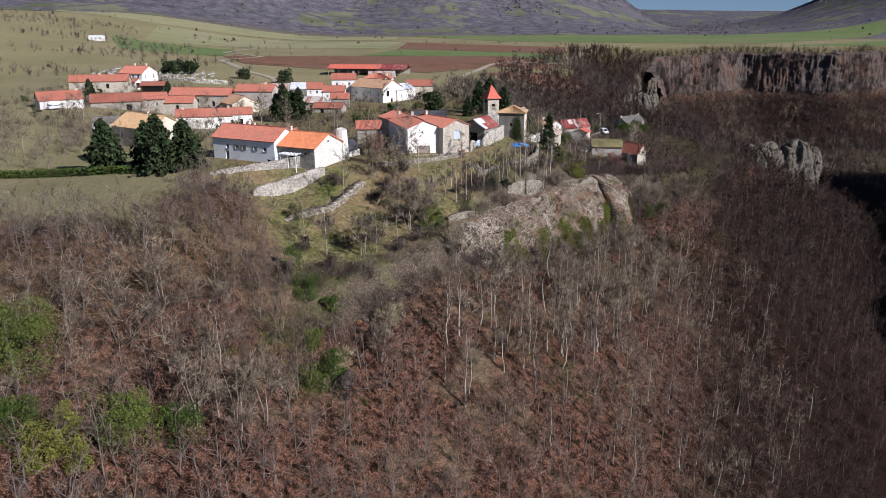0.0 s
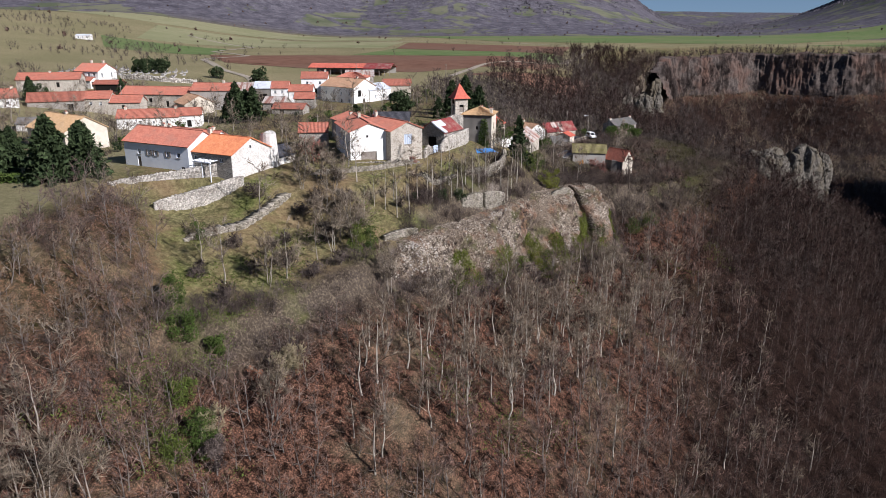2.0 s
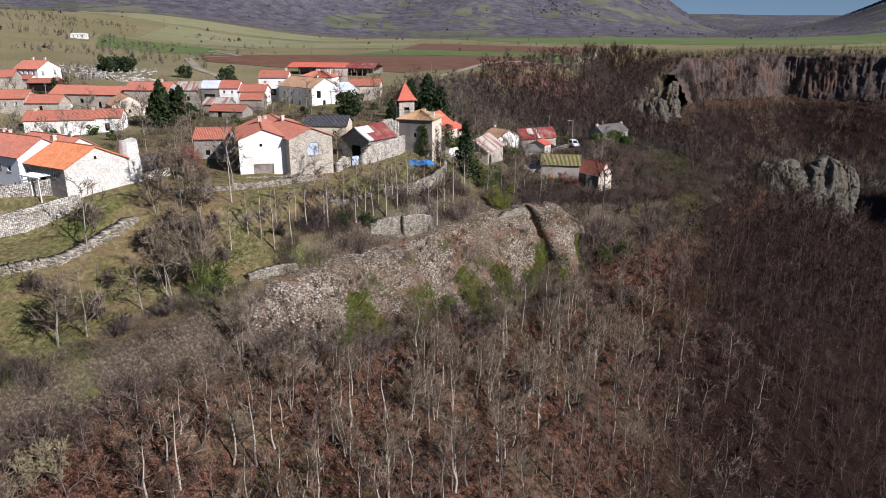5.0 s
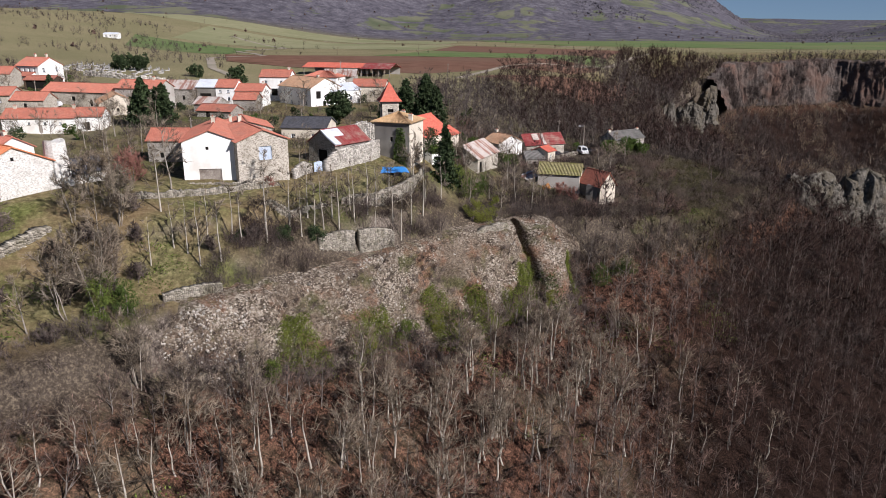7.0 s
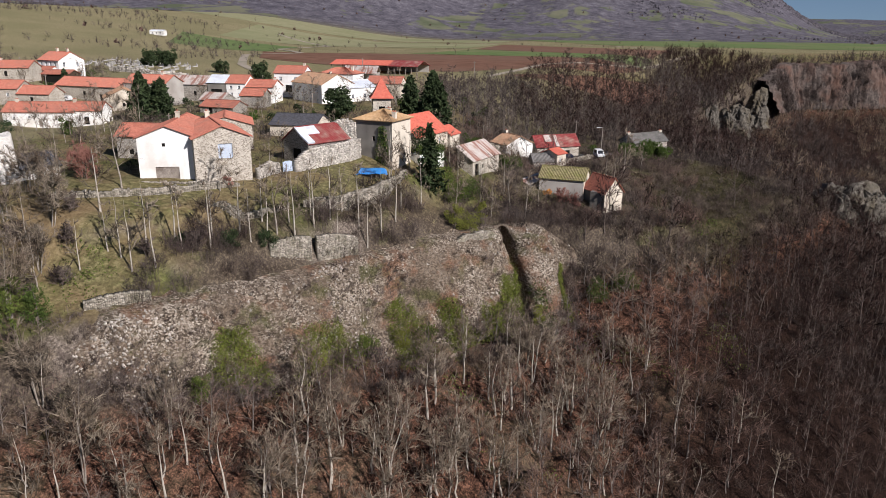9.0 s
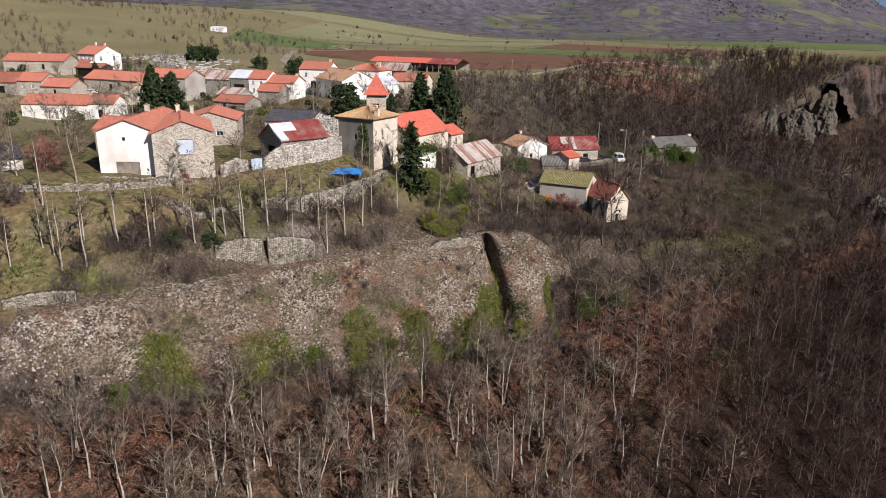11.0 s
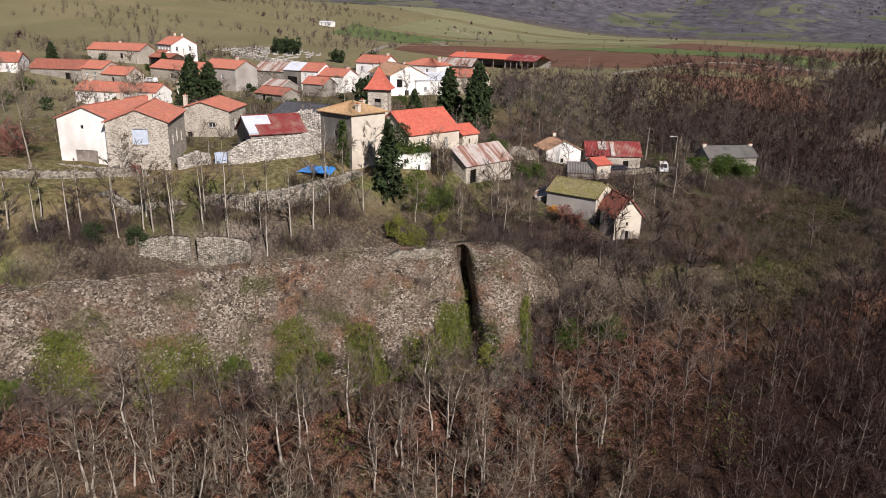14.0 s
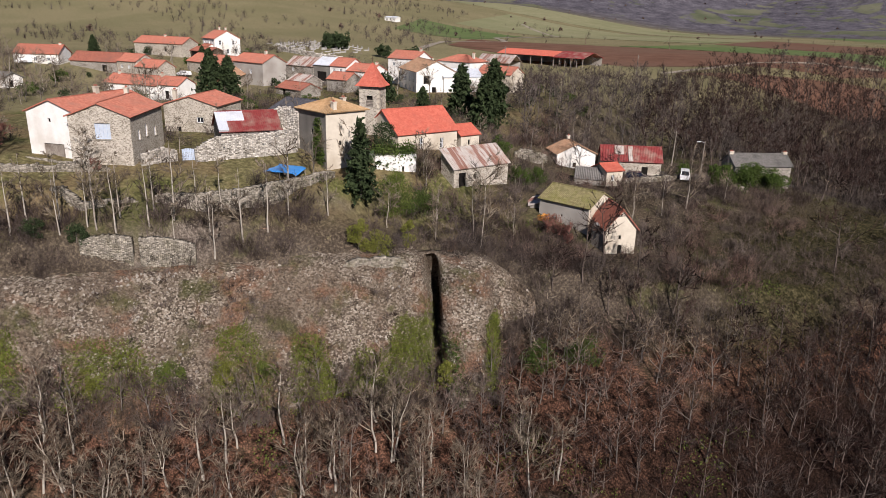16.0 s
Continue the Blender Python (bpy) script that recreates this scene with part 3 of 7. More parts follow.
def fitting(parent, p, du, dn, u, z, w, h, kind, depth=0.18):
    """A window, door or dark opening set into a wall; the opening is a near-black panel."""
    at = lambda a, b, k: (p[0] + du[0] * a - dn[0] * k, p[1] + du[1] * a - dn[1] * k, b)

    def bar(s, a0, b0, a1, b1, k0, k1):
        s.hexa([at(a0, b0, k0), at(a1, b0, k0), at(a1, b0, k1), at(a0, b0, k1), at(a0, b1, k0), at(a1, b1, k0), at(a1, b1, k1), at(a0, b1, k1)])

    if kind == "open":
        # no room behind: a near-black sheet stands for the darkness inside
        s = Shape()
        bar(s, u, z, u + w, z + h, depth, depth + 0.03)
        return part("opening", s.v, s.f, SHADE, parent, "near-black panel for the unlit inside")
    if kind == "door":
        s = Shape()
        bar(s, u, z, u + w, z + h, depth - 0.01, depth + 0.02)
        door = part("door", s.v, s.f, GREYWOOD, parent)
        n = max(2, int(w / 0.3))
        for k in range(n):
            s = Shape()
            bar(s, u + w * k / n + 0.012, z, u + w * (k + 1) / n - 0.012, z + h, depth - 0.045, depth - 0.012)
            part("plank", s.v, s.f, GREYWOOD, door)
        return door
    f = Shape()
    t = min(0.09, w * 0.12)
    bar(f, u, z, u + t, z + h, depth - 0.05, depth + 0.02)
    bar(f, u + w - t, z, u + w, z + h, depth - 0.05, depth + 0.02)
    bar(f, u + t, z, u + w - t, z + t, depth - 0.05, depth + 0.02)
    bar(f, u + t, z + h - t, u + w - t, z + h, depth - 0.05, depth + 0.02)
    cols = 4 if kind == "grid" else 2
    rows = 3 if kind == "grid" else (2 if h > 0.9 else 1)
    for k in range(1, cols):
        bar(f, u + w * k / cols - t / 3, z + t, u + w * k / cols + t / 3, z + h - t, depth - 0.04, depth + 0.02)
    for k in range(1, rows):
        bar(f, u + t, z + h * k / rows - t / 4, u + w - t, z + h * k / rows + t / 4, depth - 0.03, depth + 0.02)
    win = part("window", f.v, f.f, BLUEPAINT if kind == "grid" else FRAME, parent)
    g = Shape()
    bar(g, u, z, u + w, z + h, depth + 0.022, depth + 0.04)
    part("pane", g.v, g.f, CURTAIN if kind == "grid" else GLASS, win)
    if kind == "shutter":
        for a in (u - w * 0.52, u + w * 1.02):
            s = Shape()
            bar(s, a, z - 0.03, a + w * 0.5, z + h + 0.03, -0.06, -0.015)
            part("shutter", s.v, s.f, GREYWOOD, win)
    s = Shape()
    bar(s, u - 0.12, z - 0.12, u + w + 0.12, z - 0.002, -0.08, 0.1)
    part("sill", s.v, s.f, DRY, win)
    return win


def chimney(parent, x, y, z0, z1, w=0.7, d=0.55, mat=None):
    s = Shape()
    s.box(x - w / 2, y - d / 2, z0, x + w / 2, y + d / 2, z1 - 0.12)
    s.box(x - w / 2 - 0.08, y - d / 2 - 0.08, z1 - 0.12, x + w / 2 + 0.08, y + d / 2 + 0.08, z1)
    c = part("chimney", s.v, s.f, mat or CREAM, parent)
    for k in (-0.18, 0.18):
        s = Shape()
        s.box(x + k - 0.09, y - 0.09, z1, x + k + 0.09, y + 0.09, z1 + 0.25)
        part("chimney_pot", s.v, s.f, RED, c)


FOOT = []


def house(name, label, x, y, ang, L, W, z0, ze, zr, wall, roof, holes=(), chimneys=(), over=0.3, form="gable", category="house", deep=2.5, wall2=None, amp=0.045):
    """A house with a corner at x, y; its ridge runs along its length L, W is to the left of that.
    holes: (side f/b/l/r, along, up, width, height, kind)."""
    e = root(name, x, y, z0, ang, label, category)
    FOOT.append((x, y, math.cos(radians(ang)), math.sin(radians(ang)), L, W))
    he, hr = ze - z0, zr - z0
    sides = {"f": ((0, 0), (1, 0), (0, -1), L), "b": ((L, W), (-1, 0), (0, 1), L), "r": ((L, 0), (0, 1), (1, 0), W), "l": ((0, W), (0, -1), (-1, 0), W)}
    tops = {"f": he, "b": he, "r": he, "l": he}
    if form == "mono":
        tops["b"] = hr
    for key, (p, du, dn, width) in sides.items():
        s = Shape()
        mine = [h[1:] for h in holes if h[0] == key]
        inner = [(h[0], h[1], h[2], h[3]) for h in mine if h[1] + h[3] <= he + 1e-6]
        facade(s, p, du, dn, width, -deep, tops[key], inner)
        if key in "lr" and form == "gable":
            s.poly((p[0], p[1], he), (p[0] + du[0] * width, p[1] + du[1] * width, he), (p[0] + du[0] * width / 2, p[1] + du[1] * width / 2, hr))
        if key in "lr" and form == "mono":
            q = (p[0] + du[0] * width, p[1] + du[1] * width)
            hi = q if key == "r" else p
            s.poly((p[0], p[1], he), (q[0], q[1], he), (hi[0], hi[1], hr))
        w = part("wall", s.v, s.f, (wall2 or {}).get(key, wall), e)
        for u, z, ww, hh, kind in mine:
            proud = z + hh > he + 1e-6
            fitting(w, p, du, dn, u, z, ww, hh, kind, -0.02 if proud else 0.18)
    s = Shape()
    o = over
    if form == "gable":
        k = (hr - he) / (W / 2)
        s.slab((-o, -o, he - o * k), (L + o, -o, he - o * k), (L + o, W / 2, hr), (-o, W / 2, hr), amp=amp)
        s.slab((-o, W + o, he - o * k), (L + o, W + o, he - o * k), (L + o, W / 2, hr), (-o, W / 2, hr), amp=amp)
        n = int(L / 0.45)
        for i in range(n):
            a = -o + (L + 2 * o) * i / n
            b2 = -o + (L + 2 * o) * (i + 1) / n - 0.03
            s.box(a, W / 2 - 0.13, hr + 0.1, b2, W / 2 + 0.13, hr + 0.23)
    elif form == "mono":
        k = (hr - he) / W
        s.slab((-o, -o, he - o * k), (L + o, -o, he - o * k), (L + o, W + o, hr + o * k), (-o, W + o, hr + o * k), amp=amp)
    elif form == "hip":
        i = min(W / 2, L / 2) - 0.01
        s.slab((-o, -o, he), (L + o, -o, he), (L - i, W / 2, hr), (i, W / 2, hr), amp=amp)
        s.slab((L + o, W + o, he), (-o, W + o, he), (i, W / 2, hr), (L - i, W / 2, hr), amp=amp)
        s.slab((-o, W + o, he), (-o, -o, he), (i, W / 2, hr), (i, W / 2, hr), amp=amp)
        s.slab((L + o, -o, he), (L + o, W + o, he), (L - i, W / 2, hr), (L - i, W / 2, hr), amp=amp)
    part("roof", s.v, s.f, roof, e)
    for u, v2, h in chimneys:
        chimney(e, u, v2, he * 0.9, h + he)
    return e


def row(side, start, step, count, z, w, h, kind="win"):
    return [(side, start + step * k, z, w, h, kind) for k in range(count)]


# ---- houses on the edge of the village ----
house("long_house", "long cool-white rendered house with red tiled roof", -50.6, 154.8, -25.8, 16.8, 8, 1.1, 5.7, 8.0, COOLWHITE, RED,
      [("f", 3.6, 2.3, 0.8, 1.0, "win"), ("f", 6.3, 2.3, 0.75, 0.95, "shutter"), ("f", 8.1, 2.3, 0.75, 0.95, "shutter"), ("f", 11.2, 2.3, 0.75, 0.95, "shutter"),
       ("f", 13.8, 2.3, 0.9, 0.9, "win"), ("f", 3.4, -0.1, 0.9, 1.9, "door"), ("f", 14.6, 0.1, 1.0, 0.6, "open"), ("l", 3, 2.4, 0.8, 1.0, "win")],
      [(6.5, 4.4, 3.0), (8.0, 4.4, 2.9), (16.2, 2.6, 1.4)])
house("stone_barn_house", "pale stone house with orange tiled roof and white gable", -35.8, 148.7, -26.5, 10.4, 10.2, 1.3, 4.8, 7.2, STONE_GREY, ORANGE,
      [("f", 1.2, 2.0, 0.8, 0.8, "win"), ("f", 0.9, 0.3, 0.7, 0.7, "win"), ("f", 4.0, -0.3, 1.6, 2.2, "open"), ("f", 7.4, 1.9, 0.9, 0.8, "win"), ("r", 4.8, 4.1, 0.4, 0.5, "open")],
      [(0.6, 5.1, 3.4)], wall2={"r": STONE_PALE})
pergola = root("pergola", -35.8, 148.7, 1.3, -26.5, "white-painted timber pergola before the stone house", "pergola")
for u in (3.0, 5.0, 7.0):
    s = Shape()
    s.box(u - 0.07, -2.0, -1.4, u + 0.07, -1.86, 2.05)
    part("post", s.v, s.f, FRAME, pergola)
s = Shape()
s.box(2.7, -2.04, 2.05, 7.3, -1.82, 2.25)
part("beam", s.v, s.f, FRAME, pergola)
for k in range(6):
    s = Shape()
    s.box(2.95 + 0.8 * k, -2.25, 2.25, 3.07 + 0.8 * k, 0.0, 2.37)
    part("rafter", s.v, s.f, FRAME, pergola)
house("rear_wing", "low red tiled wing behind the long house", -46.5, 163.5, -25.8, 13, 6, 1.1, 4.9, 6.6, WHITE, RED, [], [(11, 3, 2.4)])
house("slate_annex", "small white annex with dark slate roof", -21.4, 156.3, 63.5, 5.2, 4.2, 0.2, 2.3, 3.9, STONE_PALE, SLATE, [("f", 2.0, 0.7, 0.5, 0.6, "win")])
butt = root("buttress_tower", -22.6, 155.0, 0.2, 63.5, "round-shouldered pale stone buttress beside the barn", "buttress")
s = Shape()
ringn = 14
for k in range(9):
    zz = -2 + 9.0 * k / 8
    rr = 1.75 - 0.05 * k
    for a in range(ringn):
        t = 2 * math.pi * a / ringn
        q = 1.0 / max(abs(math.cos(t)), abs(math.sin(t))) ** 0.45
        s.v.append((rr * q * math.cos(t), rr * q * math.sin(t), zz + (0.25 * math.sin(t * 2 + 1) if k == 8 else 0)))
for k in range(8):
    for a in range(ringn):
        b2 = (a + 1) % ringn
        s.f.append((k * ringn + a, k * ringn + b2, (k + 1) * ringn + b2, (k + 1) * ringn + a))
s.f.append(tuple(8 * ringn + a for a in range(ringn)))
part("body", s.v, s.f, STONE_PALE, butt, smooth_shade=False)

house("gable_house", "white-rendered farmhouse with low red tiled gable roof", -0.6, 166.4, 110, 15.5, 8.1, -0.8, 6.1, 7.7, WHITE, RED,
      [("l", 2.2, 0.1, 3.3, 2.6, "door"), ("l", 3.4, 5.6, 0.45, 0.5, "open"), ("b", 3, 3.4, 0.9, 1.2, "win"), ("b", 8, 3.4, 0.9, 1.2, "win")], [(9, 4.1, 2.7)])
house("stone_wing", "rubble stone wing with red tiles and large blue window", 6.2, 169.7, 128.3, 13, 7.9, -0.8, 6.1, 7.7, STONE, RED,
      [("l", 3.3, 3.9, 2.0, 2.1, "grid"), ("f", 2.6, 3.4, 0.8, 1.4, "win"), ("f", 5.6, 3.4, 0.8, 1.8, "win"), ("f", 9.0, 3.0, 0.9, 1.4, "win")], [(11.5, 4.2, 2.6)])
house("side_shed", "lean red tiled stone shed beside the farmhouse", -21.6, 177.2, 8, 6.2, 6, -0.6, 4.0, 5.6, STONE_GREY, RED, [("f", 2.0, 1.6, 0.8, 0.9, "open")])
house("rubble_cottage", "rubble stone cottage with red tiled gable roof", -4.8, 192.1, 118, 10.2, 9.2, -0.6, 4.6, 6.0, STONE, RED,
      [("l", 5.6, 2.4, 1.2, 0.9, "win"), ("f", 3.0, 1.7, 0.9, 1.9, "win"), ("l", 2.0, 0.6, 0.8, 1.0, "open")], [(0.8, 7.4, 2.4)])
house("slate_house", "low house with wide dark slate roof", -8.6, 207.0, 2, 9.5, 9, -0.4, 2.6, 4.3, CREAM, SLATE, [("f", 2, 0.6, 0.9, 1.2, "win"), ("f", 6.4, 0.6, 0.9, 1.2, "win")])

shed = house("tin_roof_shed", "stone shed under patched dark red tin roof", 10.6, 180.6, 60.5, 8.4, 6.6, -0.4, 3.5, 5.7, STONE_GREY, TIN_RED, [("l", 2.4, 0.2, 2.2, 2.6, "open")], amp=0.03)
s = Shape()
s.slab((-0.3, -0.32, 3.87), (1.1, -0.32, 3.87), (1.1, 1.6, 4.9), (-0.3, 1.6, 4.9), 0.27, amp=0.015)
s.slab((-0.3, 1.6, 4.9), (3.6, 1.6, 4.9), (3.6, 3.2, 6.0), (-0.3, 3.2, 6.0), 0.27, amp=0.015)
part("patch", s.v, s.f, TIN_WHITE, shed, "pale newer tin sheets")

# tower: square, low hipped roof; front and left shade put into a darker render
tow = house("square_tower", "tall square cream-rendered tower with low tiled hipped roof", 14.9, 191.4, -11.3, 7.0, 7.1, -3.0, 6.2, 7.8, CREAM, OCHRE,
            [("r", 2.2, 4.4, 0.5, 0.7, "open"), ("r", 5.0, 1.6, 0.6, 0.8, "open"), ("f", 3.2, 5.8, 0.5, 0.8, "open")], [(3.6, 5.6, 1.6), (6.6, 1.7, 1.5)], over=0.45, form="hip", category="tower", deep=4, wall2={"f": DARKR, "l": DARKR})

# bell tower
bell = root("bell_tower", 14.1, 209.4, -1.5, 20, "square stone bell tower with flared red tiled spire", "tower")
for key, (p, du, dn) in {"f": ((-1.7, -1.7), (1, 0), (0, -1)), "r": ((1.7, -1.7), (0, 1), (1, 0)), "b": ((1.7, 1.7), (-1, 0), (0, 1)), "l": ((-1.7, 1.7), (0, -1), (-1, 0))}.items():
    s = Shape()
    facade(s, p, du, dn, 3.4, -2, 9.9, [(1.1, 6.4, 1.2, 1.9)], 0.45)
    w = part("wall", s.v, s.f, STONE, bell)
    fitting(w, p, du, dn, 1.1, 6.4, 1.2, 1.9, "open", 0.45)
    sh = Shape()
    at = lambda a, zz, k: (p[0] + du[0] * a - dn[0] * k, p[1] + du[1] * a - dn[1] * k, zz)
    for c in range(5):
        z1 = 6.45 + 0.24 * c
        sh.hexa([at(1.12, z1, 0.1), at(2.28, z1, 0.1), at(2.28, z1, 0.3), at(1.12, z1, 0.3), at(1.12, z1 + 0.05, 0.1), at(2.28, z1 + 0.05, 0.1), at(2.28, z1 + 0.2, 0.3), at(1.12, z1 + 0.2, 0.3)])
    part("louvre", sh.v, sh.f, GREYWOOD, w)
    q = Shape()
    for c in range(12):
        for a in (0.0, 2.95):
            wd = 0.45 if (c % 2) else 0.3
            a0 = a if a == 0 else 3.4 - wd
            q.hexa([at(a0, c * 0.8, -0.03), at(a0 + wd, c * 0.8, -0.03), at(a0 + wd, c * 0.8, 0.05), at(a0, c * 0.8, 0.05), at(a0, c * 0.8 + 0.42, -0.03), at(a0 + wd, c * 0.8 + 0.42, -0.03), at(a0 + wd, c * 0.8 + 0.42, 0.05), at(a0, c * 0.8 + 0.42, 0.05)])
    part("quoins", q.v, q.f, CREAM, w)
for ang in (0, 270):
    ca, sn = math.cos(radians(ang - 90)), math.sin(radians(ang - 90))
    s = Shape()
    for a in range(20):
        t = 2 * math.pi * a / 20
        s.v.append((ca * 1.76 - sn * 0.62 * math.cos(t), sn * 1.76 + ca * 0.62 * math.cos(t), 9.0 + 0.62 * math.sin(t)))
    for a in range(20):
        t = 2 * math.pi * a / 20
        s.v.append((ca * 1.68 - sn * 0.62 * math.cos(t), sn * 1.68 + ca * 0.62 * math.cos(t), 9.0 + 0.62 * math.sin(t)))
    s.f = [tuple(range(20))] + [(a, (a + 1) % 20, 20 + (a + 1) % 20, 20 + a) for a in range(20)]
    if ang == 270:
        part("clock_face", s.v, s.f, SHADE, bell, "dark round clock face")
s = Shape()
prof = [(2.35, 9.85), (1.75, 10.55), (1.2, 11.5), (0.62, 12.6), (0.05, 13.6)]
for (r0, z0), (r1, z1) in zip(prof[:-1], prof[1:]):
    c0 = [(-r0, -r0, z0), (r0, -r0, z0), (r0, r0, z0), (-r0, r0, z0)]
    c1 = [(-r1, -r1, z1), (r1, -r1, z1), (r1, r1, z1), (-r1, r1, z1)]
    for k in range(4):
        s.poly(c0[k], c0[(k + 1) % 4], c1[(k + 1) % 4], c1[k])
s.poly((-2.35, 2.35, 9.85), (2.35, 2.35, 9.85), (2.35, -2.35, 9.85), (-2.35, -2.35, 9.85))
part("spire", s.v, s.f, BRIGHT, bell)
s = Shape()
s.box(-0.03, -0.03, 13.5, 0.03, 0.03, 14.6)
s.box(-0.3, -0.03, 14.15, 0.3, 0.03, 14.22)
part("cross", s.v, s.f, DARKWOOD, bell)

house("church_nave", "small stone church nave with bright red tiled roof", 21.9, 206.5, 73.4, 12.4, 9, -2.6, 1.3, 4.7, CREAM, BRIGHT,
      [("f", 4.3, 1.0, 0.75, 2.0, "win"), ("f", 8.7, 1.0, 0.75, 1.7, "win")], [], category="church")
house("sacristy", "low cream sacristy with bright red tiles", 25.9, 219.0, 73.4, 4.2, 5.0, -2.8, 0.2, 1.6, CREAM, BRIGHT, [("f", 1.6, 1.2, 0.5, 0.9, "open")], category="church")
house("ivy_ruin", "roofless plaster ruin overgrown with ivy", 24.8, 197.3, 62, 6.8, 2.4, -6.2, -0.5, -0.2, WHITE, SLAB, [("f", 1.2, 2.2, 0.4, 1.6, "open"), ("f", 4.4, 2.2, 0.4, 1.6, "open")], category="ruin", over=0.0)
house("tin_barn", "tumbledown barn with pale rusty tin roof", 32.9, 206.6, 72, 11.3, 3.4, -6.4, -2.8, -0.5, STONE, TIN_PALE, [("f", 1.0, 0.2, 1.5, 2.6, "open"), ("f", 4.0, 1.6, 0.6, 0.8, "open")], form="mono", category="barn", amp=0.03)

# ---- hamlet below the church ----
house("brown_roof_house", "white gabled house with brown canal tiles", 41.0, 243.0, 133, 6.2, 7.6, -8.2, -4.4, -2.6, WHITE, BROWN, [("b", 2.2, 0.1, 1.4, 2.1, "open"), ("l", 3.2, 1.2, 0.7, 0.9, "open")], [(5.6, 3.8, 2.6)])
tin_row = house("red_tin_row", "long low stone row under rusty red tin", 42.0, 243.9, 30, 11.2, 5.0, -8.6, -5.5, -3.2, STONE, TIN_RED, [("f", 3.4, 0.8, 0.8, 1.0, "win"), ("f", 7.6, 0.0, 1.2, 2.0, "open"), ("f", 1.0, 0.8, 0.8, 1.0, "win")], amp=0.03)
s = Shape()
s.slab((2.4, 0.9, 4.0), (4.2, 0.9, 4.0), (4.2, 2.4, 5.35), (2.4, 2.4, 5.35), 0.27, amp=0.015)
s.slab((5.0, -0.3, 2.93), (5.9, -0.3, 2.93), (5.9, 2.4, 5.35), (5.0, 2.4, 5.35), 0.27, amp=0.015)
part("patch", s.v, s.f, TIN_PALE, tin_row, "pale replacement tin sheets")
house("small_red_house", "narrow two-storey house with bright red tiles", 47.4, 233.2, 58, 3.4, 4.2, -10.0, -5.3, -4.4, CREAM, BRIGHT, [("f", 1.0, 2.9, 0.7, 1.0, "win"), ("f", 1.0, 0.9, 0.7, 1.0, "win")])
house("roofless_gable", "stone gable fragment with broken rafters", 42.3, 231.2, 22, 5.0, 4.0, -9.6, -7.0, -5.4, STONE_GREY, SLAB, [("f", 1.8, 0.8, 0.8, 1.2, "open")], over=0.1)
# cream only on the sunny right end; the grey elsewhere is shade as colour
house("mossy_house", "cream house on the cliff with mossy tiled roof", 45.2, 212.2, -7.5, 8.7, 7.2, -11.2, -6.4, -4.7, GREYR, MOSSY, [("f", 0.9, 0.9, 0.7, 1.0, "open"), ("f", 3.9, 2.6, 0.35, 0.35, "open"), ("r", 3.0, 3.2, 0.6, 0.9, "open")], [], deep=4, wall2={"r": CREAM})
# side b is the cream wall's shaded copy, dark by colour
house("cliff_annex", "plastered gabled annex with rusty red roof above the gorge", 61.2, 210.9, 131, 6.0, 4.4, -12.2, -7.9, -5.4, CREAM, OLDRED, [("l", 1.9, 0.3, 0.6, 1.5, "open"), ("l", 1.9, 2.6, 0.35, 0.6, "open")], deep=5, wall2={"b": DARKR})
# walls all in the dark render: the shaded side painted in
house("annex_porch", "roofless lean-to against the annex, render darkened as shade", 55.2, 209.4, -20, 3.0, 2.6, -12.0, -8.2, -7.9, DARKR, SLAB, [], deep=5, over=0.0, form="mono")
house("lean_to", "small tin lean-to with white and red sheets", 41.2, 216.4, -60, 4.2, 3.4, -11.0, -8.0, -7.0, DARKR, TIN_PALE, [("f", 1.0, 0.3, 1.4, 1.9, "open")], form="mono", amp=0.03)
house("ivy_cottage", "low cottage with stone slab roof behind ivy", 64.8, 250.6, 41, 10.8, 5.2, -8.2, -4.6, -2.9, STONE_GREY, SLAB, [("f", 5.4, 0.6, 0.9, 1.2, "open"), ("f", 8.0, 0.9, 0.7, 0.8, "open")], [(0.2, 2.6, 2.2), (10.6, 2.6, 2.1)])

# ---- the rest of the village ----
V = house
V("school_house", "tall white two-storey house with red hipped look roof", -113.8, 288.7, 164, 10.5, 9.3, 4.6, 10.3, 12.8, WHITE, RED,
  row("l", 1.3, 3.0, 3, 0.6, 0.9, 1.6) + [("l", 1.6, 3.6, 0.9, 1.5, "win"), ("l", 6.4, 3.6, 0.9, 1.5, "win"), ("l", 4.2, 6.3, 0.8, 0.9, "win")] + row("b", 1.2, 2.3, 4, 0.6, 1.0, 1.9) + row("b", 1.2, 2.3, 4, 3.5, 1.0, 1.6),
  [(1.2, 4.6, 3.6), (6.5, 4.6, 3.6)])
V("school_porch", "open porch shed with red roof beside the school", -124.5, 279.4, -16, 6.2, 4.2, 4.6, 7.2, 8.3, WHITE, OLDRED, [("r", 0.6, 0.2, 3.0, 2.0, "open")], category="shed")
V("long_stone_barn", "long stone barn with orange-red tiled roof", -97.2, 254.2, -7.7, 23.8, 8, 0.8, 4.9, 7.0, STONE, RED, [("f", 10, 1.6, 1.2, 1.2, "open"), ("f", 16, 0.2, 1.0, 1.8, "open")], [], category="barn")
V("grey_house", "grey rendered house with red tiled roof", -73.0, 251.6, -4, 13.4, 8, 0.8, 6.3, 8.3, GREYR, RED, [("f", 3.2, 2.6, 0.8, 1.0, "win"), ("f", 7.6, 2.4, 1.0, 1.4, "win"), ("f", 7.6, 0.2, 1.0, 1.9, "door")], [(10, 4, 2.9)])
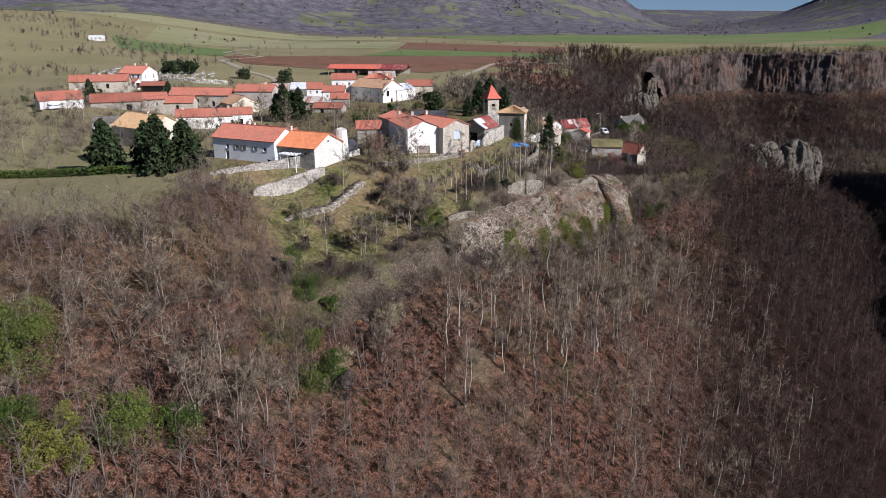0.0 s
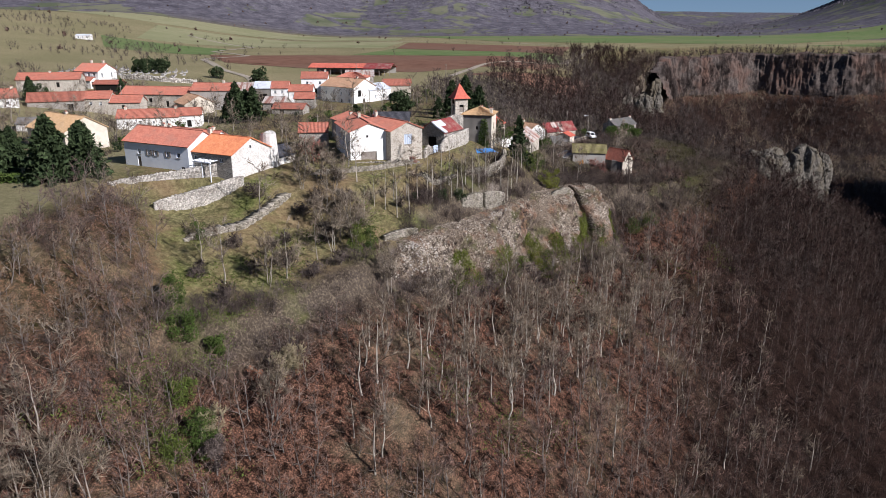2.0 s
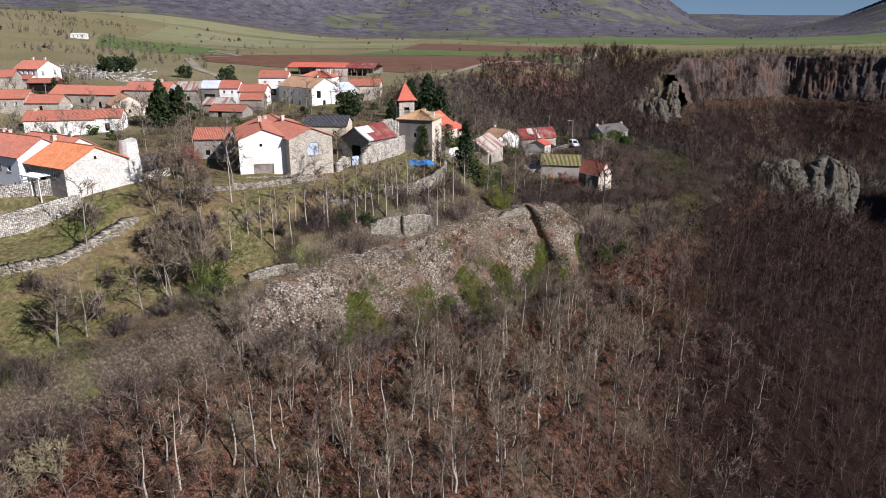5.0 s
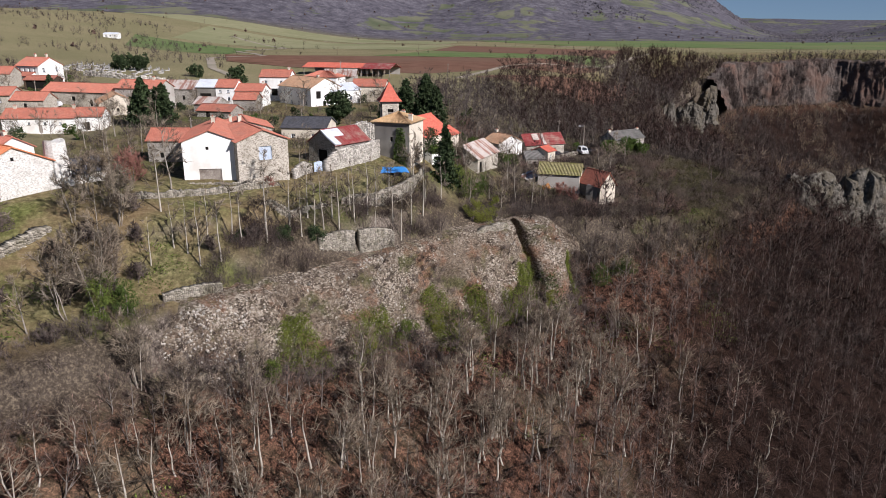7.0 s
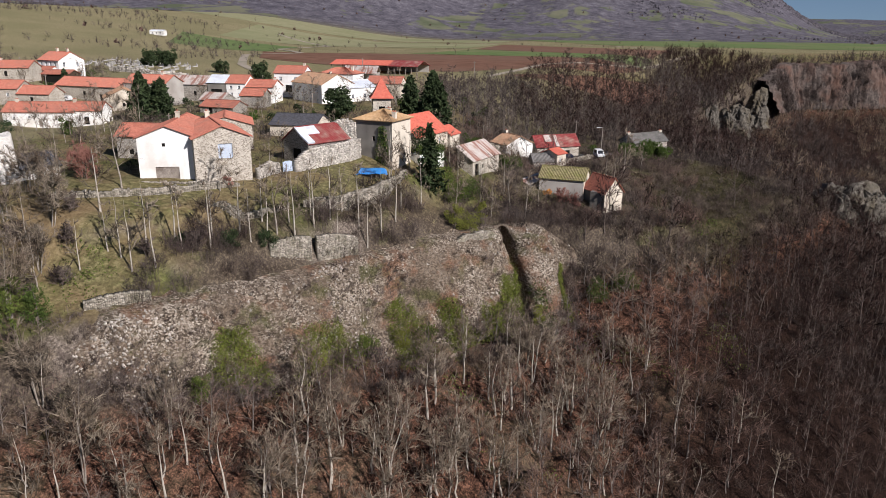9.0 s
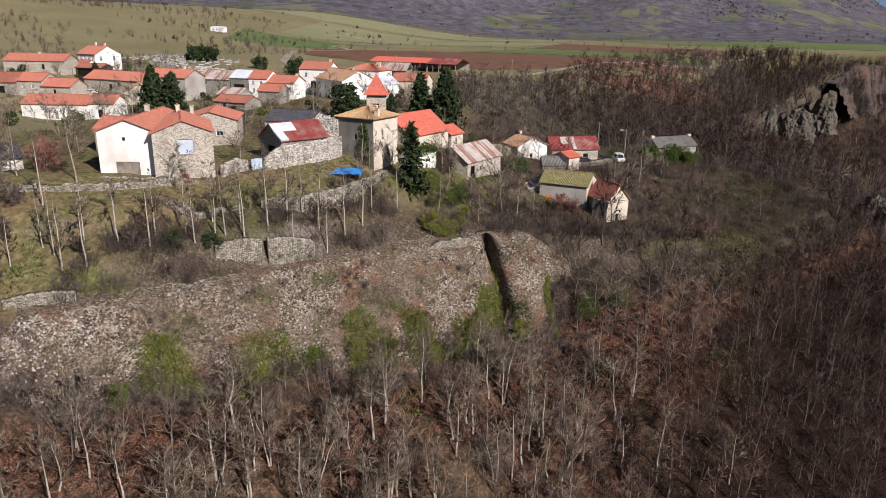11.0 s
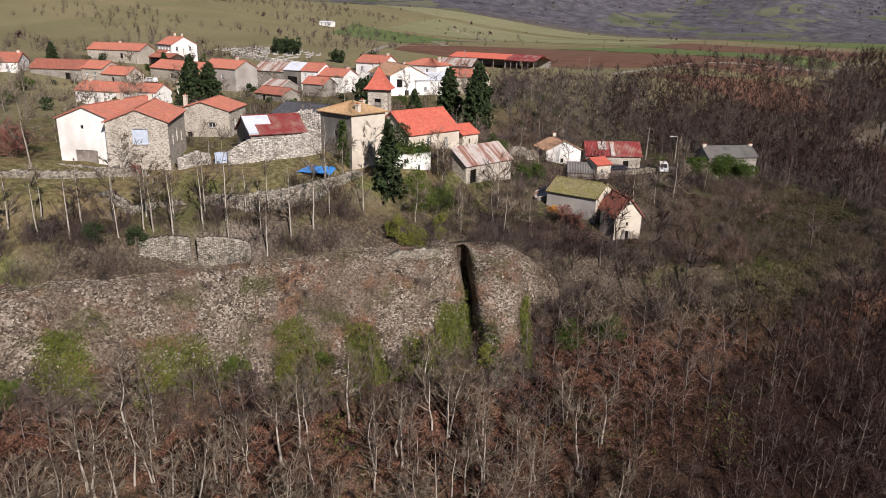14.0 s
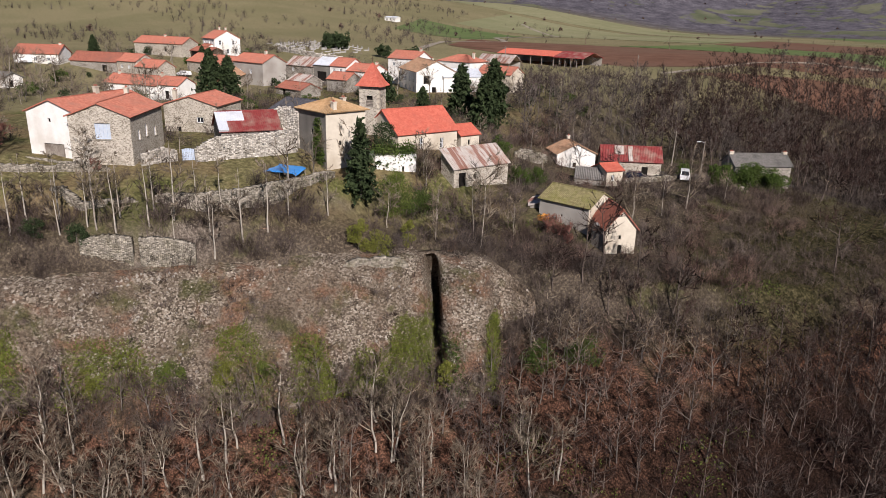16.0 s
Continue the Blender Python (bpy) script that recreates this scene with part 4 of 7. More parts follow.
V("pale_gable_house", "pale gabled stone house with lichened tiles", -63.5, 246.0, 128, 10, 9.4, -0.6, 3.0, 5.4, STONE, BROWN, [("l", 4.2, 1.4, 0.7, 0.9, "open"), ("f", 3, 1.0, 0.8, 0.9, "open")], wall2={"l": CREAM})
V("little_gable_house", "little cream house with dusky red roof", -46.0, 228.8, 125, 5.6, 6.4, -0.6, 2.2, 3.6, CREAM, OLDRED, [("l", 2.6, 0.6, 0.8, 1.0, "win")])
V("white_cottage", "long white cottage with red tiled roof", -82.0, 218.0, 14, 16.5, 7.5, -1.8, 1.6, 3.5, WHITE, RED, row("f", 2.2, 3.6, 4, 1.7, 0.6, 0.75) + [("f", 8.2, -0.1, 0.9, 1.9, "door")], [(15.6, 3.7, 2.7), (2, 3.7, 2.6)])
V("cottage_wing", "short wing with red roof and timber porch", -66.0, 222.6, 14, 6, 6.5, -1.6, 1.9, 3.6, WHITE, RED, [("f", 2.0, 0.2, 1.2, 1.9, "open")])
V("white_gable_house", "white house with red roof and dark shuttered gable", -35.9, 280.5, -36.2, 16.5, 11, -0.6, 5.5, 8.2, WHITE, BROWN,
  row("f", 2.2, 3.8, 4, 3.4, 0.8, 1.1) + row("f", 2.2, 3.8, 4, 0.8, 0.9, 1.3) + [("r", 2.0, 2.9, 1.7, 2.2, "open"), ("r", 4.4, 0.3, 1.2, 1.8, "open"), ("r", 7.8, 3.4, 1.0, 1.3, "win"), ("r", 5.2, 6.2, 0.7, 0.8, "win")], [(13, 5.5, 3.4)])
V("grey_roof_wing", "white wing with pale tin roof", -17.6, 276.5, 54, 11, 8, -0.4, 4.2, 6.0, WHITE, TIN_WHITE, [("f", 2.4, 1.6, 0.9, 1.2, "win"), ("f", 6.8, 1.6, 0.9, 1.2, "win")])
V("cubic_house", "white two-storey house with red tiled roof", -44.0, 285.3, 6, 9.5, 9, 1.2, 7.6, 9.6, WHITE, RED, [("f", 1.6, 4.2, 0.9, 1.1, "win"), ("f", 6.4, 4.2, 0.9, 1.1, "win"), ("f", 3.6, 0.6, 2.0, 2.2, "open")], [(8.6, 4.5, 2.8)])
V("twin_house", "white house with low red hipped roof", -33.5, 296, -4, 12, 9, 1.6, 7.0, 8.9, WHITE, RED, [("f", 2, 3.4, 0.9, 1.2, "win"), ("f", 8, 3.4, 0.9, 1.2, "win")], [(10, 4.5, 2.5)], form="hip")
V("end_house", "cream house with red tiled roof among trees", -14.5, 288.0, 2, 10.5, 8, 0.6, 5.0, 6.9, CREAM, RED, [("f", 2.0, 1.6, 0.9, 1.3, "win"), ("f", 6.6, 1.6, 0.9, 1.3, "win")])
V("tin_workshop", "stone workshop under weathered pale tin roof", -67.5, 266.5, 4, 10.5, 8, 0.8, 5.0, 7.2, STONE_GREY, TIN_PALE, [("f", 2.4, 2.6, 0.8, 0.9, "win"), ("f", 6.4, 1.0, 0.9, 1.3, "open")], amp=0.03)
V("blue_shed", "tall grey-blue plank shed with white tin roof", -56.6, 267.2, 4, 5.6, 8, 0.8, 5.6, 7.5, DARKR, TIN_WHITE, [("f", 1.0, 0.4, 3.4, 2.6, "open")], amp=0.03, category="shed")
V("terrace_house", "white terraced house with red tiled roof", -50.8, 267.6, 4, 5.8, 8, 0.8, 5.6, 7.6, WHITE, RED, row("f", 1.0, 2.4, 2, 3.1, 0.8, 1.0) + row("f", 1.0, 2.4, 2, 0.8, 0.8, 1.3))
V("terrace_house", "low white terraced house with red roof", -44.8, 268.0, 4, 8.0, 8, 0.8, 4.6, 6.4, WHITE, RED, row("f", 1.2, 2.6, 3, 1.6, 0.8, 1.1), [(7.4, 4, 2.4)])
V("back_shed", "stone outbuilding with striped pale tin roof", -49.0, 249.5, -8, 7.0, 6.0, -0.2, 2.6, 4.2, STONE_GREY, TIN_PALE, [("f", 2.6, 0.2, 1.4, 1.9, "open")], amp=0.03, category="shed")
V("back_shed", "low outbuilding with old red tiled roof", -44.0, 241.0, -8, 10.0, 6.0, -0.4, 1.8, 3.2, STONE_GREY, OLDRED, [("f", 2.6, 0.2, 1.2, 1.7, "open")], category="shed")
V("gable_barn", "small stone barn with red hipped roof", -40.0, 255.0, 4, 6.4, 6.0, 0.2, 3.4, 5.0, STONE_GREY, RED, [], category="barn")
V("orchard_house", "cream house with orange-red tiled roof", -121.6, 215.6, 37.5, 12.2, 8, 2.4, 6.8, 9.0, WHITE, RED, row("f", 1.8, 3.6, 3, 2.6, 0.9, 0.8) + row("f", 1.6, 3.7, 3, 0.3, 1.1, 1.7), [(11.4, 4, 2.8)])
V("brick_red_barn", "long barn with dusky brown-red roof", -111.4, 225.8, 21, 15, 7, 2.0, 5.2, 7.4, STONE_GREY, OLDRED, [("f", 10.4, 0.2, 1.6, 2.0, "open")], category="barn")
V("stone_cottage", "stone cottage with red tiles and green shutters", -98.0, 231.6, 8, 7.6, 7, 1.4, 5.6, 7.4, STONE, RED, [("f", 1.8, 2.2, 0.8, 1.0, "win"), ("f", 4.6, 2.2, 0.8, 1.0, "win")])
V("stone_cottage", "lower stone cottage with red tiles", -90.4, 232.6, 4, 8.8, 6, 1.0, 4.4, 6.2, STONE, RED, [("f", 3.4, 1.0, 0.9, 1.6, "open")])
V("hillside_house", "stone house with orange-red tiles against the hill", -136.0, 262.0, 14, 20, 8, 4.6, 8.6, 10.6, STONE, RED, [("f", 12.5, 1.4, 1.0, 1.6, "open"), ("f", 5, 1.8, 0.8, 1.0, "win")], [(10, 4, 2.6)])
V("open_shed", "open timber shed with dusky red roof", -112.0, 266.5, 4, 9, 6, 4.2, 6.9, 8.0, DARKWOOD, OLDRED, [("f", 0.6, 0.2, 7.6, 2.2, "open")], category="shed")
V("yellow_house", "ochre-roofed cream villa behind dark conifers", -83.5, 178.5, -32, 15, 10, 0.8, 4.8, 7.6, CREAM, OCHRE, [("f", 3, 1.2, 1.0, 1.3, "win"), ("f", 9, 1.2, 1.0, 1.3, "win")], [(8, 5, 3.4)])
V("garden_shed", "small pale garden shed with grey roof", -97.0, 196.0, 10, 8, 5, 0.6, 3.0, 4.2, WHITE, SLAB, [("r", 1.6, 0.2, 1.0, 1.7, "open")], category="shed")
V("far_villa", "white villa far off on the hillside", -270, 560, 10, 10, 7, 15.0, 17.8, 18.6, WHITE, TIN_WHITE, row("f", 1.5, 3.0, 3, 1.0, 1.1, 1.2), category="house")


def open_barn(x, y, ang, L, W, z0, ze, zr, roof, label):
    e = root("hay_barn", x, y, z0, ang, label, "barn")
    he, hr = ze - z0, zr - z0
    for k in range(6):
        for v2 in (0.2, W - 0.2):
            s = Shape()
            s.box(L * k / 5 - 0.12, v2 - 0.12, -1, L * k / 5 + 0.12, v2 + 0.12, he)
            part("post", s.v, s.f, GREYWOOD, e)
    s = Shape()
    k = (hr - he) / (W / 2)
    s.slab((-0.5, -0.5, he - k / 2), (L + 0.5, -0.5, he - k / 2), (L + 0.5, W / 2, hr), (-0.5, W / 2, hr), amp=0.03)
    s.slab((-0.5, W + 0.5, he - k / 2), (L + 0.5, W + 0.5, he - k / 2), (L + 0.5, W / 2, hr), (-0.5, W / 2, hr), amp=0.03)
    part("roof", s.v, s.f, roof, e)
    s = Shape()
    s.box(0, W - 0.5, -1, L, W - 0.35, he)
    part("back_wall", s.v, s.f, GREYR, e)
    return e


open_barn(-32.0, 316, 8, 11, 10, 1.2, 6.2, 8.4, TIN_PALE, "grey-roofed open hay barn")
open_barn(-59.5, 376, -8, 27, 12, 3.0, 6.2, 7.9, BRIGHT, "bright red-roofed open hay barn")
open_barn(-32.2, 371.5, -8, 13, 14, 2.9, 6.0, 8.0, TIN_RED, "dark red-roofed open hay barn")


# ---- cliffs ----
def along(line, step):
    """Points every step metres along a polyline, with its other columns, and the normal to its right."""
    seg = np.hypot(np.diff(line[:, 0]), np.diff(line[:, 1]))
    s = np.r_[0, np.cumsum(seg)]
    q = np.arange(0, s[-1], step)
    cols = [np.interp(q, s, line[:, c]) for c in range(line.shape[1])]
    tx, ty = np.gradient(cols[0]), np.gradient(cols[1])
    n = np.hypot(tx, ty)
    return q, cols, ty / n, -tx / n


def cliff_face(name, label, line, step, rows, mat, rough=1.0, cleft=None):
    """A rock face below a rim line (x, y, top, depth), bulging and broken."""
    q, (x, y, top, deep), nx, ny = along(line, step)
    w = np.linspace(0, 1, rows)
    out = np.interp(w, [0, 0.1, 0.22, 0.8, 1.0], [-4.8, -1.4, 0.2, 1.0, 1.75])[None, :]
    out = np.where(out > 0.2, 0.2 + (out - 0.2) * 0.42 * deep[:, None], out)
    dz = np.interp(w, [0, 0.1, 0.22, 0.84, 1.0], [-0.02, 0.0, 0.08, 1.0, 1.55])[None, :] * deep[:, None]
    S, Z = q[:, None] + 0 * dz, top[:, None] - dz
    lump = 2.1 * fbm(S, Z, 9, 2, 60) + 1.5 * fbm(S, Z, 3.2, 3, 61) + 0.6 * fbm(S, Z, 0.9, 3, 62)
    lump = lump * rough * np.clip(w * 6, 0.15, 1)[None, :]
    side = 0 * lump
    if cleft is not None:
        for c, wide, depth in cleft:
            push = depth * np.exp(-((S - c) / wide) ** 4) * np.clip((w - 0.08) * 6, 0, 1)[None, :]
            if depth < 0:
                side = side + push
            else:
                lump = lump + push
    o = out + lump
    # the cleft runs in along one bearing
    X, Y = x[:, None] + nx[:, None] * o + 0.53 * side, y[:, None] + ny[:, None] * o - 0.848 * side
    Z = Z + 0.3 * fbm(S, Z, 2.0, 2, 63)
    hz = height(X[:, 0], Y[:, 0])
    Z[:, 0] = hz - 0.25
    tip = np.minimum(q, q[-1] - q)
    Z = Z - (3.5 * np.clip(1 - tip / 6, 0, 1))[:, None]
    Z[:, 1] = 0.5 * (Z[:, 1] + height(X[:, 1], Y[:, 1]) + 0.1)
    me = mesh_np(name, np.stack([X, Y, Z], -1), grid_faces(len(q), rows), mat, True)
    return tagged(new(name, me), label, "cliff", kind="structure"), (X, Y, Z)


CLIFF = np.vstack([[(2, 131.5, -9, 3)], RIM[6:10, :4], [(48.5, 193.5, -11.4, 11), (52.5, 197.4, -12, 4)]])
CLIFF[:, 3] *= 1.08
seg = np.r_[0, np.cumsum(np.hypot(np.diff(CLIFF[:, 0]), np.diff(CLIFF[:, 1])))]
at_cleft = seg[4] - 0.5
cliff, cgrid = cliff_face("cliff", "pale broken breccia cliff with reddish patches", CLIFF, 0.4, 46, ROCK, 1.0,
                          [(at_cleft, 0.9, -9.0), (at_cleft + 4.8, 3.4, 3.4), (at_cleft - 9, 5, 1.0)])


def basalt_wall(name, label, line, mat):
    """A far wall of columnar basalt: upright ribs, broken ledges and a ragged crest."""
    q, (x, y, top, deep), nx, ny = along(np.array(line, float), 0.6)
    w = np.linspace(0, 1, 34)[None, :]
    S = q[:, None] + 0 * w
    ledge = np.floor(4 * w + 1.6 * fbm(S, 0 * S, 14, 3, 75)) / 4
    out = 0.5 + 4 * w + 3.5 * ledge + 6 * fbm(S, 0 * S, 34, 4, 70) + 3.0 * fbm(S, w * 20, 9, 3, 73)
    ribs = 1.5 * np.abs(fbm(S + 2 * ledge, ledge * 7, 3.2, 2, 76)) + 0.8 * fbm(S, w * 4, 1.3, 2, 77)
    o = out + ribs
    crest = 3.2 * fbm(q, 0 * q, 13, 4, 79)
    Z = top[:, None] + crest[:, None] * (1 - w) - deep[:, None] * 1.15 * w + 0.5 * fbm(S, w * 30, 2.5, 2, 74)
    o[:, 0] -= 8
    me = mesh_np(name, np.stack([x[:, None] + nx[:, None] * o, y[:, None] + ny[:, None] * o, Z], -1), grid_faces(len(q), 34), mat, False)
    return tagged(new(name, me), label, "cliff", kind="structure")


basalt_wall("basalt_wall", "dark columnar basalt wall across the gorge", [(146, 515, -4, 16), (178, 592, 0, 24), (262, 640, 3, 28), (330, 610, 3, 28), (420, 640, 4, 26), (640, 560, 6, 24)], COLUMN)


def crag(name, label, x, y, z, rx, ry, h, seed, mat, turn=0):
    """A rock pinnacle: rounded heads on a fissured, lumpy mass, with broken blocks on it."""
    r = np.random.default_rng(seed)
    n, m = 96, 44
    a = np.linspace(0, 2 * math.pi, n, endpoint=False)[:, None]
    w = np.linspace(0, 1, m)[None, :]
    ca, sa_ = np.cos(a), np.sin(a)
    ring = np.interp(w, [0, 0.3, 0.6, 0.82, 0.95, 1.0], [1.4, 1.18, 1.04, 0.9, 0.66, 0.02])
    big = 1 + 0.55 * fbm(ca * 1.5 + seed + 0 * w, sa_ * 1.5 + w * 1.2, 1.0, 3, seed)
    fissure = np.abs(fbm(a * 3.2 + 0.6 * np.sin(w * 5 + seed), w * 1.1 + 0 * a, 0.9, 3, seed + 5))
    lump = 0.22 * fbm(a * rx, w * h, 2.6, 4, seed + 3) + 0.1 * fbm(a * rx, w * h, 0.8, 3, seed + 4)
    k = big * (0.88 + 0.34 * np.minimum(fissure, 0.32)) + lump
    tall = 1 + 0.2 * fbm(ca * 1.4 + seed, sa_ * 1.4, 1.0, 2, seed + 2)
    X, Y = ca * ring * k * rx, sa_ * ring * k * ry
    Z = w * h * tall + 0.5 * fbm(a * rx, w * h, 1.3, 3, seed + 6)
    i, c = np.meshgrid(np.arange(n), np.arange(m - 1), indexing="ij")
    i, c = i.ravel(), c.ravel()
    j = (i + 1) % n
    quad = np.stack([i * m + c, j * m + c, j * m + c + 1, i * m + c + 1], 1)
    vs, fs, at = [np.stack([X, Y, Z], -1).reshape(-1, 3)], [quad[:, [0, 1, 2]], quad[:, [0, 2, 3]]], n * m
    for b in range(120):
        i, c = r.integers(n), int(r.uniform(4, m - 2))
        p = np.array([X[i, c] * 0.98, Y[i, c] * 0.98, Z[i, c]])
        o = np.array([(1, 0, 0), (-1, 0, 0), (0, 1, 0), (0, -1, 0), (0, 0, 1), (0, 0, -1)]) * r.uniform(0.25, 0.8) * r.uniform(0.6, 1.3, (6, 1)) + r.normal(0, 0.1, (6, 3))
        vs.append(p + o)
        fs.append(np.array([(0, 2, 4), (2, 1, 4), (1, 3, 4), (3, 0, 4), (2, 0, 5), (1, 2, 5), (3, 1, 5), (0, 3, 5)]) + at)
        at += 6
    ob = new(name, mesh_np(name, np.concatenate(vs), np.concatenate(fs), mat, False))
    ob.matrix_basis = pose(x, y, z, 0, 0, turn)
    return tagged(ob, label, "crag", "crags")


for k, (x, y, rx, ry, top, h) in enumerate([(103, 249, 6, 5, -16, 10), (110, 251, 5.5, 5, -13, 13), (117, 252, 5.5, 5.2, -12.5, 16), (124, 255, 4.6, 4.6, -15, 17), (131, 259, 5.2, 4.8, -12.5, 20), (138, 263, 4.0, 4.0, -17, 20)]):
    crag("rock_pinnacle", "lichen-grey volcanic pinnacle rising from the spur", x, y, top - h, rx, ry, h, 200 + 3 * k, LICHEN, 40 * k)
for k, (x, y, rx, ry, top, h) in enumerate([(84, 392, 3.6, 3.4, -12, 17), (90, 399, 3.2, 3.4, -13, 16), (97, 406, 3.6, 3.4, -13, 16), (105, 411, 4.0, 3.6, -12, 17), (113, 418, 3.4, 3.2, -13, 15), (122, 440, 5, 4.4, -12, 16), (140, 486, 6, 5, -10, 18)]):
    crag("rock_pinnacle", "grey rock buttress standing out of the wooded slope", x, y, top - h, rx, ry, h, 240 + 3 * k, LICHEN, 70 * k)


# ---- dry-stone walls ----
def stone_wall(label, pts, high, thick=0.55, seed=1, size=0.34, broken=0.35, drop=0.7, top=None):
    """A wall of rough stones laid in courses along pts, (x, y) or (x, y, top height)."""
    r = np.random.default_rng(seed)
    line = np.array([(p[0], p[1], p[2] if len(p) > 2 else -999.0) for p in pts], float)
    q, (x, y, tz), nx, ny = along(line, size)
    e = root("stone_wall", float(x[0]), float(y[0]), 0, 0, label, "wall", "dry-stone walls")
    ox, oy = float(x[0]), float(y[0])
    vs, fs, n = [], [], 0
    g = height(x, y)
    for k in range(len(q)):
        t = tz[k] if tz[k] > -900 else g[k] + high
        ends = min(q[k], q[-1] - q[k])
        t = t - broken * abs(r.normal(0, 0.16)) - broken * 1.5 * abs(float(fbm(np.array(q[k]), np.array(0.0), 3.5, 3, seed))) - broken * 1.8 * max(0.0, 1 - ends / 1.6)
        z = g[k] - drop
        while z < t:
            hh = size * r.uniform(0.5, 0.9)
            ln = size * r.uniform(0.92, 1.25) / 2
            th = thick * r.uniform(0.42, 0.62)
            jx, jy = nx[k], ny[k]
            ax, ay = -jy, jx
            sh = r.normal(0, 0.12 * size)
            c = []
            for zz in (z, z + hh * 0.975):
                for sa_, sb in ((-1, -1), (1, -1), (1, 1), (-1, 1)):
                    la, lb = sa_ * ln * r.uniform(0.88, 1.05), sb * th * r.uniform(0.9, 1.06) + sh
                    c.append((x[k] - ox + ax * la + jx * lb, y[k] - oy + ay * la + jy * lb, zz + r.normal(0, 0.07 * size)))
            vs += c
            for a4 in ((3, 2, 1, 0), (4, 5, 6, 7), (0, 1, 5, 4), (1, 2, 6, 5), (2, 3, 7, 6), (3, 0, 4, 7)):
                fs.append(tuple(n + i for i in a4))
            n += 8
            z += hh
    o = new("stones", mesh_np("stones", np.array(vs), np.array(fs), DRY_PALE if "pale" in label else DRY))
    o.parent = e
    tagged(o, kind="stuff")
    return e


stone_wall("pale rubble garden wall below the stone house", [(-46.5, 138.6, 1.1), (-43.6, 139.8, 1.5), (-36, 143.6, 2.2), (-28.4, 146.6, 3.1)], 1.5, 0.6, 301, size=0.23, broken=0.08, drop=1.8)
stone_wall("pale lower terrace wall on the grass slope", [(-37, 134.2, -1.2), (-31, 138.9, -0.1), (-24.6, 144.0, 1.3)], 1.5, 0.6, 302, size=0.23, broken=0.12, drop=1.6)
stone_wall("low collapsed grey terrace wall across the meadow", [(-29.5, 126.4), (-22.6, 132.6), (-16.8, 143.5)], 0.8, 1.6, 303, size=0.26, broken=0.3)
stone_wall("tumbled grey field wall below the farmhouse", [(-14, 151.5), (-8.9, 154.4), (-2, 159.2), (5.5, 166.5)], 0.9, 0.8, 304, size=0.26, broken=0.35)
stone_wall("tumbled grey field wall along the orchard", [(5.5, 159.0), (9.5, 160.2), (14.0, 165.5)], 1.0, 0.8, 305, size=0.26, broken=0.35)
stone_wall("buff retaining wall of the courtyard garden", [(15.5, 166.5, -2.0), (20.4, 169.4, -1.8), (23.2, 174.8, -1.5), (24.8, 183.2, -1.2), (24.5, 188.5, -1.2)], 1.8, 0.6, 306, broken=0.15, drop=0.4, size=0.27)
stone_wall("ruined buff terrace wall on the cliff brow", [(14.6, 156.8, -5.7), (16.8, 159.0, -5.4), (18.7, 160.7, -5.5)], 2.0, 0.8, 307, size=0.22, broken=0.1, drop=1.6)
stone_wall("ruined buff terrace wall on the cliff brow", [(19.3, 161.3, -5.6), (21.4, 163.4, -5.9), (23.4, 165.6, -6.6)], 2.0, 0.8, 308, size=0.22, broken=0.1, drop=1.6)
stone_wall("grey broken wall stub on the brow", [(35.0, 178.2, -9.5), (40.5, 185.0, -9.7)], 1.2, 0.8, 310, size=0.22, broken=0.4, drop=1.2)
stone_wall("low grey wall in the bushes", [(1.0, 138.2, -7.9), (6.4, 142.6, -7.6)], 1.4, 0.9, 311, size=0.22, broken=0.1, drop=1.0)
stone_wall("pale tall courtyard wall beside the gate", [(9.9, 176.7, 1.6), (11.2, 179.0, 2.9), (15.2, 186.4, 3.2), (16.0, 189.6, 3.4)], 3, 0.7, 312, broken=0.05, drop=1.4, size=0.27)
stone_wall("pale courtyard wall beside the gate", [(6.6, 170.6, 1.5), (7.2, 173.4, 1.7), (7.9, 175.0, 1.5)], 2, 0.6, 313, broken=0.15, drop=1.4, size=0.27)
stone_wall("tall pale ruined gable behind the shed", [(11.2, 189.4, 6.0), (13.0, 190.8, 6.3), (14.8, 191.6, 5.9)], 6, 0.7, 314, broken=0.1, drop=1.4, size=0.32)
stone_wall("grey wall along the hamlet lane", [(48.8, 239.0), (52.5, 243.5), (55.0, 248.0)], 0.9, 0.6, 315, broken=0.15)
stone_wall("collapsed grey wall below the cottage", [(60.5, 250.5), (64.5, 247.8), (68, 249.0)], 1.0, 1.0, 316, broken=0.5)
stone_wall("grey ruined enclosure near the hamlet", [(30.5, 230.5), (33.5, 233.0), (34.0, 236.0)], 2.0, 0.7, 317, broken=0.4)
stone_wall("pale low cemetery wall on the hill", [(-126, 318), (-108, 316), (-96, 322)], 1.6, 0.5, 318, broken=0.05, size=0.8)
stone_wall("low white terrace wall before the barn door", [(-8.6, 162.0, 0.0), (0.2, 164.3, 0.0), (1.8, 165.0, 0.6)], 0.9, 0.5, 319, broken=0.03, drop=1.6)


# ---- plants ----
rng = np.random.default_rng(7)


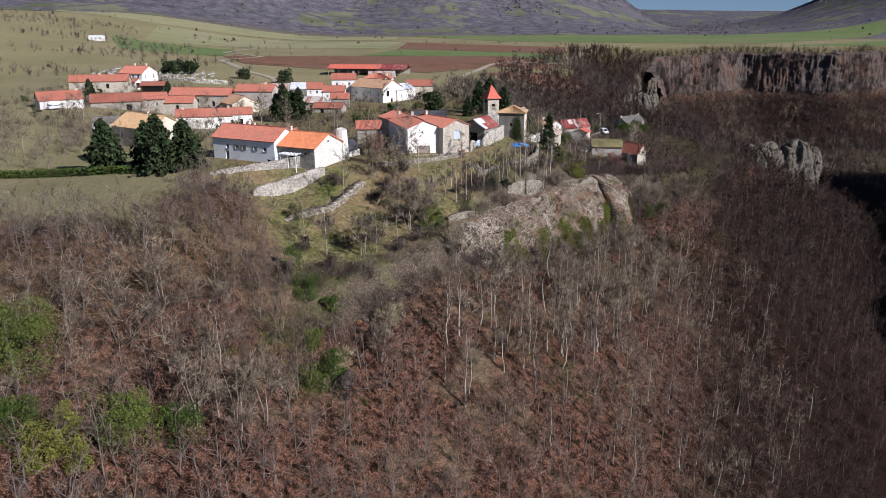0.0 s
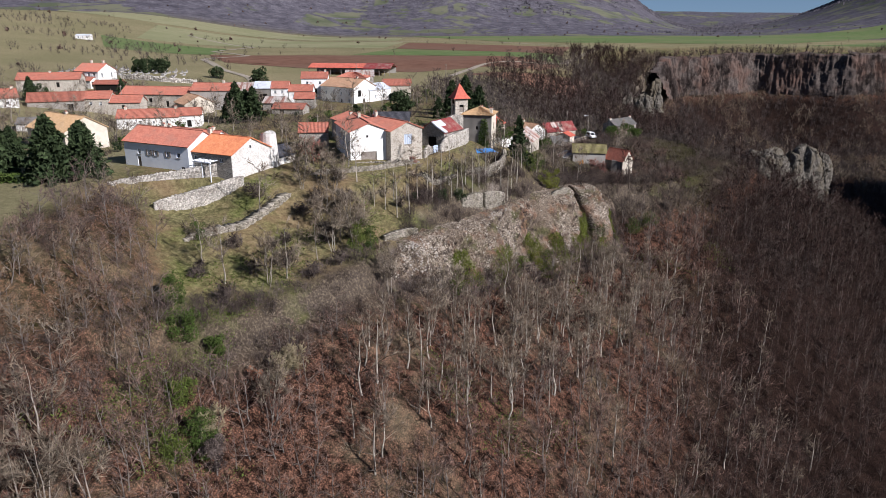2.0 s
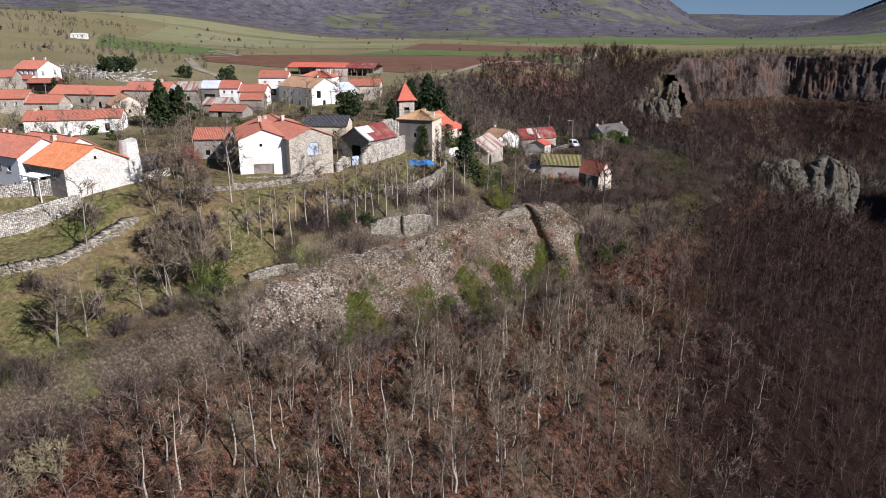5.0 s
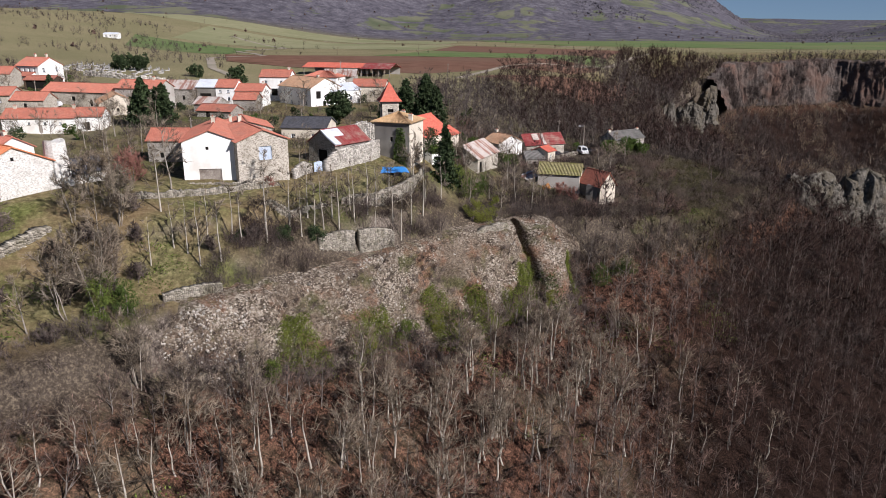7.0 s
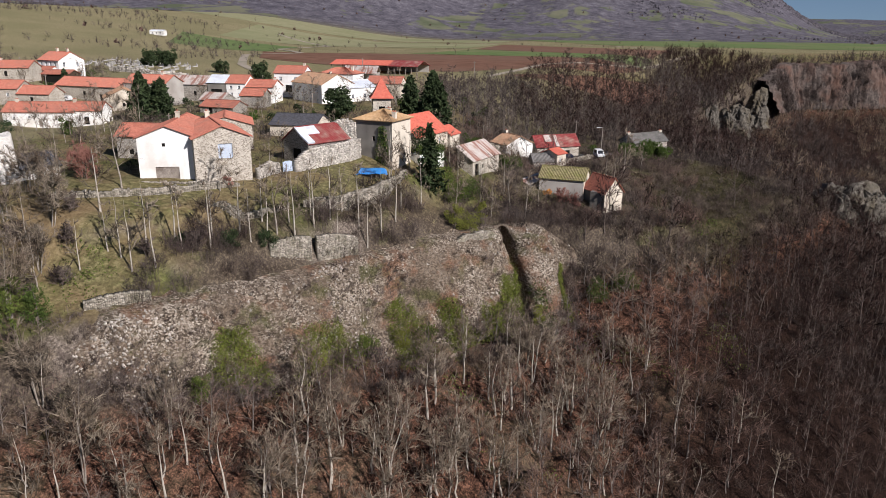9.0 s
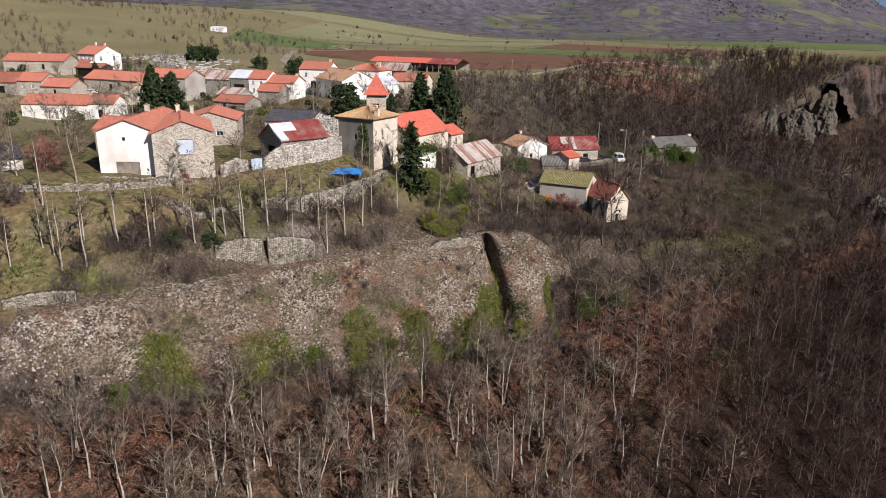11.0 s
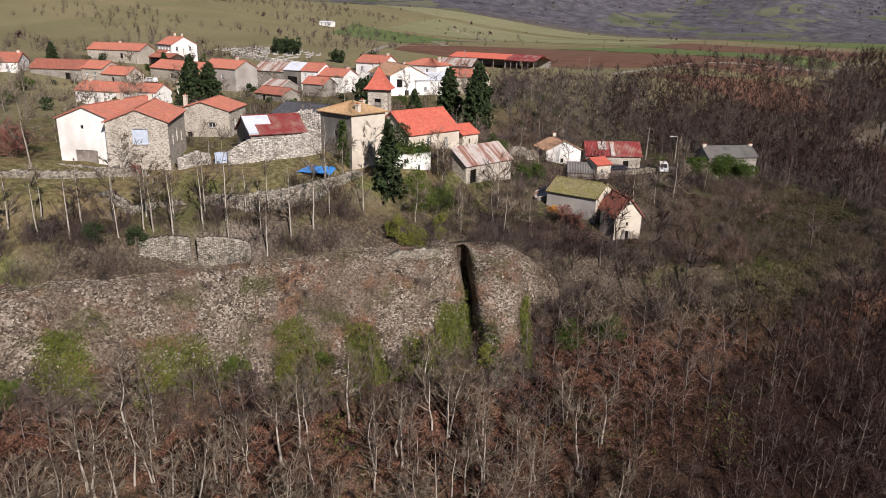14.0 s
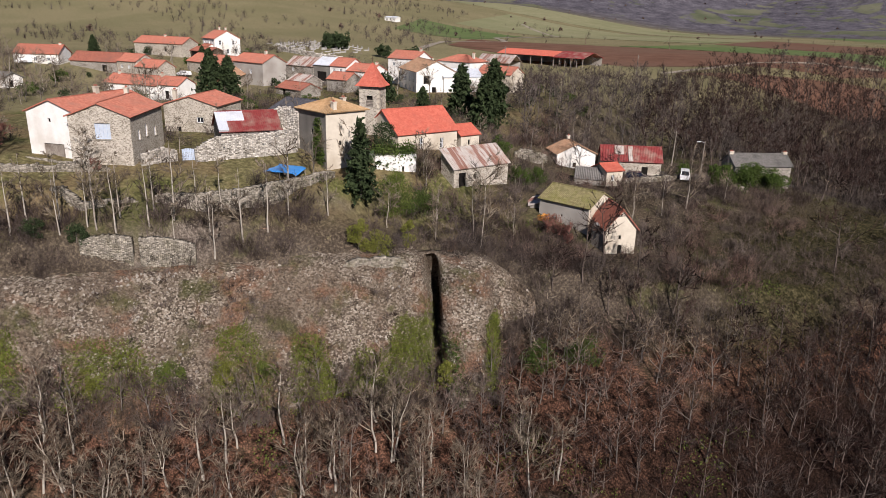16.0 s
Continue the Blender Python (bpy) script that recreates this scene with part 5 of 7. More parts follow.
def tubes(p0, p1, r0, r1, sides):
    """Many tapered limbs at once: arrays of ends and radii. A limb with no end radius is a pointed twig."""
    p0, p1 = np.asarray(p0, float), np.asarray(p1, float)
    r0, r1 = np.asarray(r0, float), np.asarray(r1, float)
    d = p1 - p0
    d = d / np.maximum(np.linalg.norm(d, axis=1, keepdims=True), 1e-6)
    ref = np.where(np.abs(d[:, 2:3]) < 0.9, np.array([[0, 0, 1.0]]), np.array([[1.0, 0, 0]]))
    a = np.cross(d, ref)
    a = a / np.linalg.norm(a, axis=1, keepdims=True)
    b = np.cross(d, a)
    n = len(p0)
    ring = []
    for k in range(sides):
        t = 2 * math.pi * k / sides
        ring.append(a * math.cos(t) + b * math.sin(t))
    ring = np.stack(ring, 1)
    lower = p0[:, None] + ring * r0[:, None, None]
    upper = p1[:, None] + ring * r1[:, None, None]
    v = np.concatenate([lower, upper], 1).reshape(-1, 3)
    base = (np.arange(n) * 2 * sides)[:, None]
    f = []
    for k in range(sides):
        q = (k + 1) % sides
        f.append(np.concatenate([base + k, base + q, base + sides + q], 1))
        f.append(np.concatenate([base + k, base + sides + q, base + sides + k], 1))
    return v, np.concatenate(f, 0)


def cones(p0, p1, r0):
    p0, p1, r0 = np.asarray(p0, float), np.asarray(p1, float), np.asarray(r0, float)
    d = p1 - p0
    d = d / np.maximum(np.linalg.norm(d, axis=1, keepdims=True), 1e-6)
    ref = np.where(np.abs(d[:, 2:3]) < 0.9, np.array([[0, 0, 1.0]]), np.array([[1.0, 0, 0]]))
    a = np.cross(d, ref)
    a = a / np.linalg.norm(a, axis=1, keepdims=True)
    b = np.cross(d, a)
    n = len(p0)
    pts = [p0 + (a * math.cos(t) + b * math.sin(t)) * r0[:, None] for t in (0, 2.094, 4.189)] + [p1]
    v = np.stack(pts, 1).reshape(-1, 3)
    base = (np.arange(n) * 4)[:, None]
    f = np.concatenate([base + np.array([[0, 1, 3]]), base + np.array([[1, 2, 3]]), base + np.array([[2, 0, 3]])], 0)
    return v, f


def merge(parts):
    vs, fs, n = [], [], 0
    for v, f in parts:
        vs.append(v)
        fs.append(f + n)
        n += len(v)
    return np.concatenate(vs), np.concatenate(fs)


def unit(v):
    return v / np.maximum(np.linalg.norm(v, axis=-1, keepdims=True), 1e-9)


def bare_tree(r, h, limbs=9, branches=5, twigs=6, spread=0.32, lean=0.06, stems=1, low=0.3, thick=0.013, fine=0.036):
    """Trunk and crown of a leafless tree, h metres high."""
    trunk, crown = [], []
    for st in range(stems):
        off = np.array([r.normal(0, 0.25), r.normal(0, 0.25), 0]) * (stems > 1)
        n = 5
        sway = np.cumsum(r.normal(0, lean * h / n, (n + 1, 3)), 0)
        sway[0] = 0
        sway[:, 2] = 0
        out = unit(off) * h * 0.16 * np.linspace(0, 1, n + 1)[:, None] ** 1.3 * (stems > 1)
        zz = np.linspace(-0.4, h * r.uniform(0.82, 1.0), n + 1)
        path = off + sway + out
        path[:, 2] = zz
        rad = h * thick * (1 - np.linspace(0, 0.93, n + 1)) * (0.75 if stems > 1 else 1)
        trunk.append(tubes(path[:-1], path[1:], rad[:-1], rad[1:], 6))
        f = r.uniform(low, 0.97, limbs)
        at = np.stack([np.interp(f * n, np.arange(n + 1), path[:, c]) for c in range(3)], 1)
        az = r.uniform(0, 2 * math.pi, limbs)
        up = r.uniform(0.5, 1.25, limbs)
        dirs = unit(np.stack([np.cos(az), np.sin(az), up], 1))
        ln = h * spread * (1.15 - 0.75 * f) * r.uniform(0.7, 1.2, limbs)
        lr = h * thick * 0.52 * (1.1 - f * 0.8)
        mid = at + dirs * ln[:, None] * 0.5 + r.normal(0, 0.06, (limbs, 3)) * ln[:, None]
        end = mid + unit(dirs + np.array([0, 0, 0.35]) + r.normal(0, 0.25, (limbs, 3))) * ln[:, None] * 0.55
        crown.append(tubes(at, mid, lr, lr * 0.65, 4))
        crown.append(tubes(mid, end, lr * 0.65, lr * 0.2, 3))
        # branches off limbs and the upper trunk
        k = limbs * branches
        q = r.uniform(0.2, 1.0, k)
        who = np.repeat(np.arange(limbs), branches)
        bs = np.where(q[:, None] < 0.5, at[who] + (mid - at)[who] * (q * 2)[:, None], mid[who] + (end - mid)[who] * (q * 2 - 1)[:, None])
        bd = unit(dirs[who] + r.normal(0, 0.65, (k, 3)) + np.array([0, 0, 0.3]))
        bl = ln[who] * r.uniform(0.3, 0.6, k)
        be = bs + bd * bl[:, None]
        crown.append(tubes(bs, be, np.maximum(lr[who] * 0.4, fine), np.maximum(lr[who] * 0.15, fine * 0.5), 3))
        m = k * twigs
        wt = np.repeat(np.arange(k), twigs)
        q = r.uniform(0.25, 1.0, m)
        ts = bs[wt] + (be - bs)[wt] * q[:, None]
        td = unit(bd[wt] + r.normal(0, 0.6, (m, 3)) + np.array([0, 0, 0.25]))
        te = ts + td * (bl[wt] * r.uniform(0.5, 1.05, m))[:, None]
        crown.append(cones(ts, te, np.full(m, fine * 0.85)))
    return merge(trunk), merge(crown)


def bush(r, h, stems=26, twigs=4, spread=0.75, fat=1.0):
    """A leafless thicket: arching stems with twigs."""
    az = r.uniform(0, 2 * math.pi, stems)
    out = r.uniform(0.1, spread, stems) * h
    p0 = np.stack([r.normal(0, 0.25 * h, stems), r.normal(0, 0.25 * h, stems), np.full(stems, -0.15)], 1)
    p1 = p0 + np.stack([np.cos(az) * out, np.sin(az) * out, r.uniform(0.5, 1.0, stems) * h], 1)
    wt = np.repeat(np.arange(stems), twigs)
    q = r.uniform(0.3, 1, len(wt))
    ts = p0[wt] + (p1 - p0)[wt] * q[:, None]
    td = unit(unit(p1 - p0)[wt] + r.normal(0, 0.6, (len(wt), 3)))
    te = ts + td * (h * r.uniform(0.2, 0.45, len(wt)))[:, None]
    return merge([cones(p0, p1, np.full(stems, fat * (0.013 * h + 0.006))), cones(ts, te, np.full(len(wt), fat * (0.009 * h + 0.005)))])


def leaves(r, pts, size, up=0.3, stretch=1.7):
    """A small folded leaf spray at each point."""
    n = len(pts)
    d = unit(r.normal(0, 1, (n, 3)))
    w = unit(np.cross(d, r.normal(0, 1, (n, 3))))
    nrm = np.cross(d, w)
    s = size * r.uniform(0.6, 1.4, (n, 1))
    a, b = pts - d * s * stretch * 0.5, pts + d * s * stretch * 0.5
    c1 = pts + w * s * 0.5 + nrm * s * 0.18
    c2 = pts - w * s * 0.5 + nrm * s * 0.18
    v = np.stack([a, c1, b, c2], 1).reshape(-1, 3)
    base = (np.arange(n) * 4)[:, None]
    return v, np.concatenate([base + np.array([[0, 1, 2]]), base + np.array([[0, 2, 3]])], 0)


def conifer(r, h, wide=0.26, tiers=16, per=9, tip=1.0, sprays=7, size=0.42):
    """Trunk and tiered, drooping crown of a conifer."""
    zz = np.linspace(-0.4, h, 6)
    path = np.zeros((6, 3))
    path[:, 2] = zz
    rad = h * 0.016 * (1 - np.linspace(0, 0.95, 6))
    trunk = tubes(path[:-1], path[1:], rad[:-1], rad[1:], 6)
    pts = []
    p0, p1 = [], []
    for k in range(tiers):
        f = 0.08 + 0.9 * k / tiers
        reach = h * wide * (1 - f) ** 0.75 * r.uniform(0.75, 1.15)
        for a in range(per):
            az = 2 * math.pi * (a + r.uniform(0, 1)) / per
            ln = reach * r.uniform(0.6, 1.15)
            s0 = np.array([0, 0, h * f])
            s1 = s0 + np.array([math.cos(az) * ln, math.sin(az) * ln, -0.12 * ln + r.normal(0, 0.05 * h / tiers)])
            p0.append(s0)
            p1.append(s1)
            q = r.uniform(0.25, 1.0, sprays)[:, None]
            pts.append(s0 + (s1 - s0) * q + r.normal(0, 1, (sprays, 3)) * np.array([0.12, 0.12, 0.06]) * (0.4 + ln * 0.35))
    top = np.stack([r.normal(0, 0.06, 14), r.normal(0, 0.06, 14), r.uniform(h * 0.93, h * 1.0, 14)], 1)
    pts.append(top)
    pts = np.concatenate(pts)
    crown = merge([leaves(r, pts, size, stretch=2.2), leaves(r, pts + r.normal(0, size * 0.4, pts.shape), size, stretch=2.2), cones(p0, p1, np.full(len(p0), h * 0.004))])
    return trunk, crown


def leafy(r, h, wide, n=1600, size=0.2, lumps=14, low=0.15):
    """Trunk and an uneven crown of leaf sprays on lumps."""
    zz = np.linspace(-0.3, h * 0.75, 5)
    path = np.stack([r.normal(0, 0.05, 5), r.normal(0, 0.05, 5), zz], 1)
    rad = h * 0.02 * (1 - np.linspace(0, 0.8, 5))
    trunk = tubes(path[:-1], path[1:], rad[:-1], rad[1:], 6)
    cz = r.uniform(low, 0.85, lumps)
    rr = np.sin(np.clip(cz * 0.9 + 0.12, 0, 1) * math.pi) ** 0.6 * wide * r.uniform(0.25, 0.75, lumps)
    az = r.uniform(0, 2 * math.pi, lumps)
    cen = np.stack([np.cos(az) * rr, np.sin(az) * rr, cz * h], 1)
    size_l = r.uniform(0.25, 0.5, lumps) * wide
    who = r.integers(0, lumps, n)
    pts = cen[who] + unit(r.normal(0, 1, (n, 3))) * (size_l[who] * r.uniform(0.6, 1.05, n))[:, None] * np.array([1, 1, 0.9])
    pts[:, 2] = np.maximum(pts[:, 2], 0.05)
    return trunk, leaves(r, pts, size)


def plant(name, trunk, crown, bark, foliage, x, y, turn=0.0, scale=1.0, label="", category="tree", group="", z=None, sink=0.1):
    e = root(name, x, y, (ground_z(x, y) if z is None else z) - sink, turn, label, category, group)
    e.scale = (scale, scale, scale)
    for nm, geo, mt in (("trunk", trunk, bark), ("crown", crown, foliage)):
        o = new(nm, mesh_np(nm, geo[0], geo[1], mt))
        o.parent = e
    return e


def instance(ob, x, y, turn, scale, z=None):
    o = copy_thing(ob, pose(x, y, (ground_z(x, y) if z is None else z) - 0.1, 0, 0, turn))
    o.scale = (scale, scale, scale)
    return o


def scatter(x0, x1, y0, y1, step, keep, seed):
    r = np.random.default_rng(seed)
    xs, ys = np.meshgrid(np.arange(x0, x1, step), np.arange(y0, y1, step), indexing="ij")
    xs = (xs + r.uniform(-0.48, 0.48, xs.shape) * step).ravel()
    ys = (ys + r.uniform(-0.48, 0.48, ys.shape) * step).ravel()
    ok = keep(xs, ys, rim_distance(xs, ys), r.random(xs.shape))
    return xs[ok], ys[ok]


def spread_out(name, templates, xs, ys, lo, hi, mat, seed, label, category, tilt=0.06, bark=None, floor=None):
    """Many plants that nobody could count, joined into one mesh."""
    r = np.random.default_rng(seed)
    zs = height(xs, ys)
    if floor is not None:
        zs = np.maximum(zs, floor)
    out, kinds = [], []
    for x, y, z in zip(xs, ys, zs):
        tpl = templates[r.integers(len(templates))]
        v, f = tpl[0], tpl[1]
        if bark:
            kinds.append(tpl[2])
        s, a = r.uniform(lo, hi), r.uniform(0, 2 * math.pi)
        c, n = math.cos(a) * s, math.sin(a) * s
        tx, ty = r.normal(0, tilt, 2)
        w = np.stack([v[:, 0] * c - v[:, 1] * n + v[:, 2] * s * tx + x, v[:, 0] * n + v[:, 1] * c + v[:, 2] * s * ty + y, v[:, 2] * s + z - 0.15], 1)
        out.append((w.astype(np.float32), f))
    v, f = merge(out)
    me = mesh_np(name, v, f, mat, False, bark, np.concatenate(kinds) if bark else None)
    return tagged(new(name, me), label, category, kind="stuff")


def slivers(p0, p1, wide, r):
    """Hair-thin twig ends."""
    d = unit(p1 - p0)
    w = unit(np.cross(d, r.normal(0, 1, d.shape))) * wide
    v = np.stack([p0 - w, p0 + w, p1], 1).reshape(-1, 3)
    return v, np.arange(len(v)).reshape(-1, 3)


def wood_tree(r, h, limbs=10, branches=4, twigs=6, spread=0.36, lean=0.07, low=0.25, thick=0.014, fine=0.03):
    """A leafless tree of a wood, many of which are joined: vertices, faces, which faces are bark."""
    n = 4
    path = np.cumsum(r.normal(0, lean * h / n, (n + 1, 3)), 0)
    path[0] = 0
    path[:, 2] = np.linspace(-0.4, h * r.uniform(0.85, 1.0), n + 1)
    rad = h * thick * (1 - np.linspace(0, 0.92, n + 1))
    trunk = tubes(path[:-1], path[1:], rad[:-1], rad[1:], 4)
    f = r.uniform(low, 0.97, limbs)
    at = np.stack([np.interp(f * n, np.arange(n + 1), path[:, c]) for c in range(3)], 1)
    az = r.uniform(0, 2 * math.pi, limbs)
    dirs = unit(np.stack([np.cos(az), np.sin(az), r.uniform(0.5, 1.3, limbs)], 1))
    ln = h * spread * (1.15 - 0.7 * f) * r.uniform(0.7, 1.2, limbs)
    lr = h * thick * 0.6 * (1.1 - f * 0.8)
    mid = at + dirs * ln[:, None] * 0.5 + r.normal(0, 0.07, (limbs, 3)) * ln[:, None]
    end = mid + unit(dirs + np.array([0, 0, 0.35]) + r.normal(0, 0.28, (limbs, 3))) * ln[:, None] * 0.55
    k = limbs * branches
    who = np.repeat(np.arange(limbs), branches)
    q = r.uniform(0.15, 1.0, k)[:, None]
    bs = np.where(q < 0.5, at[who] + (mid - at)[who] * q * 2, mid[who] + (end - mid)[who] * (q * 2 - 1))
    bd = unit(dirs[who] + r.normal(0, 0.65, (k, 3)) + np.array([0, 0, 0.3]))
    bl = ln[who] * r.uniform(0.35, 0.65, k)
    be = bs + bd * bl[:, None]
    m = k * twigs
    wt = np.repeat(np.arange(k), twigs)
    ts = bs[wt] + (be - bs)[wt] * r.uniform(0.2, 1.0, m)[:, None]
    te = ts + unit(bd[wt] + r.normal(0, 0.6, (m, 3)) + np.array([0, 0, 0.25])) * (bl[wt] * r.uniform(0.5, 1.05, m))[:, None]
    wood = merge([trunk, tubes(at, mid, lr, lr * 0.65, 3), cones(mid, end, lr * 0.62)])
    crown = merge([cones(bs, be, np.maximum(lr[who] * 0.45, fine)), slivers(ts, te, fine * 0.9, r)])
    return (*merge([wood, crown]), np.r_[np.ones(len(wood[1])), np.zeros(len(crown[1]))])


def wisps(r, h, stems, twigs, spread, wide, foot=0.12):
    """A leafless crown far off: thin upright stems and twig ends."""
    az, out = r.uniform(0, 2 * math.pi, stems), r.uniform(0.1, spread, stems) * h
    p0 = np.stack([r.normal(0, foot * h, stems), r.normal(0, foot * h, stems), np.full(stems, -0.15)], 1)
    p1 = p0 + np.stack([np.cos(az) * out, np.sin(az) * out, r.uniform(0.5, 1.0, stems) * h], 1)
    wt = np.repeat(np.arange(stems), twigs)
    ts = p0[wt] + (p1 - p0)[wt] * r.uniform(0.3, 1, len(wt))[:, None]
    te = ts + unit(unit(p1 - p0)[wt] + r.normal(0, 0.6, (len(wt), 3))) * (h * r.uniform(0.2, 0.45, len(wt)))[:, None]
    return merge([slivers(p0, p1, wide, r), slivers(ts, te, wide * 0.7, r)])


def near_wood(x, y, d):
    return (x > -4) & (x < 84) & (y > 96) & (y < 178) & (d > 9) & (d < 62)


# near forest: trees of their own
protos = []
for k in range(7):
    protos.append(bare_tree(np.random.default_rng(20 + k), 8.5, limbs=11 + k % 3, branches=4, twigs=4, spread=0.32 + 0.06 * (k % 3), lean=0.06 + 0.02 * (k % 4), thick=0.0155, fine=0.036))
bank = {}
xs, ys = scatter(-4, 84, 96, 178, 4.3, lambda x, y, d, u: near_wood(x, y, d) & (u < 0.9), 31)
for k, (x, y, d) in enumerate(zip(xs, ys, rim_distance(xs, ys))):
    a, s = (k * 73) % 360, (0.75 if d < 26 else 0.6) + 0.6 * ((k * 37) % 10) / 10
    pale = d < 26 or k % 3 == 0
    j = k % 7 + 7 * (not pale)
    if j not in bank:
        bank[j] = plant("bare_tree", *protos[j % 7], BARK_PALE if pale else BARK_D, TWIG if pale else TWIG_D, x, y, a, s, "slender leafless tree with pale grey trunk" if pale else "slender leafless tree with brown twigs", "tree", "gorge trees")
    else:
        instance(bank[j], x, y, a, s)

# stout old trees along the cliff foot
old = [bare_tree(np.random.default_rng(140 + k), 9.0, 12, 5, 5, 0.42, lean=0.09, stems=1 + k % 2, low=0.25, thick=0.02, fine=0.036) for k in range(5)]
aged = {}
xs, ys = scatter(2, 66, 118, 200, 5.2, lambda x, y, d, u: (d > 13) & (d < 27) & (u < 0.8), 141)
for k, (x, y) in enumerate(zip(xs, ys)):
    a, s, j = (k * 59) % 360, 0.75 + 0.07 * ((k * 7) % 6), k % 5
    if j not in aged:
        aged[j] = plant("crooked_tree", *old[j], BARK_PALE, TWIG, x, y, a, s, "crooked leafless tree with pale limbs below the cliff", "tree", "cliff foot trees")
    else:
        instance(aged[j], x, y, a, s)

# the rest of the forest on the slopes
low = [wood_tree(np.random.default_rng(60 + k), 7.0, 10, 4, 4, spread=0.42 + 0.05 * (k % 4), lean=0.06 + 0.02 * (k % 3), low=0.1 + 0.05 * (k % 3), thick=0.015, fine=0.034) for k in range(10)]
slight = [wood_tree(np.random.default_rng(120 + k), 5.2, 9, 3, 3, spread=0.44 + 0.05 * (k % 3), lean=0.06 + 0.02 * (k % 3), low=0.12 + 0.06 * (k % 3), thick=0.017, fine=0.032) for k in range(10)]
thin = [wood_tree(np.random.default_rng(80 + k), 8.0, limbs=8, branches=3, twigs=6, spread=0.42, thick=0.016, fine=0.05) for k in range(6)]
gorge = lambda x, y, d, u: (d > 5) & (x < 0.66 * y + 8) & (x < 60 + 0.9 * (y - 60)) & (u < 0.93 - 0.4 * near_wood(x, y, d) - 0.25 * ((x < 44 + 0.32 * (y - 150)) & (y > 112))) & (spur(x, y) > 0.9)
xs, ys = scatter(-40, 180, 46, 262, 2.6, gorge, 33)
# kind 2 lies past the gully and gets the shade-dark twig colour
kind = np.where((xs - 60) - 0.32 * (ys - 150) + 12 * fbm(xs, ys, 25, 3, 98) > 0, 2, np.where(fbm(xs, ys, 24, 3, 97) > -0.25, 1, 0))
spread_out("gorge_woods", slight, xs[kind == 2], ys[kind == 2], 0.7, 1.45, TWIG_R, 46, "dense leafless woods past the gully, shade in their colour", "woods", bark=BARK_R)
spread_out("gorge_woods", slight, xs[kind == 1], ys[kind == 1], 0.6, 1.4, TWIG_D, 34, "dense red-brown leafless woods down the gorge side", "woods", bark=BARK_D)
spread_out("gorge_woods", slight, xs[kind == 0], ys[kind == 0], 0.6, 1.4, TWIG, 45, "dense grey leafless woods down the gorge side", "woods", bark=BARK_D)
xs, ys = scatter(-130, -6, 44, 144, 2.7, lambda x, y, d, u: (d < 4) & (u < 0.85) & ~((x < -47) & (y > 106 - 0.1 * (x + 47))) & (x < np.interp(y, [48, 87, 99, 114, 130, 138, 143], [-6, -15, -21, -28, -37, -50, -58])) & (y < 143), 35)
grey = fbm(xs, ys, 18, 3, 99) > -0.1
spread_out("rim_woods", low, xs[grey], ys[grey], 0.45, 1.05, TWIG, 36, "grey leafless woods along the plateau edge", "woods", bark=BARK_D)
spread_out("rim_woods", low, xs[~grey], ys[~grey], 0.45, 0.95, TWIG_D, 32, "red-brown leafless woods along the plateau edge", "woods", bark=BARK_D)
xs, ys = scatter(-5, 170, 200, 520, 4.9, lambda x, y, d, u: (u < 0.85) & ~((d < -4) & (x < 74) & (y < 262)) & (d > -62) & ~((x > 94) & (x < 146) & (y > 252) & (y < 284)) & ~((x < 20) & (y < 300)) & ((spur(x, y) > 0.9) | (u < 0.08)), 37)
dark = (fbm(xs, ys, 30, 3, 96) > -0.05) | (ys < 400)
spread_out("slope_woods", thin, xs[dark], ys[dark], 0.7, 1.4, TWIG_R, 38, "dark leafless woods on the slopes past the hamlet", "woods", bark=BARK_R)
spread_out("slope_woods", thin, xs[~dark], ys[~dark], 0.7, 1.4, TWIG_S, 39, "grey leafless woods on the slopes past the hamlet", "woods", bark=BARK_D)
xs, ys = scatter(60, 420, 262, 660, 4.4, lambda x, y, d, u: (d > -20) & (u < 0.85) & (x > 0.14 * y) & ((spur(x, y) > 0.95) | (u < 0.1)), 39)
farw = [wisps(np.random.default_rng(95 + k), 5.0, 10, 5, 0.5, 0.085) for k in range(6)]
grey = fbm(xs, ys, 26, 3, 100) > 0.05
spread_out("far_gorge_woods", farw, xs[grey], ys[grey], 0.5, 1.6, TWIG, 40, "far grey leafless woods in the gorge", "woods")
spread_out("far_gorge_woods", farw, xs[~grey], ys[~grey], 0.5, 1.6, TWIG_S, 41, "far brown leafless woods in the gorge", "woods")

xs, ys = scatter(60, 190, 420, 610, 4.2, lambda x, y, d, u: (d > -75) & (d < 0) & (u < 0.85) & (d > -60 + 30 * fbm(x, y, 40, 3, 101)) & (x > 84 + 0.15 * (y - 480)), 56)
spread_out("plateau_woods", farw, xs, ys, 0.6, 1.5, TWIG_R, 57, "dark leafless woods on the plateau edge above the gorge", "woods")

xs, ys = scatter(20, 118, 268, 440, 3.5, lambda x, y, d, u: (d > -75 + 25 * fbm(x, y, 40, 3, 103)) & (d < 6) & (u < 0.85) & (y < 370) & (y > 250 + 1.3 * (74 - x)), 62)
spread_out("gorge_head_woods", farw, xs, ys, 0.35, 0.85, TWIG_S, 63, "brown thicket of saplings above the gorge", "woods")

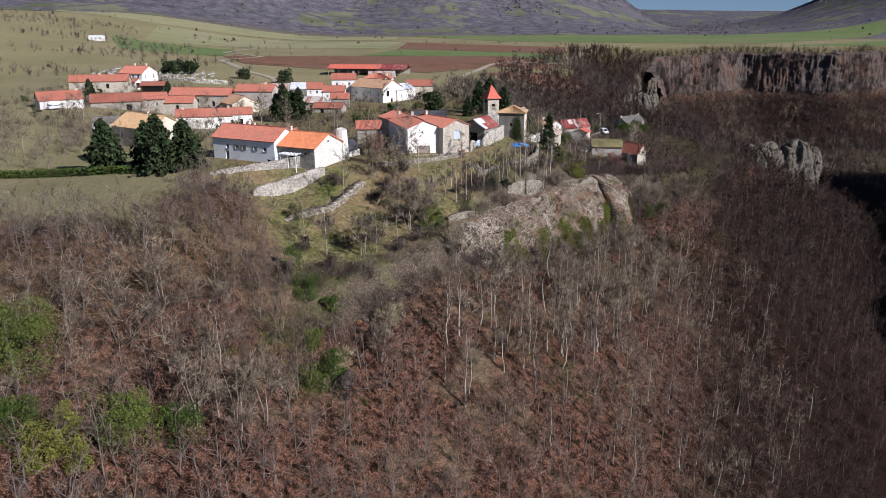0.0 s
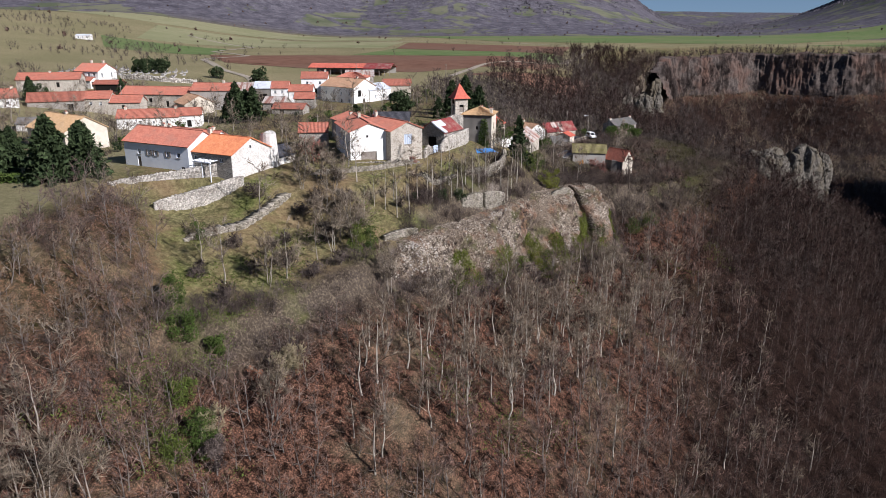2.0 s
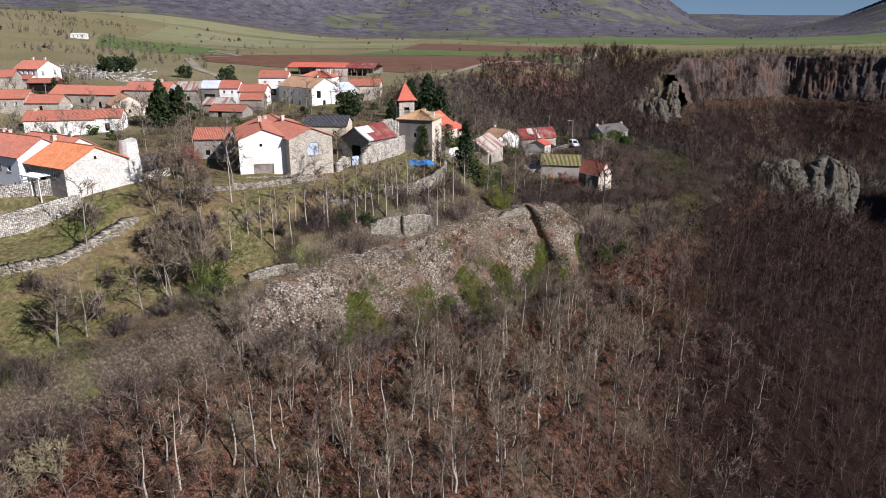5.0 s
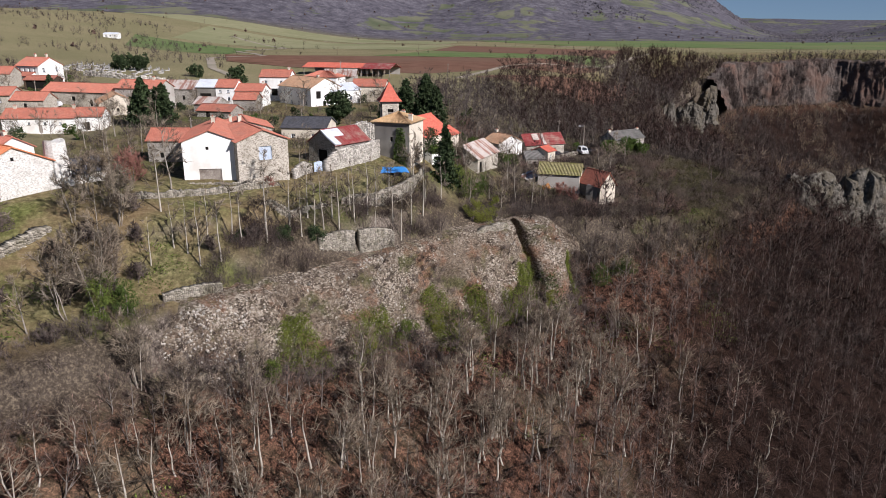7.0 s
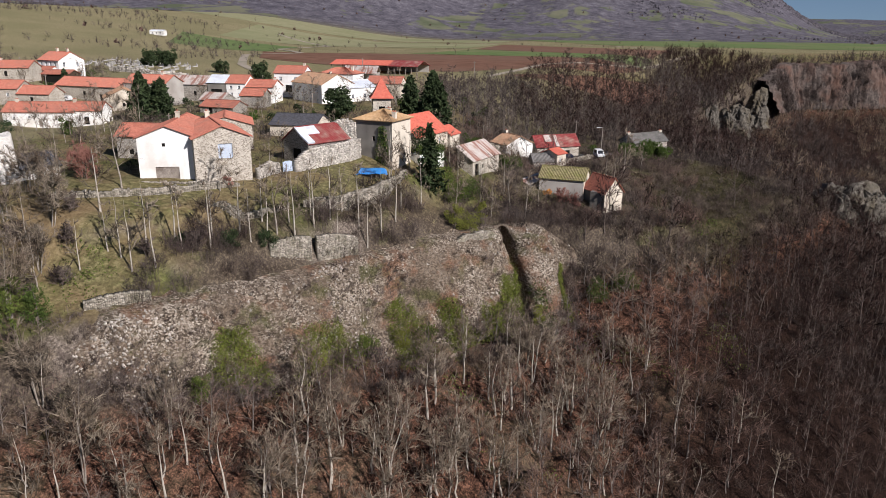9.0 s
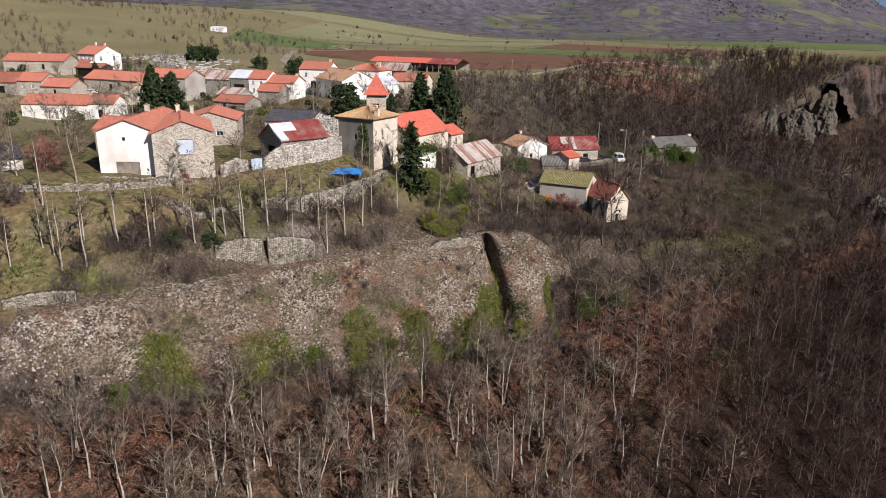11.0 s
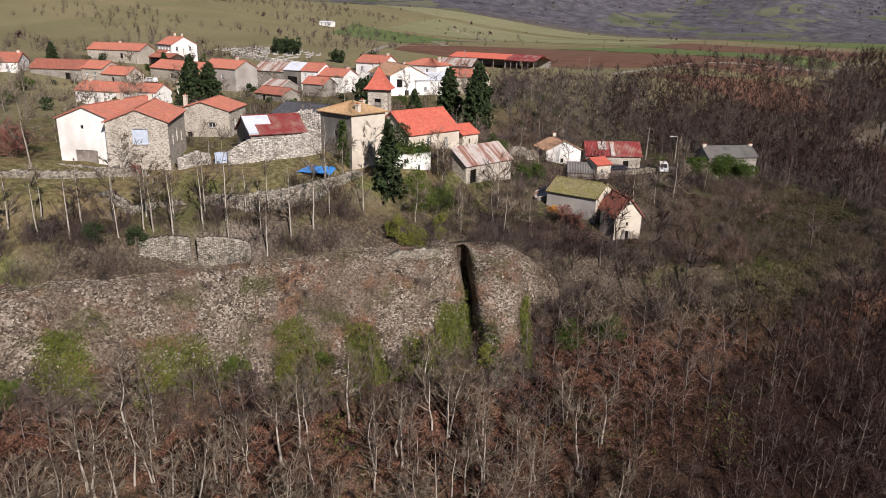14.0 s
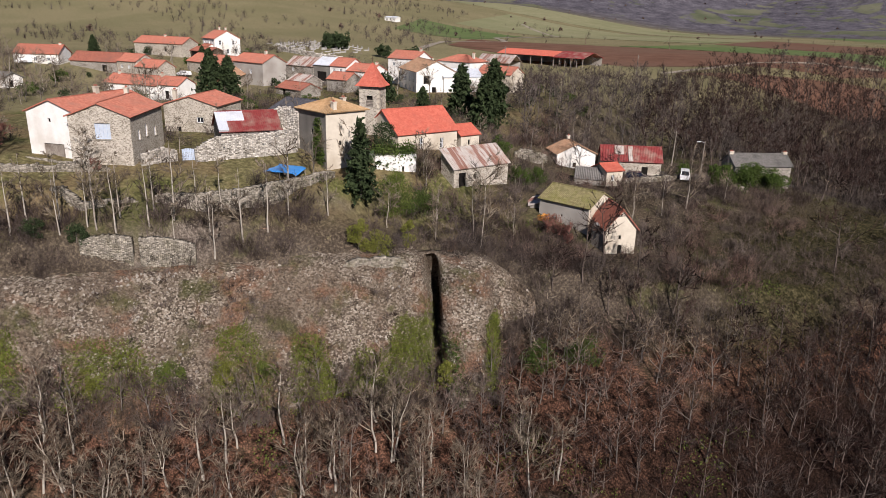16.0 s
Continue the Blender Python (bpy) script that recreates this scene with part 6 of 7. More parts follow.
q2, (ex, ey, et, ed), en, em = along(np.array([(146, 515, -4, 16), (178, 592, 0, 24), (262, 640, 3, 28), (330, 610, 3, 28), (420, 640, 4, 26)], float), 1.0)
r = np.random.default_rng(58)
ei, ew = r.integers(0, len(q2), 1300), r.uniform(0, 1.15, 1300)
eo = 1 + 7.5 * ew + 6 * fbm(q2[ei], 0 * ew, 34, 4, 70)
ok = fbm(q2[ei], ew * 25, 22, 3, 74) > -0.1
spread_out("cliff_wall_scrub", farw, (ex[ei] + en[ei] * eo)[ok], (ey[ei] + em[ei] * eo)[ok], 0.5, 1.2, TWIG_S, 59, "grey scrub on ledges of the basalt wall", "scrub", floor=(et[ei] - ed[ei] * ew - 0.5)[ok])

# thickets on the brow and the cliff foot
thick = [wisps(np.random.default_rng(100 + k), 1.6, 24, 5, 0.75, 0.022, 0.25) for k in range(6)]
xs, ys = scatter(-60, 100, 60, 250, 1.8, lambda x, y, d, u: (d > -9 + 5 * (y < 150)) & (d < 6) & (u < 0.95 * np.clip(fbm(x, y, 9, 3, 40) * 1.6 + 0.75 - 0.35 * (y < 150), 0, 1)), 41)
spread_out("brow_thicket", thick, xs, ys, 0.7, 1.6, BRAMBLE, 42, "tangled leafless thicket along the brow of the cliff", "thicket")
mound = [wisps(np.random.default_rng(110 + k), 2.4, 46, 6, 0.6, 0.024, 0.25) for k in range(5)]
xs, ys = scatter(-60, 120, 46, 215, 2.7, lambda x, y, d, u: (d > 3) & (x < 0.66 * y + 8) & (u < 0.75 * (fbm(x, y, 8, 3, 87) > -0.05)), 43)
spread_out("undergrowth", mound, xs, ys, 0.25, 0.7, BRAMBLE, 44, "low dark undergrowth beneath the gorge trees", "undergrowth")
xs, ys = scatter(-90, -6, 44, 143, 2.4, lambda x, y, d, u: (d < 4) & (u < 0.7 * (fbm(x, y, 9, 3, 102) > -0.15)) & ~((x < -47) & (y > 106 - 0.1 * (x + 47))) & (x < np.interp(y, [48, 87, 99, 114, 130, 138, 143], [-6, -15, -21, -28, -37, -50, -58])), 60)
spread_out("rim_undergrowth", mound, xs, ys, 0.35, 0.95, BRAMBLE, 61, "dark bramble undergrowth along the plateau edge", "undergrowth")
xs, ys = scatter(-34, 68, 106, 206, 1.9, lambda x, y, d, u: (d > -13 + 6 * (y < 150)) & (d < 1.5) & (u < 0.85 * (fbm(x, y, 8, 3, 48) > -0.22 + 0.25 * (d < -9) + 0.35 * (y < 150))), 47)
spread_out("brow_bushes", mound, xs, ys, 0.6, 1.25, TWIG_S, 48, "dark rounded leafless bushes on the cliff brow", "bushes")
CX, CY, CZ = cgrid
r = np.random.default_rng(49)
ci, cj = r.integers(4, CX.shape[0] - 3, 420), r.integers(34, 46, 420)
spread_out("cliff_foot_thicket", thick, CX[ci, cj], CY[ci, cj], 0.6, 1.5, BRAMBLE, 50, "brown leafless thicket along the cliff foot", "thicket", floor=CZ[ci, cj] - 0.2)
xs, ys = scatter(54, 112, 194, 268, 2.5, lambda x, y, d, u: (d > -30) & (u < 0.75) & (spur(x, y) > 0.8) & ((x > 64) | (y < 200)), 51)
spread_out("hamlet_thicket", thick, xs, ys, 0.9, 2.1, TWIG_S, 52, "dark leafless thicket on the slope below the hamlet", "thicket")


xs, ys = scatter(24, 78, 188, 262, 2.3, lambda x, y, d, u: (d < 1) & (u < 0.8 * (fbm(x, y, 9, 3, 82) > -0.22)) & ~((x > 46) & (x < 60) & (y > 238)) & ~((x < 30) & (y < 200)), 53)
ok = np.array([not any(-0.9 < (a - f[0]) * f[2] + (b2 - f[1]) * f[3] < f[4] + 0.9 and -1.6 < -(a - f[0]) * f[3] + (b2 - f[1]) * f[2] < f[5] + 0.9 for f in FOOT) for a, b2 in zip(xs, ys)])
xs, ys = xs[ok], ys[ok]
pale = fbm(xs, ys, 12, 3, 83) > 0
spread_out("hamlet_scrub", mound, xs[pale], ys[pale], 0.5, 1.35, TWIG_D, 54, "tangled purple-brown bushes between church and hamlet", "scrub")
spread_out("hamlet_scrub", mound, xs[~pale], ys[~pale], 0.5, 1.35, BRAMBLE, 55, "dark leafless bushes round the hamlet", "scrub")


# ---- single plants of the village and the brow ----
con = [conifer(np.random.default_rng(300 + k), 10.5, 0.46 + 0.05 * k, tiers=16, per=11, sprays=12, size=0.5) for k in range(3)]
fir = [conifer(np.random.default_rng(310 + k), 10.5, 0.42, tiers=17, per=10, sprays=11, size=0.42) for k in range(2)]
first = {}


def put(key, name, geo, bark, foliage, x, y, turn, scale, label, category="tree", group="", z=None, sink=0.1):
    if key in first:
        o = instance(first[key], x, y, turn, scale, z)
        return tagged(o, label)
    first[key] = plant(name, geo[0], geo[1], bark, foliage, x, y, turn, scale, label, category, group, z, sink)
    return first[key]


for k, (x, y, s) in enumerate([(-70.9, 146.8, 1.05), (-57.6, 141.5, 1.1), (-53.2, 144.2, 0.95), (-63.5, 150.0, 0.9), (-76, 160, 0.8)]):
    put(f"con{k % 3}", "cedar_tree", con[k % 3], BARK_D, NEEDLE, x, y, 50 * k, s, "dark spreading cedar with drooping branches", group="cedars")
for k, (x, y, s) in enumerate([(-50.5, 226.5, 1.1), (-46.0, 228.0, 0.95), (-48.6, 229.5, 0.85), (-53.4, 229.0, 0.8), (12, 240, 1.0), (16, 246, 1.1), (20, 236, 0.95), (8, 232, 0.6), (-66.0, 262, 0.7), (-100, 262, 0.6), (-116, 236, 0.7)]):
    put(f"fir{k % 2}", "fir_tree", fir[k % 2], BARK_D, NEEDLE, x, y, 70 * k, s, "dark green pointed fir among the houses", group="firs")
put("towercon", "cypress_tree", conifer(np.random.default_rng(320), 9.0, 0.34, tiers=15, per=7, sprays=11, size=0.3), BARK_D, NEEDLE, 28.4, 189.8, 0, 1.25, "tall ragged dark conifer beside the tower")
put("yew", "yew_tree", leafy(np.random.default_rng(330), 8.5, 4.2, 2400, 0.42, 20), BARK_D, NEEDLE, -3.4, 232.5, 0, 1.0, "broad dark evergreen tree behind the church")
for k, (x, y, s) in enumerate([(-73, 335, 1.0), (-121, 350, 0.9), (-128, 352, 0.9), (-135, 356, 0.85), (-30, 310, 0.7), (-95, 345, 0.7)]):
    put("ever", "evergreen_tree", leafy(np.random.default_rng(331), 8.5, 4.6, 1100, 0.6, 16) if "ever" not in first else None, BARK_D, NEEDLE, x, y, 60 * k, s, "round dark evergreen tree on the plain")

for k, (x, y, h) in enumerate([(-21.5, 126.5, 2.6), (-17.2, 121.0, 2.2), (-12.5, 124.0, 3.0), (-8.0, 121.5, 2.4), (-14.5, 130.5, 2.0), (-24.5, 117.5, 2.8), (-9.0, 136.5, 2.2), (-3.5, 140.5, 2.6), (3.2, 147.5, 2.2), (7.8, 150.6, 2.8), (-5.0, 126.0, 2.6), (-19.0, 112.5, 3.0), (-8.5, 149.5, 2.4), (-11.5, 143.0, 2.8), (-13.5, 139.5, 2.6), (-6.0, 145.0, 2.4), (-4.5, 136.5, 3.0), (-8.0, 133.5, 2.8)]):
    plant("thorn_bush", *bare_tree(np.random.default_rng(760 + k), h, 8, 6, 6, 0.5, stems=6, low=0.1, thick=0.014, fine=0.024), BARK_D, BRAMBLE, x, y, 50 * k, 1.0, "dense dark leafless thorn bush on the grass terrace", "bush", "thorn bushes")

# evergreen bushes and ivy between the houses
shrubs = [leafy(np.random.default_rng(340 + k), 2.6, 1.8, 420, 0.22, 9, 0.05) for k in range(4)]
xs, ys = scatter(-130, 34, 170, 300, 11, lambda x, y, d, u: (d < -18) & (u < 0.45), 345)
for k, (x, y) in enumerate(zip(xs, ys)):
    if not any(-1.5 < (x - f[0]) * f[2] + (y - f[1]) * f[3] < f[4] + 1.5 and -1.5 < -(x - f[0]) * f[3] + (y - f[1]) * f[2] < f[5] + 1.5 for f in FOOT):
        put(f"shrub{k % 4}", "garden_bush", shrubs[k % 4], BARK_D, LEAF if k % 2 else NEEDLE, float(x), float(y), 57 * k, 0.6 + 0.13 * (k % 6), "rounded evergreen bush in a village garden", "bush", "garden bushes")

# ivy and leafy shrubs
for k, (x, y, h, w, mt, label) in enumerate([
        (31.0, 193.2, 4.6, 3.6, IVY, "ivy mound below the ruined wall"), (33.0, 196.4, 4.2, 3.4, LEAF, "ivy mound below the ruined wall"), (29.5, 196.5, 4.4, 2.4, IVY, "ivy mound against the ruined wall"),
        (34.2, 182.6, 5.2, 1.7, MOSSLEAF, "yellow-green leafy shrub on the brow"), (36.2, 184.2, 3.4, 2.0, MOSSLEAF, "yellow-green leafy shrub on the brow"), (37.6, 188.8, 4.2, 1.1, MOSSLEAF, "yellow-green ivy-clad stump on the brow"),
        (37.4, 219.8, 4.0, 2.2, LEAF, "green shrub beside the tin barn"), (39.0, 222.6, 3.2, 2.2, LEAF, "green shrub beside the tin barn"), (30.0, 226.0, 3.0, 2.4, LEAF, "green garden shrub near the church"),
        (63.4, 247.8, 4.6, 3.4, LEAF, "ivy mass smothering the cottage front"), (67.4, 249.8, 4.8, 3.4, LEAF, "ivy mass smothering the cottage front"), (70.8, 252.8, 4.4, 3.2, LEAF, "ivy mass smothering the cottage front"),
        (55.5, 252.6, 2.8, 2.0, LEAF, "green bush beside the lane"), (-2.6, 132.0, 6.2, 2.2, IVY, "ivy-covered trunk on the terrace"), (-0.8, 133.4, 5.2, 1.8, LEAF, "ivy-covered trunk on the terrace"),
        (-46.5, 68.5, 8.0, 6.0, IVY, "large ivy-covered tree on the slope"), (-52.0, 71.5, 7.0, 5.5, IVY, "large ivy-covered tree on the slope"), (-34.2, 67.8, 6.5, 4.4, IVY, "rounded ivy-green bush on the slope"), (-30.0, 70.5, 5.0, 3.2, LEAF, "rounded ivy-green bush on the slope"),
        (-39.3, 64.4, 5.0, 1.7, MOSSLEAF, "yellow-green ivy-clad leaning trunk"), (-37.4, 61.8, 4.4, 1.7, MOSSLEAF, "yellow-green ivy-clad leaning trunk"), (-40.6, 60.6, 4.6, 2.8, MOSSLEAF, "yellow-green ivy bush on the slope"), (-43.6, 62.6, 4.6, 3.2, LEAF, "green ivy bush on the slope"),
        (-15.4, 90.4, 7.0, 2.4, LEAF, "ivy-clad tree in the ravine"), (-13.6, 89.4, 6.2, 2.0, BRAMBLE, "twiggy ivy-clad tree in the ravine"), (-18.0, 88.6, 4.4, 2.6, IVY, "green ivy bush in the ravine"), (-19.4, 96.0, 3.4, 2.4, IVY, "green ivy bush in the ravine"),
        (-21.5, 103.5, 4.0, 2.6, LEAF, "ivy-clad shrub in the ravine"), (-24.5, 108.5, 4.6, 2.4, LEAF, "ivy-clad shrub in the ravine"), (-17.8, 104.5, 3.0, 1.8, LEAF, "ivy-clad shrub in the ravine"),
        (5.5, 150.6, 1.6, 1.5, NEEDLE, "low dark evergreen bush on the terrace"), (11.0, 153.5, 2.2, 1.5, NEEDLE, "low dark evergreen bush on the terrace"), (14.2, 156.6, 2.2, 1.6, NEEDLE, "low dark evergreen bush on the terrace"),
        (-22.0, 141.5, 2.4, 2.6, BRAMBLE, "grey-green thorn bush beside the barn"), (-27.5, 127.5, 3.0, 1.8, LEAF, "green bush at the wall end"),
        (40.0, 176.5, 3.0, 2.0, IVY, "ivy clump at the cliff foot"), (33.5, 167.0, 3.4, 1.8, IVY, "ivy clump at the cliff foot"), (30.8, 163.0, 3.8, 1.6, MOSSLEAF, "yellow-green ivy at the cliff foot"), (27.2, 158.4, 3.6, 2.0, IVY, "ivy clump at the cliff foot"), (22.5, 151.5, 3.6, 1.6, MOSSLEAF, "yellow-green ivy at the cliff foot"), (13.5, 139.5, 3.4, 2.0, IVY, "ivy clump at the cliff foot"), (48.6, 183.0, 4.4, 1.4, MOSSLEAF, "yellow-green ivy at the pillar foot"),
        (58.0, 190.0, 3.6, 2.6, LEAF, "dark green shrub below the annex"), (62.5, 193.0, 3.4, 2.6, LEAF, "dark green shrub below the annex")]):
    plant("leafy_shrub", *leafy(np.random.default_rng(400 + k), h, w, 6500 if "mass" in label else int(1100 + 560 * w * h / 3), 0.17 if "mass" in label else 0.105 if y > 110 else 0.12, 16, 0.08), BARK_D, mt, x, y, 33 * k, 1.0, label, "shrub")
for k, (x, y, h, label) in enumerate([(50.2, 207.6, 3.4, "reddish leafless shrub against the cliff house"), (52.4, 206.6, 2.8, "reddish leafless shrub against the cliff house"), (-14.5, 160.5, 4.6, "reddish leafless tree beside the farmhouse"), (-17.5, 163.5, 4.4, "reddish leafless tree beside the farmhouse"), (4.6, 165.6, 1.6, "red-stemmed shrub by the stone wing")]):
    tr, cr = bare_tree(np.random.default_rng(500 + k), h, 10, 6, 7, 0.5, stems=3, low=0.12, thick=0.012)
    plant("red_shrub", tr, cr, BARK_D, REDTWIG, x, y, 0, 1.0, label, "shrub")
plant("withered_bush", *leafy(np.random.default_rng(520), 2.6, 1.4, 320, 0.2, 8), BARK_D, DRYLEAF, -12.8, 103.4, 0, 1.0, "small bush with withered pink-brown leaves", "shrub")
plant("withered_bush", *leafy(np.random.default_rng(521), 1.6, 1.4, 260, 0.16, 8), BARK_D, plain("orange_leaves", (0.5, 0.2, 0.04), (0.62, 0.3, 0.08), 2.0, bump=0.0), 47.2, 209.8, 0, 1.0, "orange-leaved bush below the mossy house", "shrub")

# terrace and village trees
slim = [bare_tree(np.random.default_rng(530 + k), 7.0, 8, 4, 5, 0.24, lean=0.035, low=0.3, thick=0.0135) for k in range(4)]
broad = [bare_tree(np.random.default_rng(540 + k), 8.0, 12, 5, 5, 0.42, lean=0.06, low=0.18, thick=0.015) for k in range(4)]
spots = [(-1.5, 146.4), (1.8, 149.2), (6.3, 149.8), (9.0, 151.8), (10.4, 156.8), (12.6, 155.6), (13.6, 158.4), (15.3, 161.6), (18.2, 163.4), (19.6, 165.8), (21.2, 164.6), (23.0, 168.2), (24.4, 167.6), (25.4, 171.2), (26.8, 174.0), (26.6, 177.8), (28.6, 183.0), (2.8, 144.6), (5.0, 146.0), (-5.2, 150.6), (-3, 143), (0.5, 146), (4, 152), (7.8, 154.4), (16.8, 160), (20.4, 168.5), (22, 171), (17.2, 164.8), (12.0, 160.2), (24.0, 180.4)]
for k, (x, y) in enumerate(spots):
    put(f"slim{k % 4}", "young_tree", slim[k % 4], BARK_PALE, TWIG, x, y, 47 * k, 1.05 + 0.1 * (k % 5), "slim young leafless tree on the grass terrace", group="terrace trees")
spots = [(-16, 123.5), (-8.5, 127), (-25, 121.5), (-12, 120.5), (-20.5, 117.5), (-6.0, 134.5), (-5.5, 139.0), (-9.5, 143.0), (14.8, 158.8), (-20, 136), (-31, 72), (-27.5, 76), (-24, 73), (-34, 79), (-29, 83), (-60, 205), (-66, 210), (-55, 215), (-45, 205), (-30, 196), (-24, 176), (-28, 186), (-90, 210), (-84, 204), (-104, 206), (-20, 300), (0, 262), (6, 268), (-12, 262), (-2, 276), (36, 198), (38.5, 194), (41, 200), (44, 197), (39, 206), (46, 203), (33, 190), (60, 226), (58, 218), (62, 232), (66, 240), (29, 204), (31, 202), (-16, 157), (-8, 159), (4.2, 163.5), (22.5, 186.5), (24.2, 192.6), (-22, 262), (-60, 236), (-68, 240)]
for k, p in enumerate(spots):
    put(f"broad{k % 4}", "leafless_tree", broad[k % 4], BARK, TWIG, p[0], p[1], 61 * k, 0.75 + 0.11 * (k % 5), "spreading leafless tree with grey bark", group="village trees")

xs, ys = scatter(4, 66, 226, 330, 4.0, lambda x, y, d, u: (u < 0.8) & (y > 234 + 0.1 * x) & ~((x > 46) & (x < 66) & (y > 238) & (y < 266)) & (y > 250 - 1.2 * (x - 18)), 553)
ok = np.array([not any(-1.5 < (a - f[0]) * f[2] + (b2 - f[1]) * f[3] < f[4] + 1.5 and -1.5 < -(a - f[0]) * f[3] + (b2 - f[1]) * f[2] < f[5] + 1.5 for f in FOOT) for a, b2 in zip(xs, ys)])
spread_out("churchyard_woods", thin, xs[ok], ys[ok], 0.6, 1.15, TWIG_S, 554, "grey leafless woods behind the church", "woods", bark=BARK_D)

# more leafless trees in the gardens, clear of the houses
def indoors(x, y, margin=1.2):
    for fx, fy, c, n, fl, fw in FOOT:
        a, b = (x - fx) * c + (y - fy) * n, -(x - fx) * n + (y - fy) * c
        if -margin < a < fl + margin and -margin < b < fw + margin:
            return True
    return False


xs, ys = scatter(-135, 40, 168, 318, 9.0, lambda x, y, d, u: (d < -16) & (u < 0.42), 551)
for k, (x, y) in enumerate(zip(xs, ys)):
    if not indoors(x, y) and not (6 < x < 22 and y < 190):
        put(f"broad{k % 4}", "leafless_tree", None, BARK, TWIG, float(x), float(y), 61 * k, 0.45 + 0.09 * (k % 5), "small leafless garden tree between the houses", group="village trees")

xs, ys = scatter(-135, -58, 146, 215, 4.2, lambda x, y, d, u: (u < 0.7 * (fbm(x, y, 20, 3, 81) > -0.15)) & (y > 150 + 0.12 * (-x - 60)), 555)
ok = np.array([not indoors(a, b2, 1.0) for a, b2 in zip(xs, ys)])
spread_out("garden_woods", slight, xs[ok], ys[ok], 0.6, 1.3, TWIG, 556, "leafless orchard and garden trees west of the village", "woods", bark=BARK_D)

# hedge at the meadow, scrub round the village
hedge = root("hedge", -60, 141.5, 0, 0, "clipped green hedge along the meadow", "hedge")
r = np.random.default_rng(560)
hx = r.uniform(0, 1, 5200)
px = np.stack([-60.5 - 42 * hx + r.normal(0, 0.5, 5200), 141.2 + 10 * hx + r.normal(0, 0.5, 5200)], 1)
pz = height(px[:, 0], px[:, 1]) + r.uniform(0, 1.6, 5200)
geo = leaves(r, np.stack([px[:, 0] + 60, px[:, 1] - 141.5, pz], 1), 0.26)
o = new("foliage", mesh_np("foliage", *geo, LEAF))
o.parent = hedge
xs, ys = scatter(-150, 60, 146, 330, 4.0, lambda x, y, d, u: (d < -12) & (y > 165 - 0.3 * x * (x > 0)) & (u < 0.62 * (fbm(x, y, 22, 3, 80) > -0.1)), 571)
ok = np.array([not indoors(a, b, 0.6) for a, b in zip(xs, ys)])
xs, ys = xs[ok], ys[ok]
spread_out("garden_scrub", thick, xs, ys, 0.7, 2.0, TWIG_S, 572, "leafless garden scrub between the houses", "scrub")
xs, ys = scatter(20, 130, 200, 330, 3.5, lambda x, y, d, u: (d < 3) & (u < 0.55 - 0.2 * (spur(x, y) < 0.9)) & ((y > 262) | (x > 70)), 573)
spread_out("slope_scrub", thick, xs, ys, 0.6, 1.6, BRAMBLE, 574, "brown scrub over the slope beyond the hamlet", "scrub")
clump = [leafy(np.random.default_rng(580 + k), 3.6, 2.4, 60, 0.8, 7)[1] for k in range(4)] + [merge(bare_tree(np.random.default_rng(590 + k), 7, 5, 3, 3, 0.4, thick=0.02)) for k in range(4)]
xs, ys = scatter(-900, 700, 330, 1500, 40, lambda x, y, d, u: (d < -20) & (u < 0.5 * ((np.abs(np.mod(y + 0.2 * x + 40 * fbm(x, y, 200, 2, 90), 240)) < 26) | ((x < -180) & (u < 0.3)) | (y > 1150))), 581)
spread_out("far_hedges", clump, xs, ys, 0.5, 1.1, TWIG_D, 582, "far hedgerows and copses on the plain", "hedgerow")


xs, ys = scatter(-520, -95, 285, 760, 8.5, lambda x, y, d, u: (u < 0.8) & (((fbm(x, y, 70, 4, 93) > 0.16 - 0.2 * (x < -190)) & (x < -110)) | (np.abs(np.mod(0.9 * y - 0.35 * x + 30 * fbm(x, y, 120, 2, 94), 120)) < 7)), 583)
ok = np.array([not indoors(a, b, 2.0) for a, b in zip(xs, ys)])
spread_out("hillside_scrub", farw, xs[ok], ys[ok], 0.35, 1.0, TWIG_S, 584, "leafless hedges and scrub on the hillside pasture", "scrub")
xs, ys = scatter(-60, 130, 440, 1100, 16, lambda x, y, d, u: (d < -30) & (u < 0.7) & (np.abs(np.mod(y + 0.15 * x + 25 * fbm(x, y, 160, 2, 95), 190)) < 9), 586)
spread_out("plain_hedges", farw, xs, ys, 0.4, 0.9, TWIG_S, 587, "low leafless hedges between the fields", "hedge")

# woods over the mountain slopes
r = np.random.default_rng(585)
fx, fy = r.uniform(-2300, 2300, 170000), r.uniform(900, 3300, 170000)
fd = np.hypot(fx, fy)
ok = (fd > 1450) & (np.abs(fx) < 0.9 * fy) & (fbm(fx, fy, 170, 5, 92) + 0.35 * smooth((fd - 1600) / 600) > 0.16) & (r.random(170000) < 0.62)
fx, fy = fx[ok], fy[ok]
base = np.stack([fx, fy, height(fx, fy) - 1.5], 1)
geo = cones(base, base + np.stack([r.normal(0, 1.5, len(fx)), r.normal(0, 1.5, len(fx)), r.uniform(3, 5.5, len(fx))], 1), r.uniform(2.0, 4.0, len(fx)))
# bluish grey again, with the mountain's haze in the tree colour
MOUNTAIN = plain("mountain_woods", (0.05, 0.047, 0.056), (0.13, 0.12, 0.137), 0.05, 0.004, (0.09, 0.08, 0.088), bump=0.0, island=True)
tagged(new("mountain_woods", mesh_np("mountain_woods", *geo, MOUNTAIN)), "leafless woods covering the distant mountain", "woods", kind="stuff")

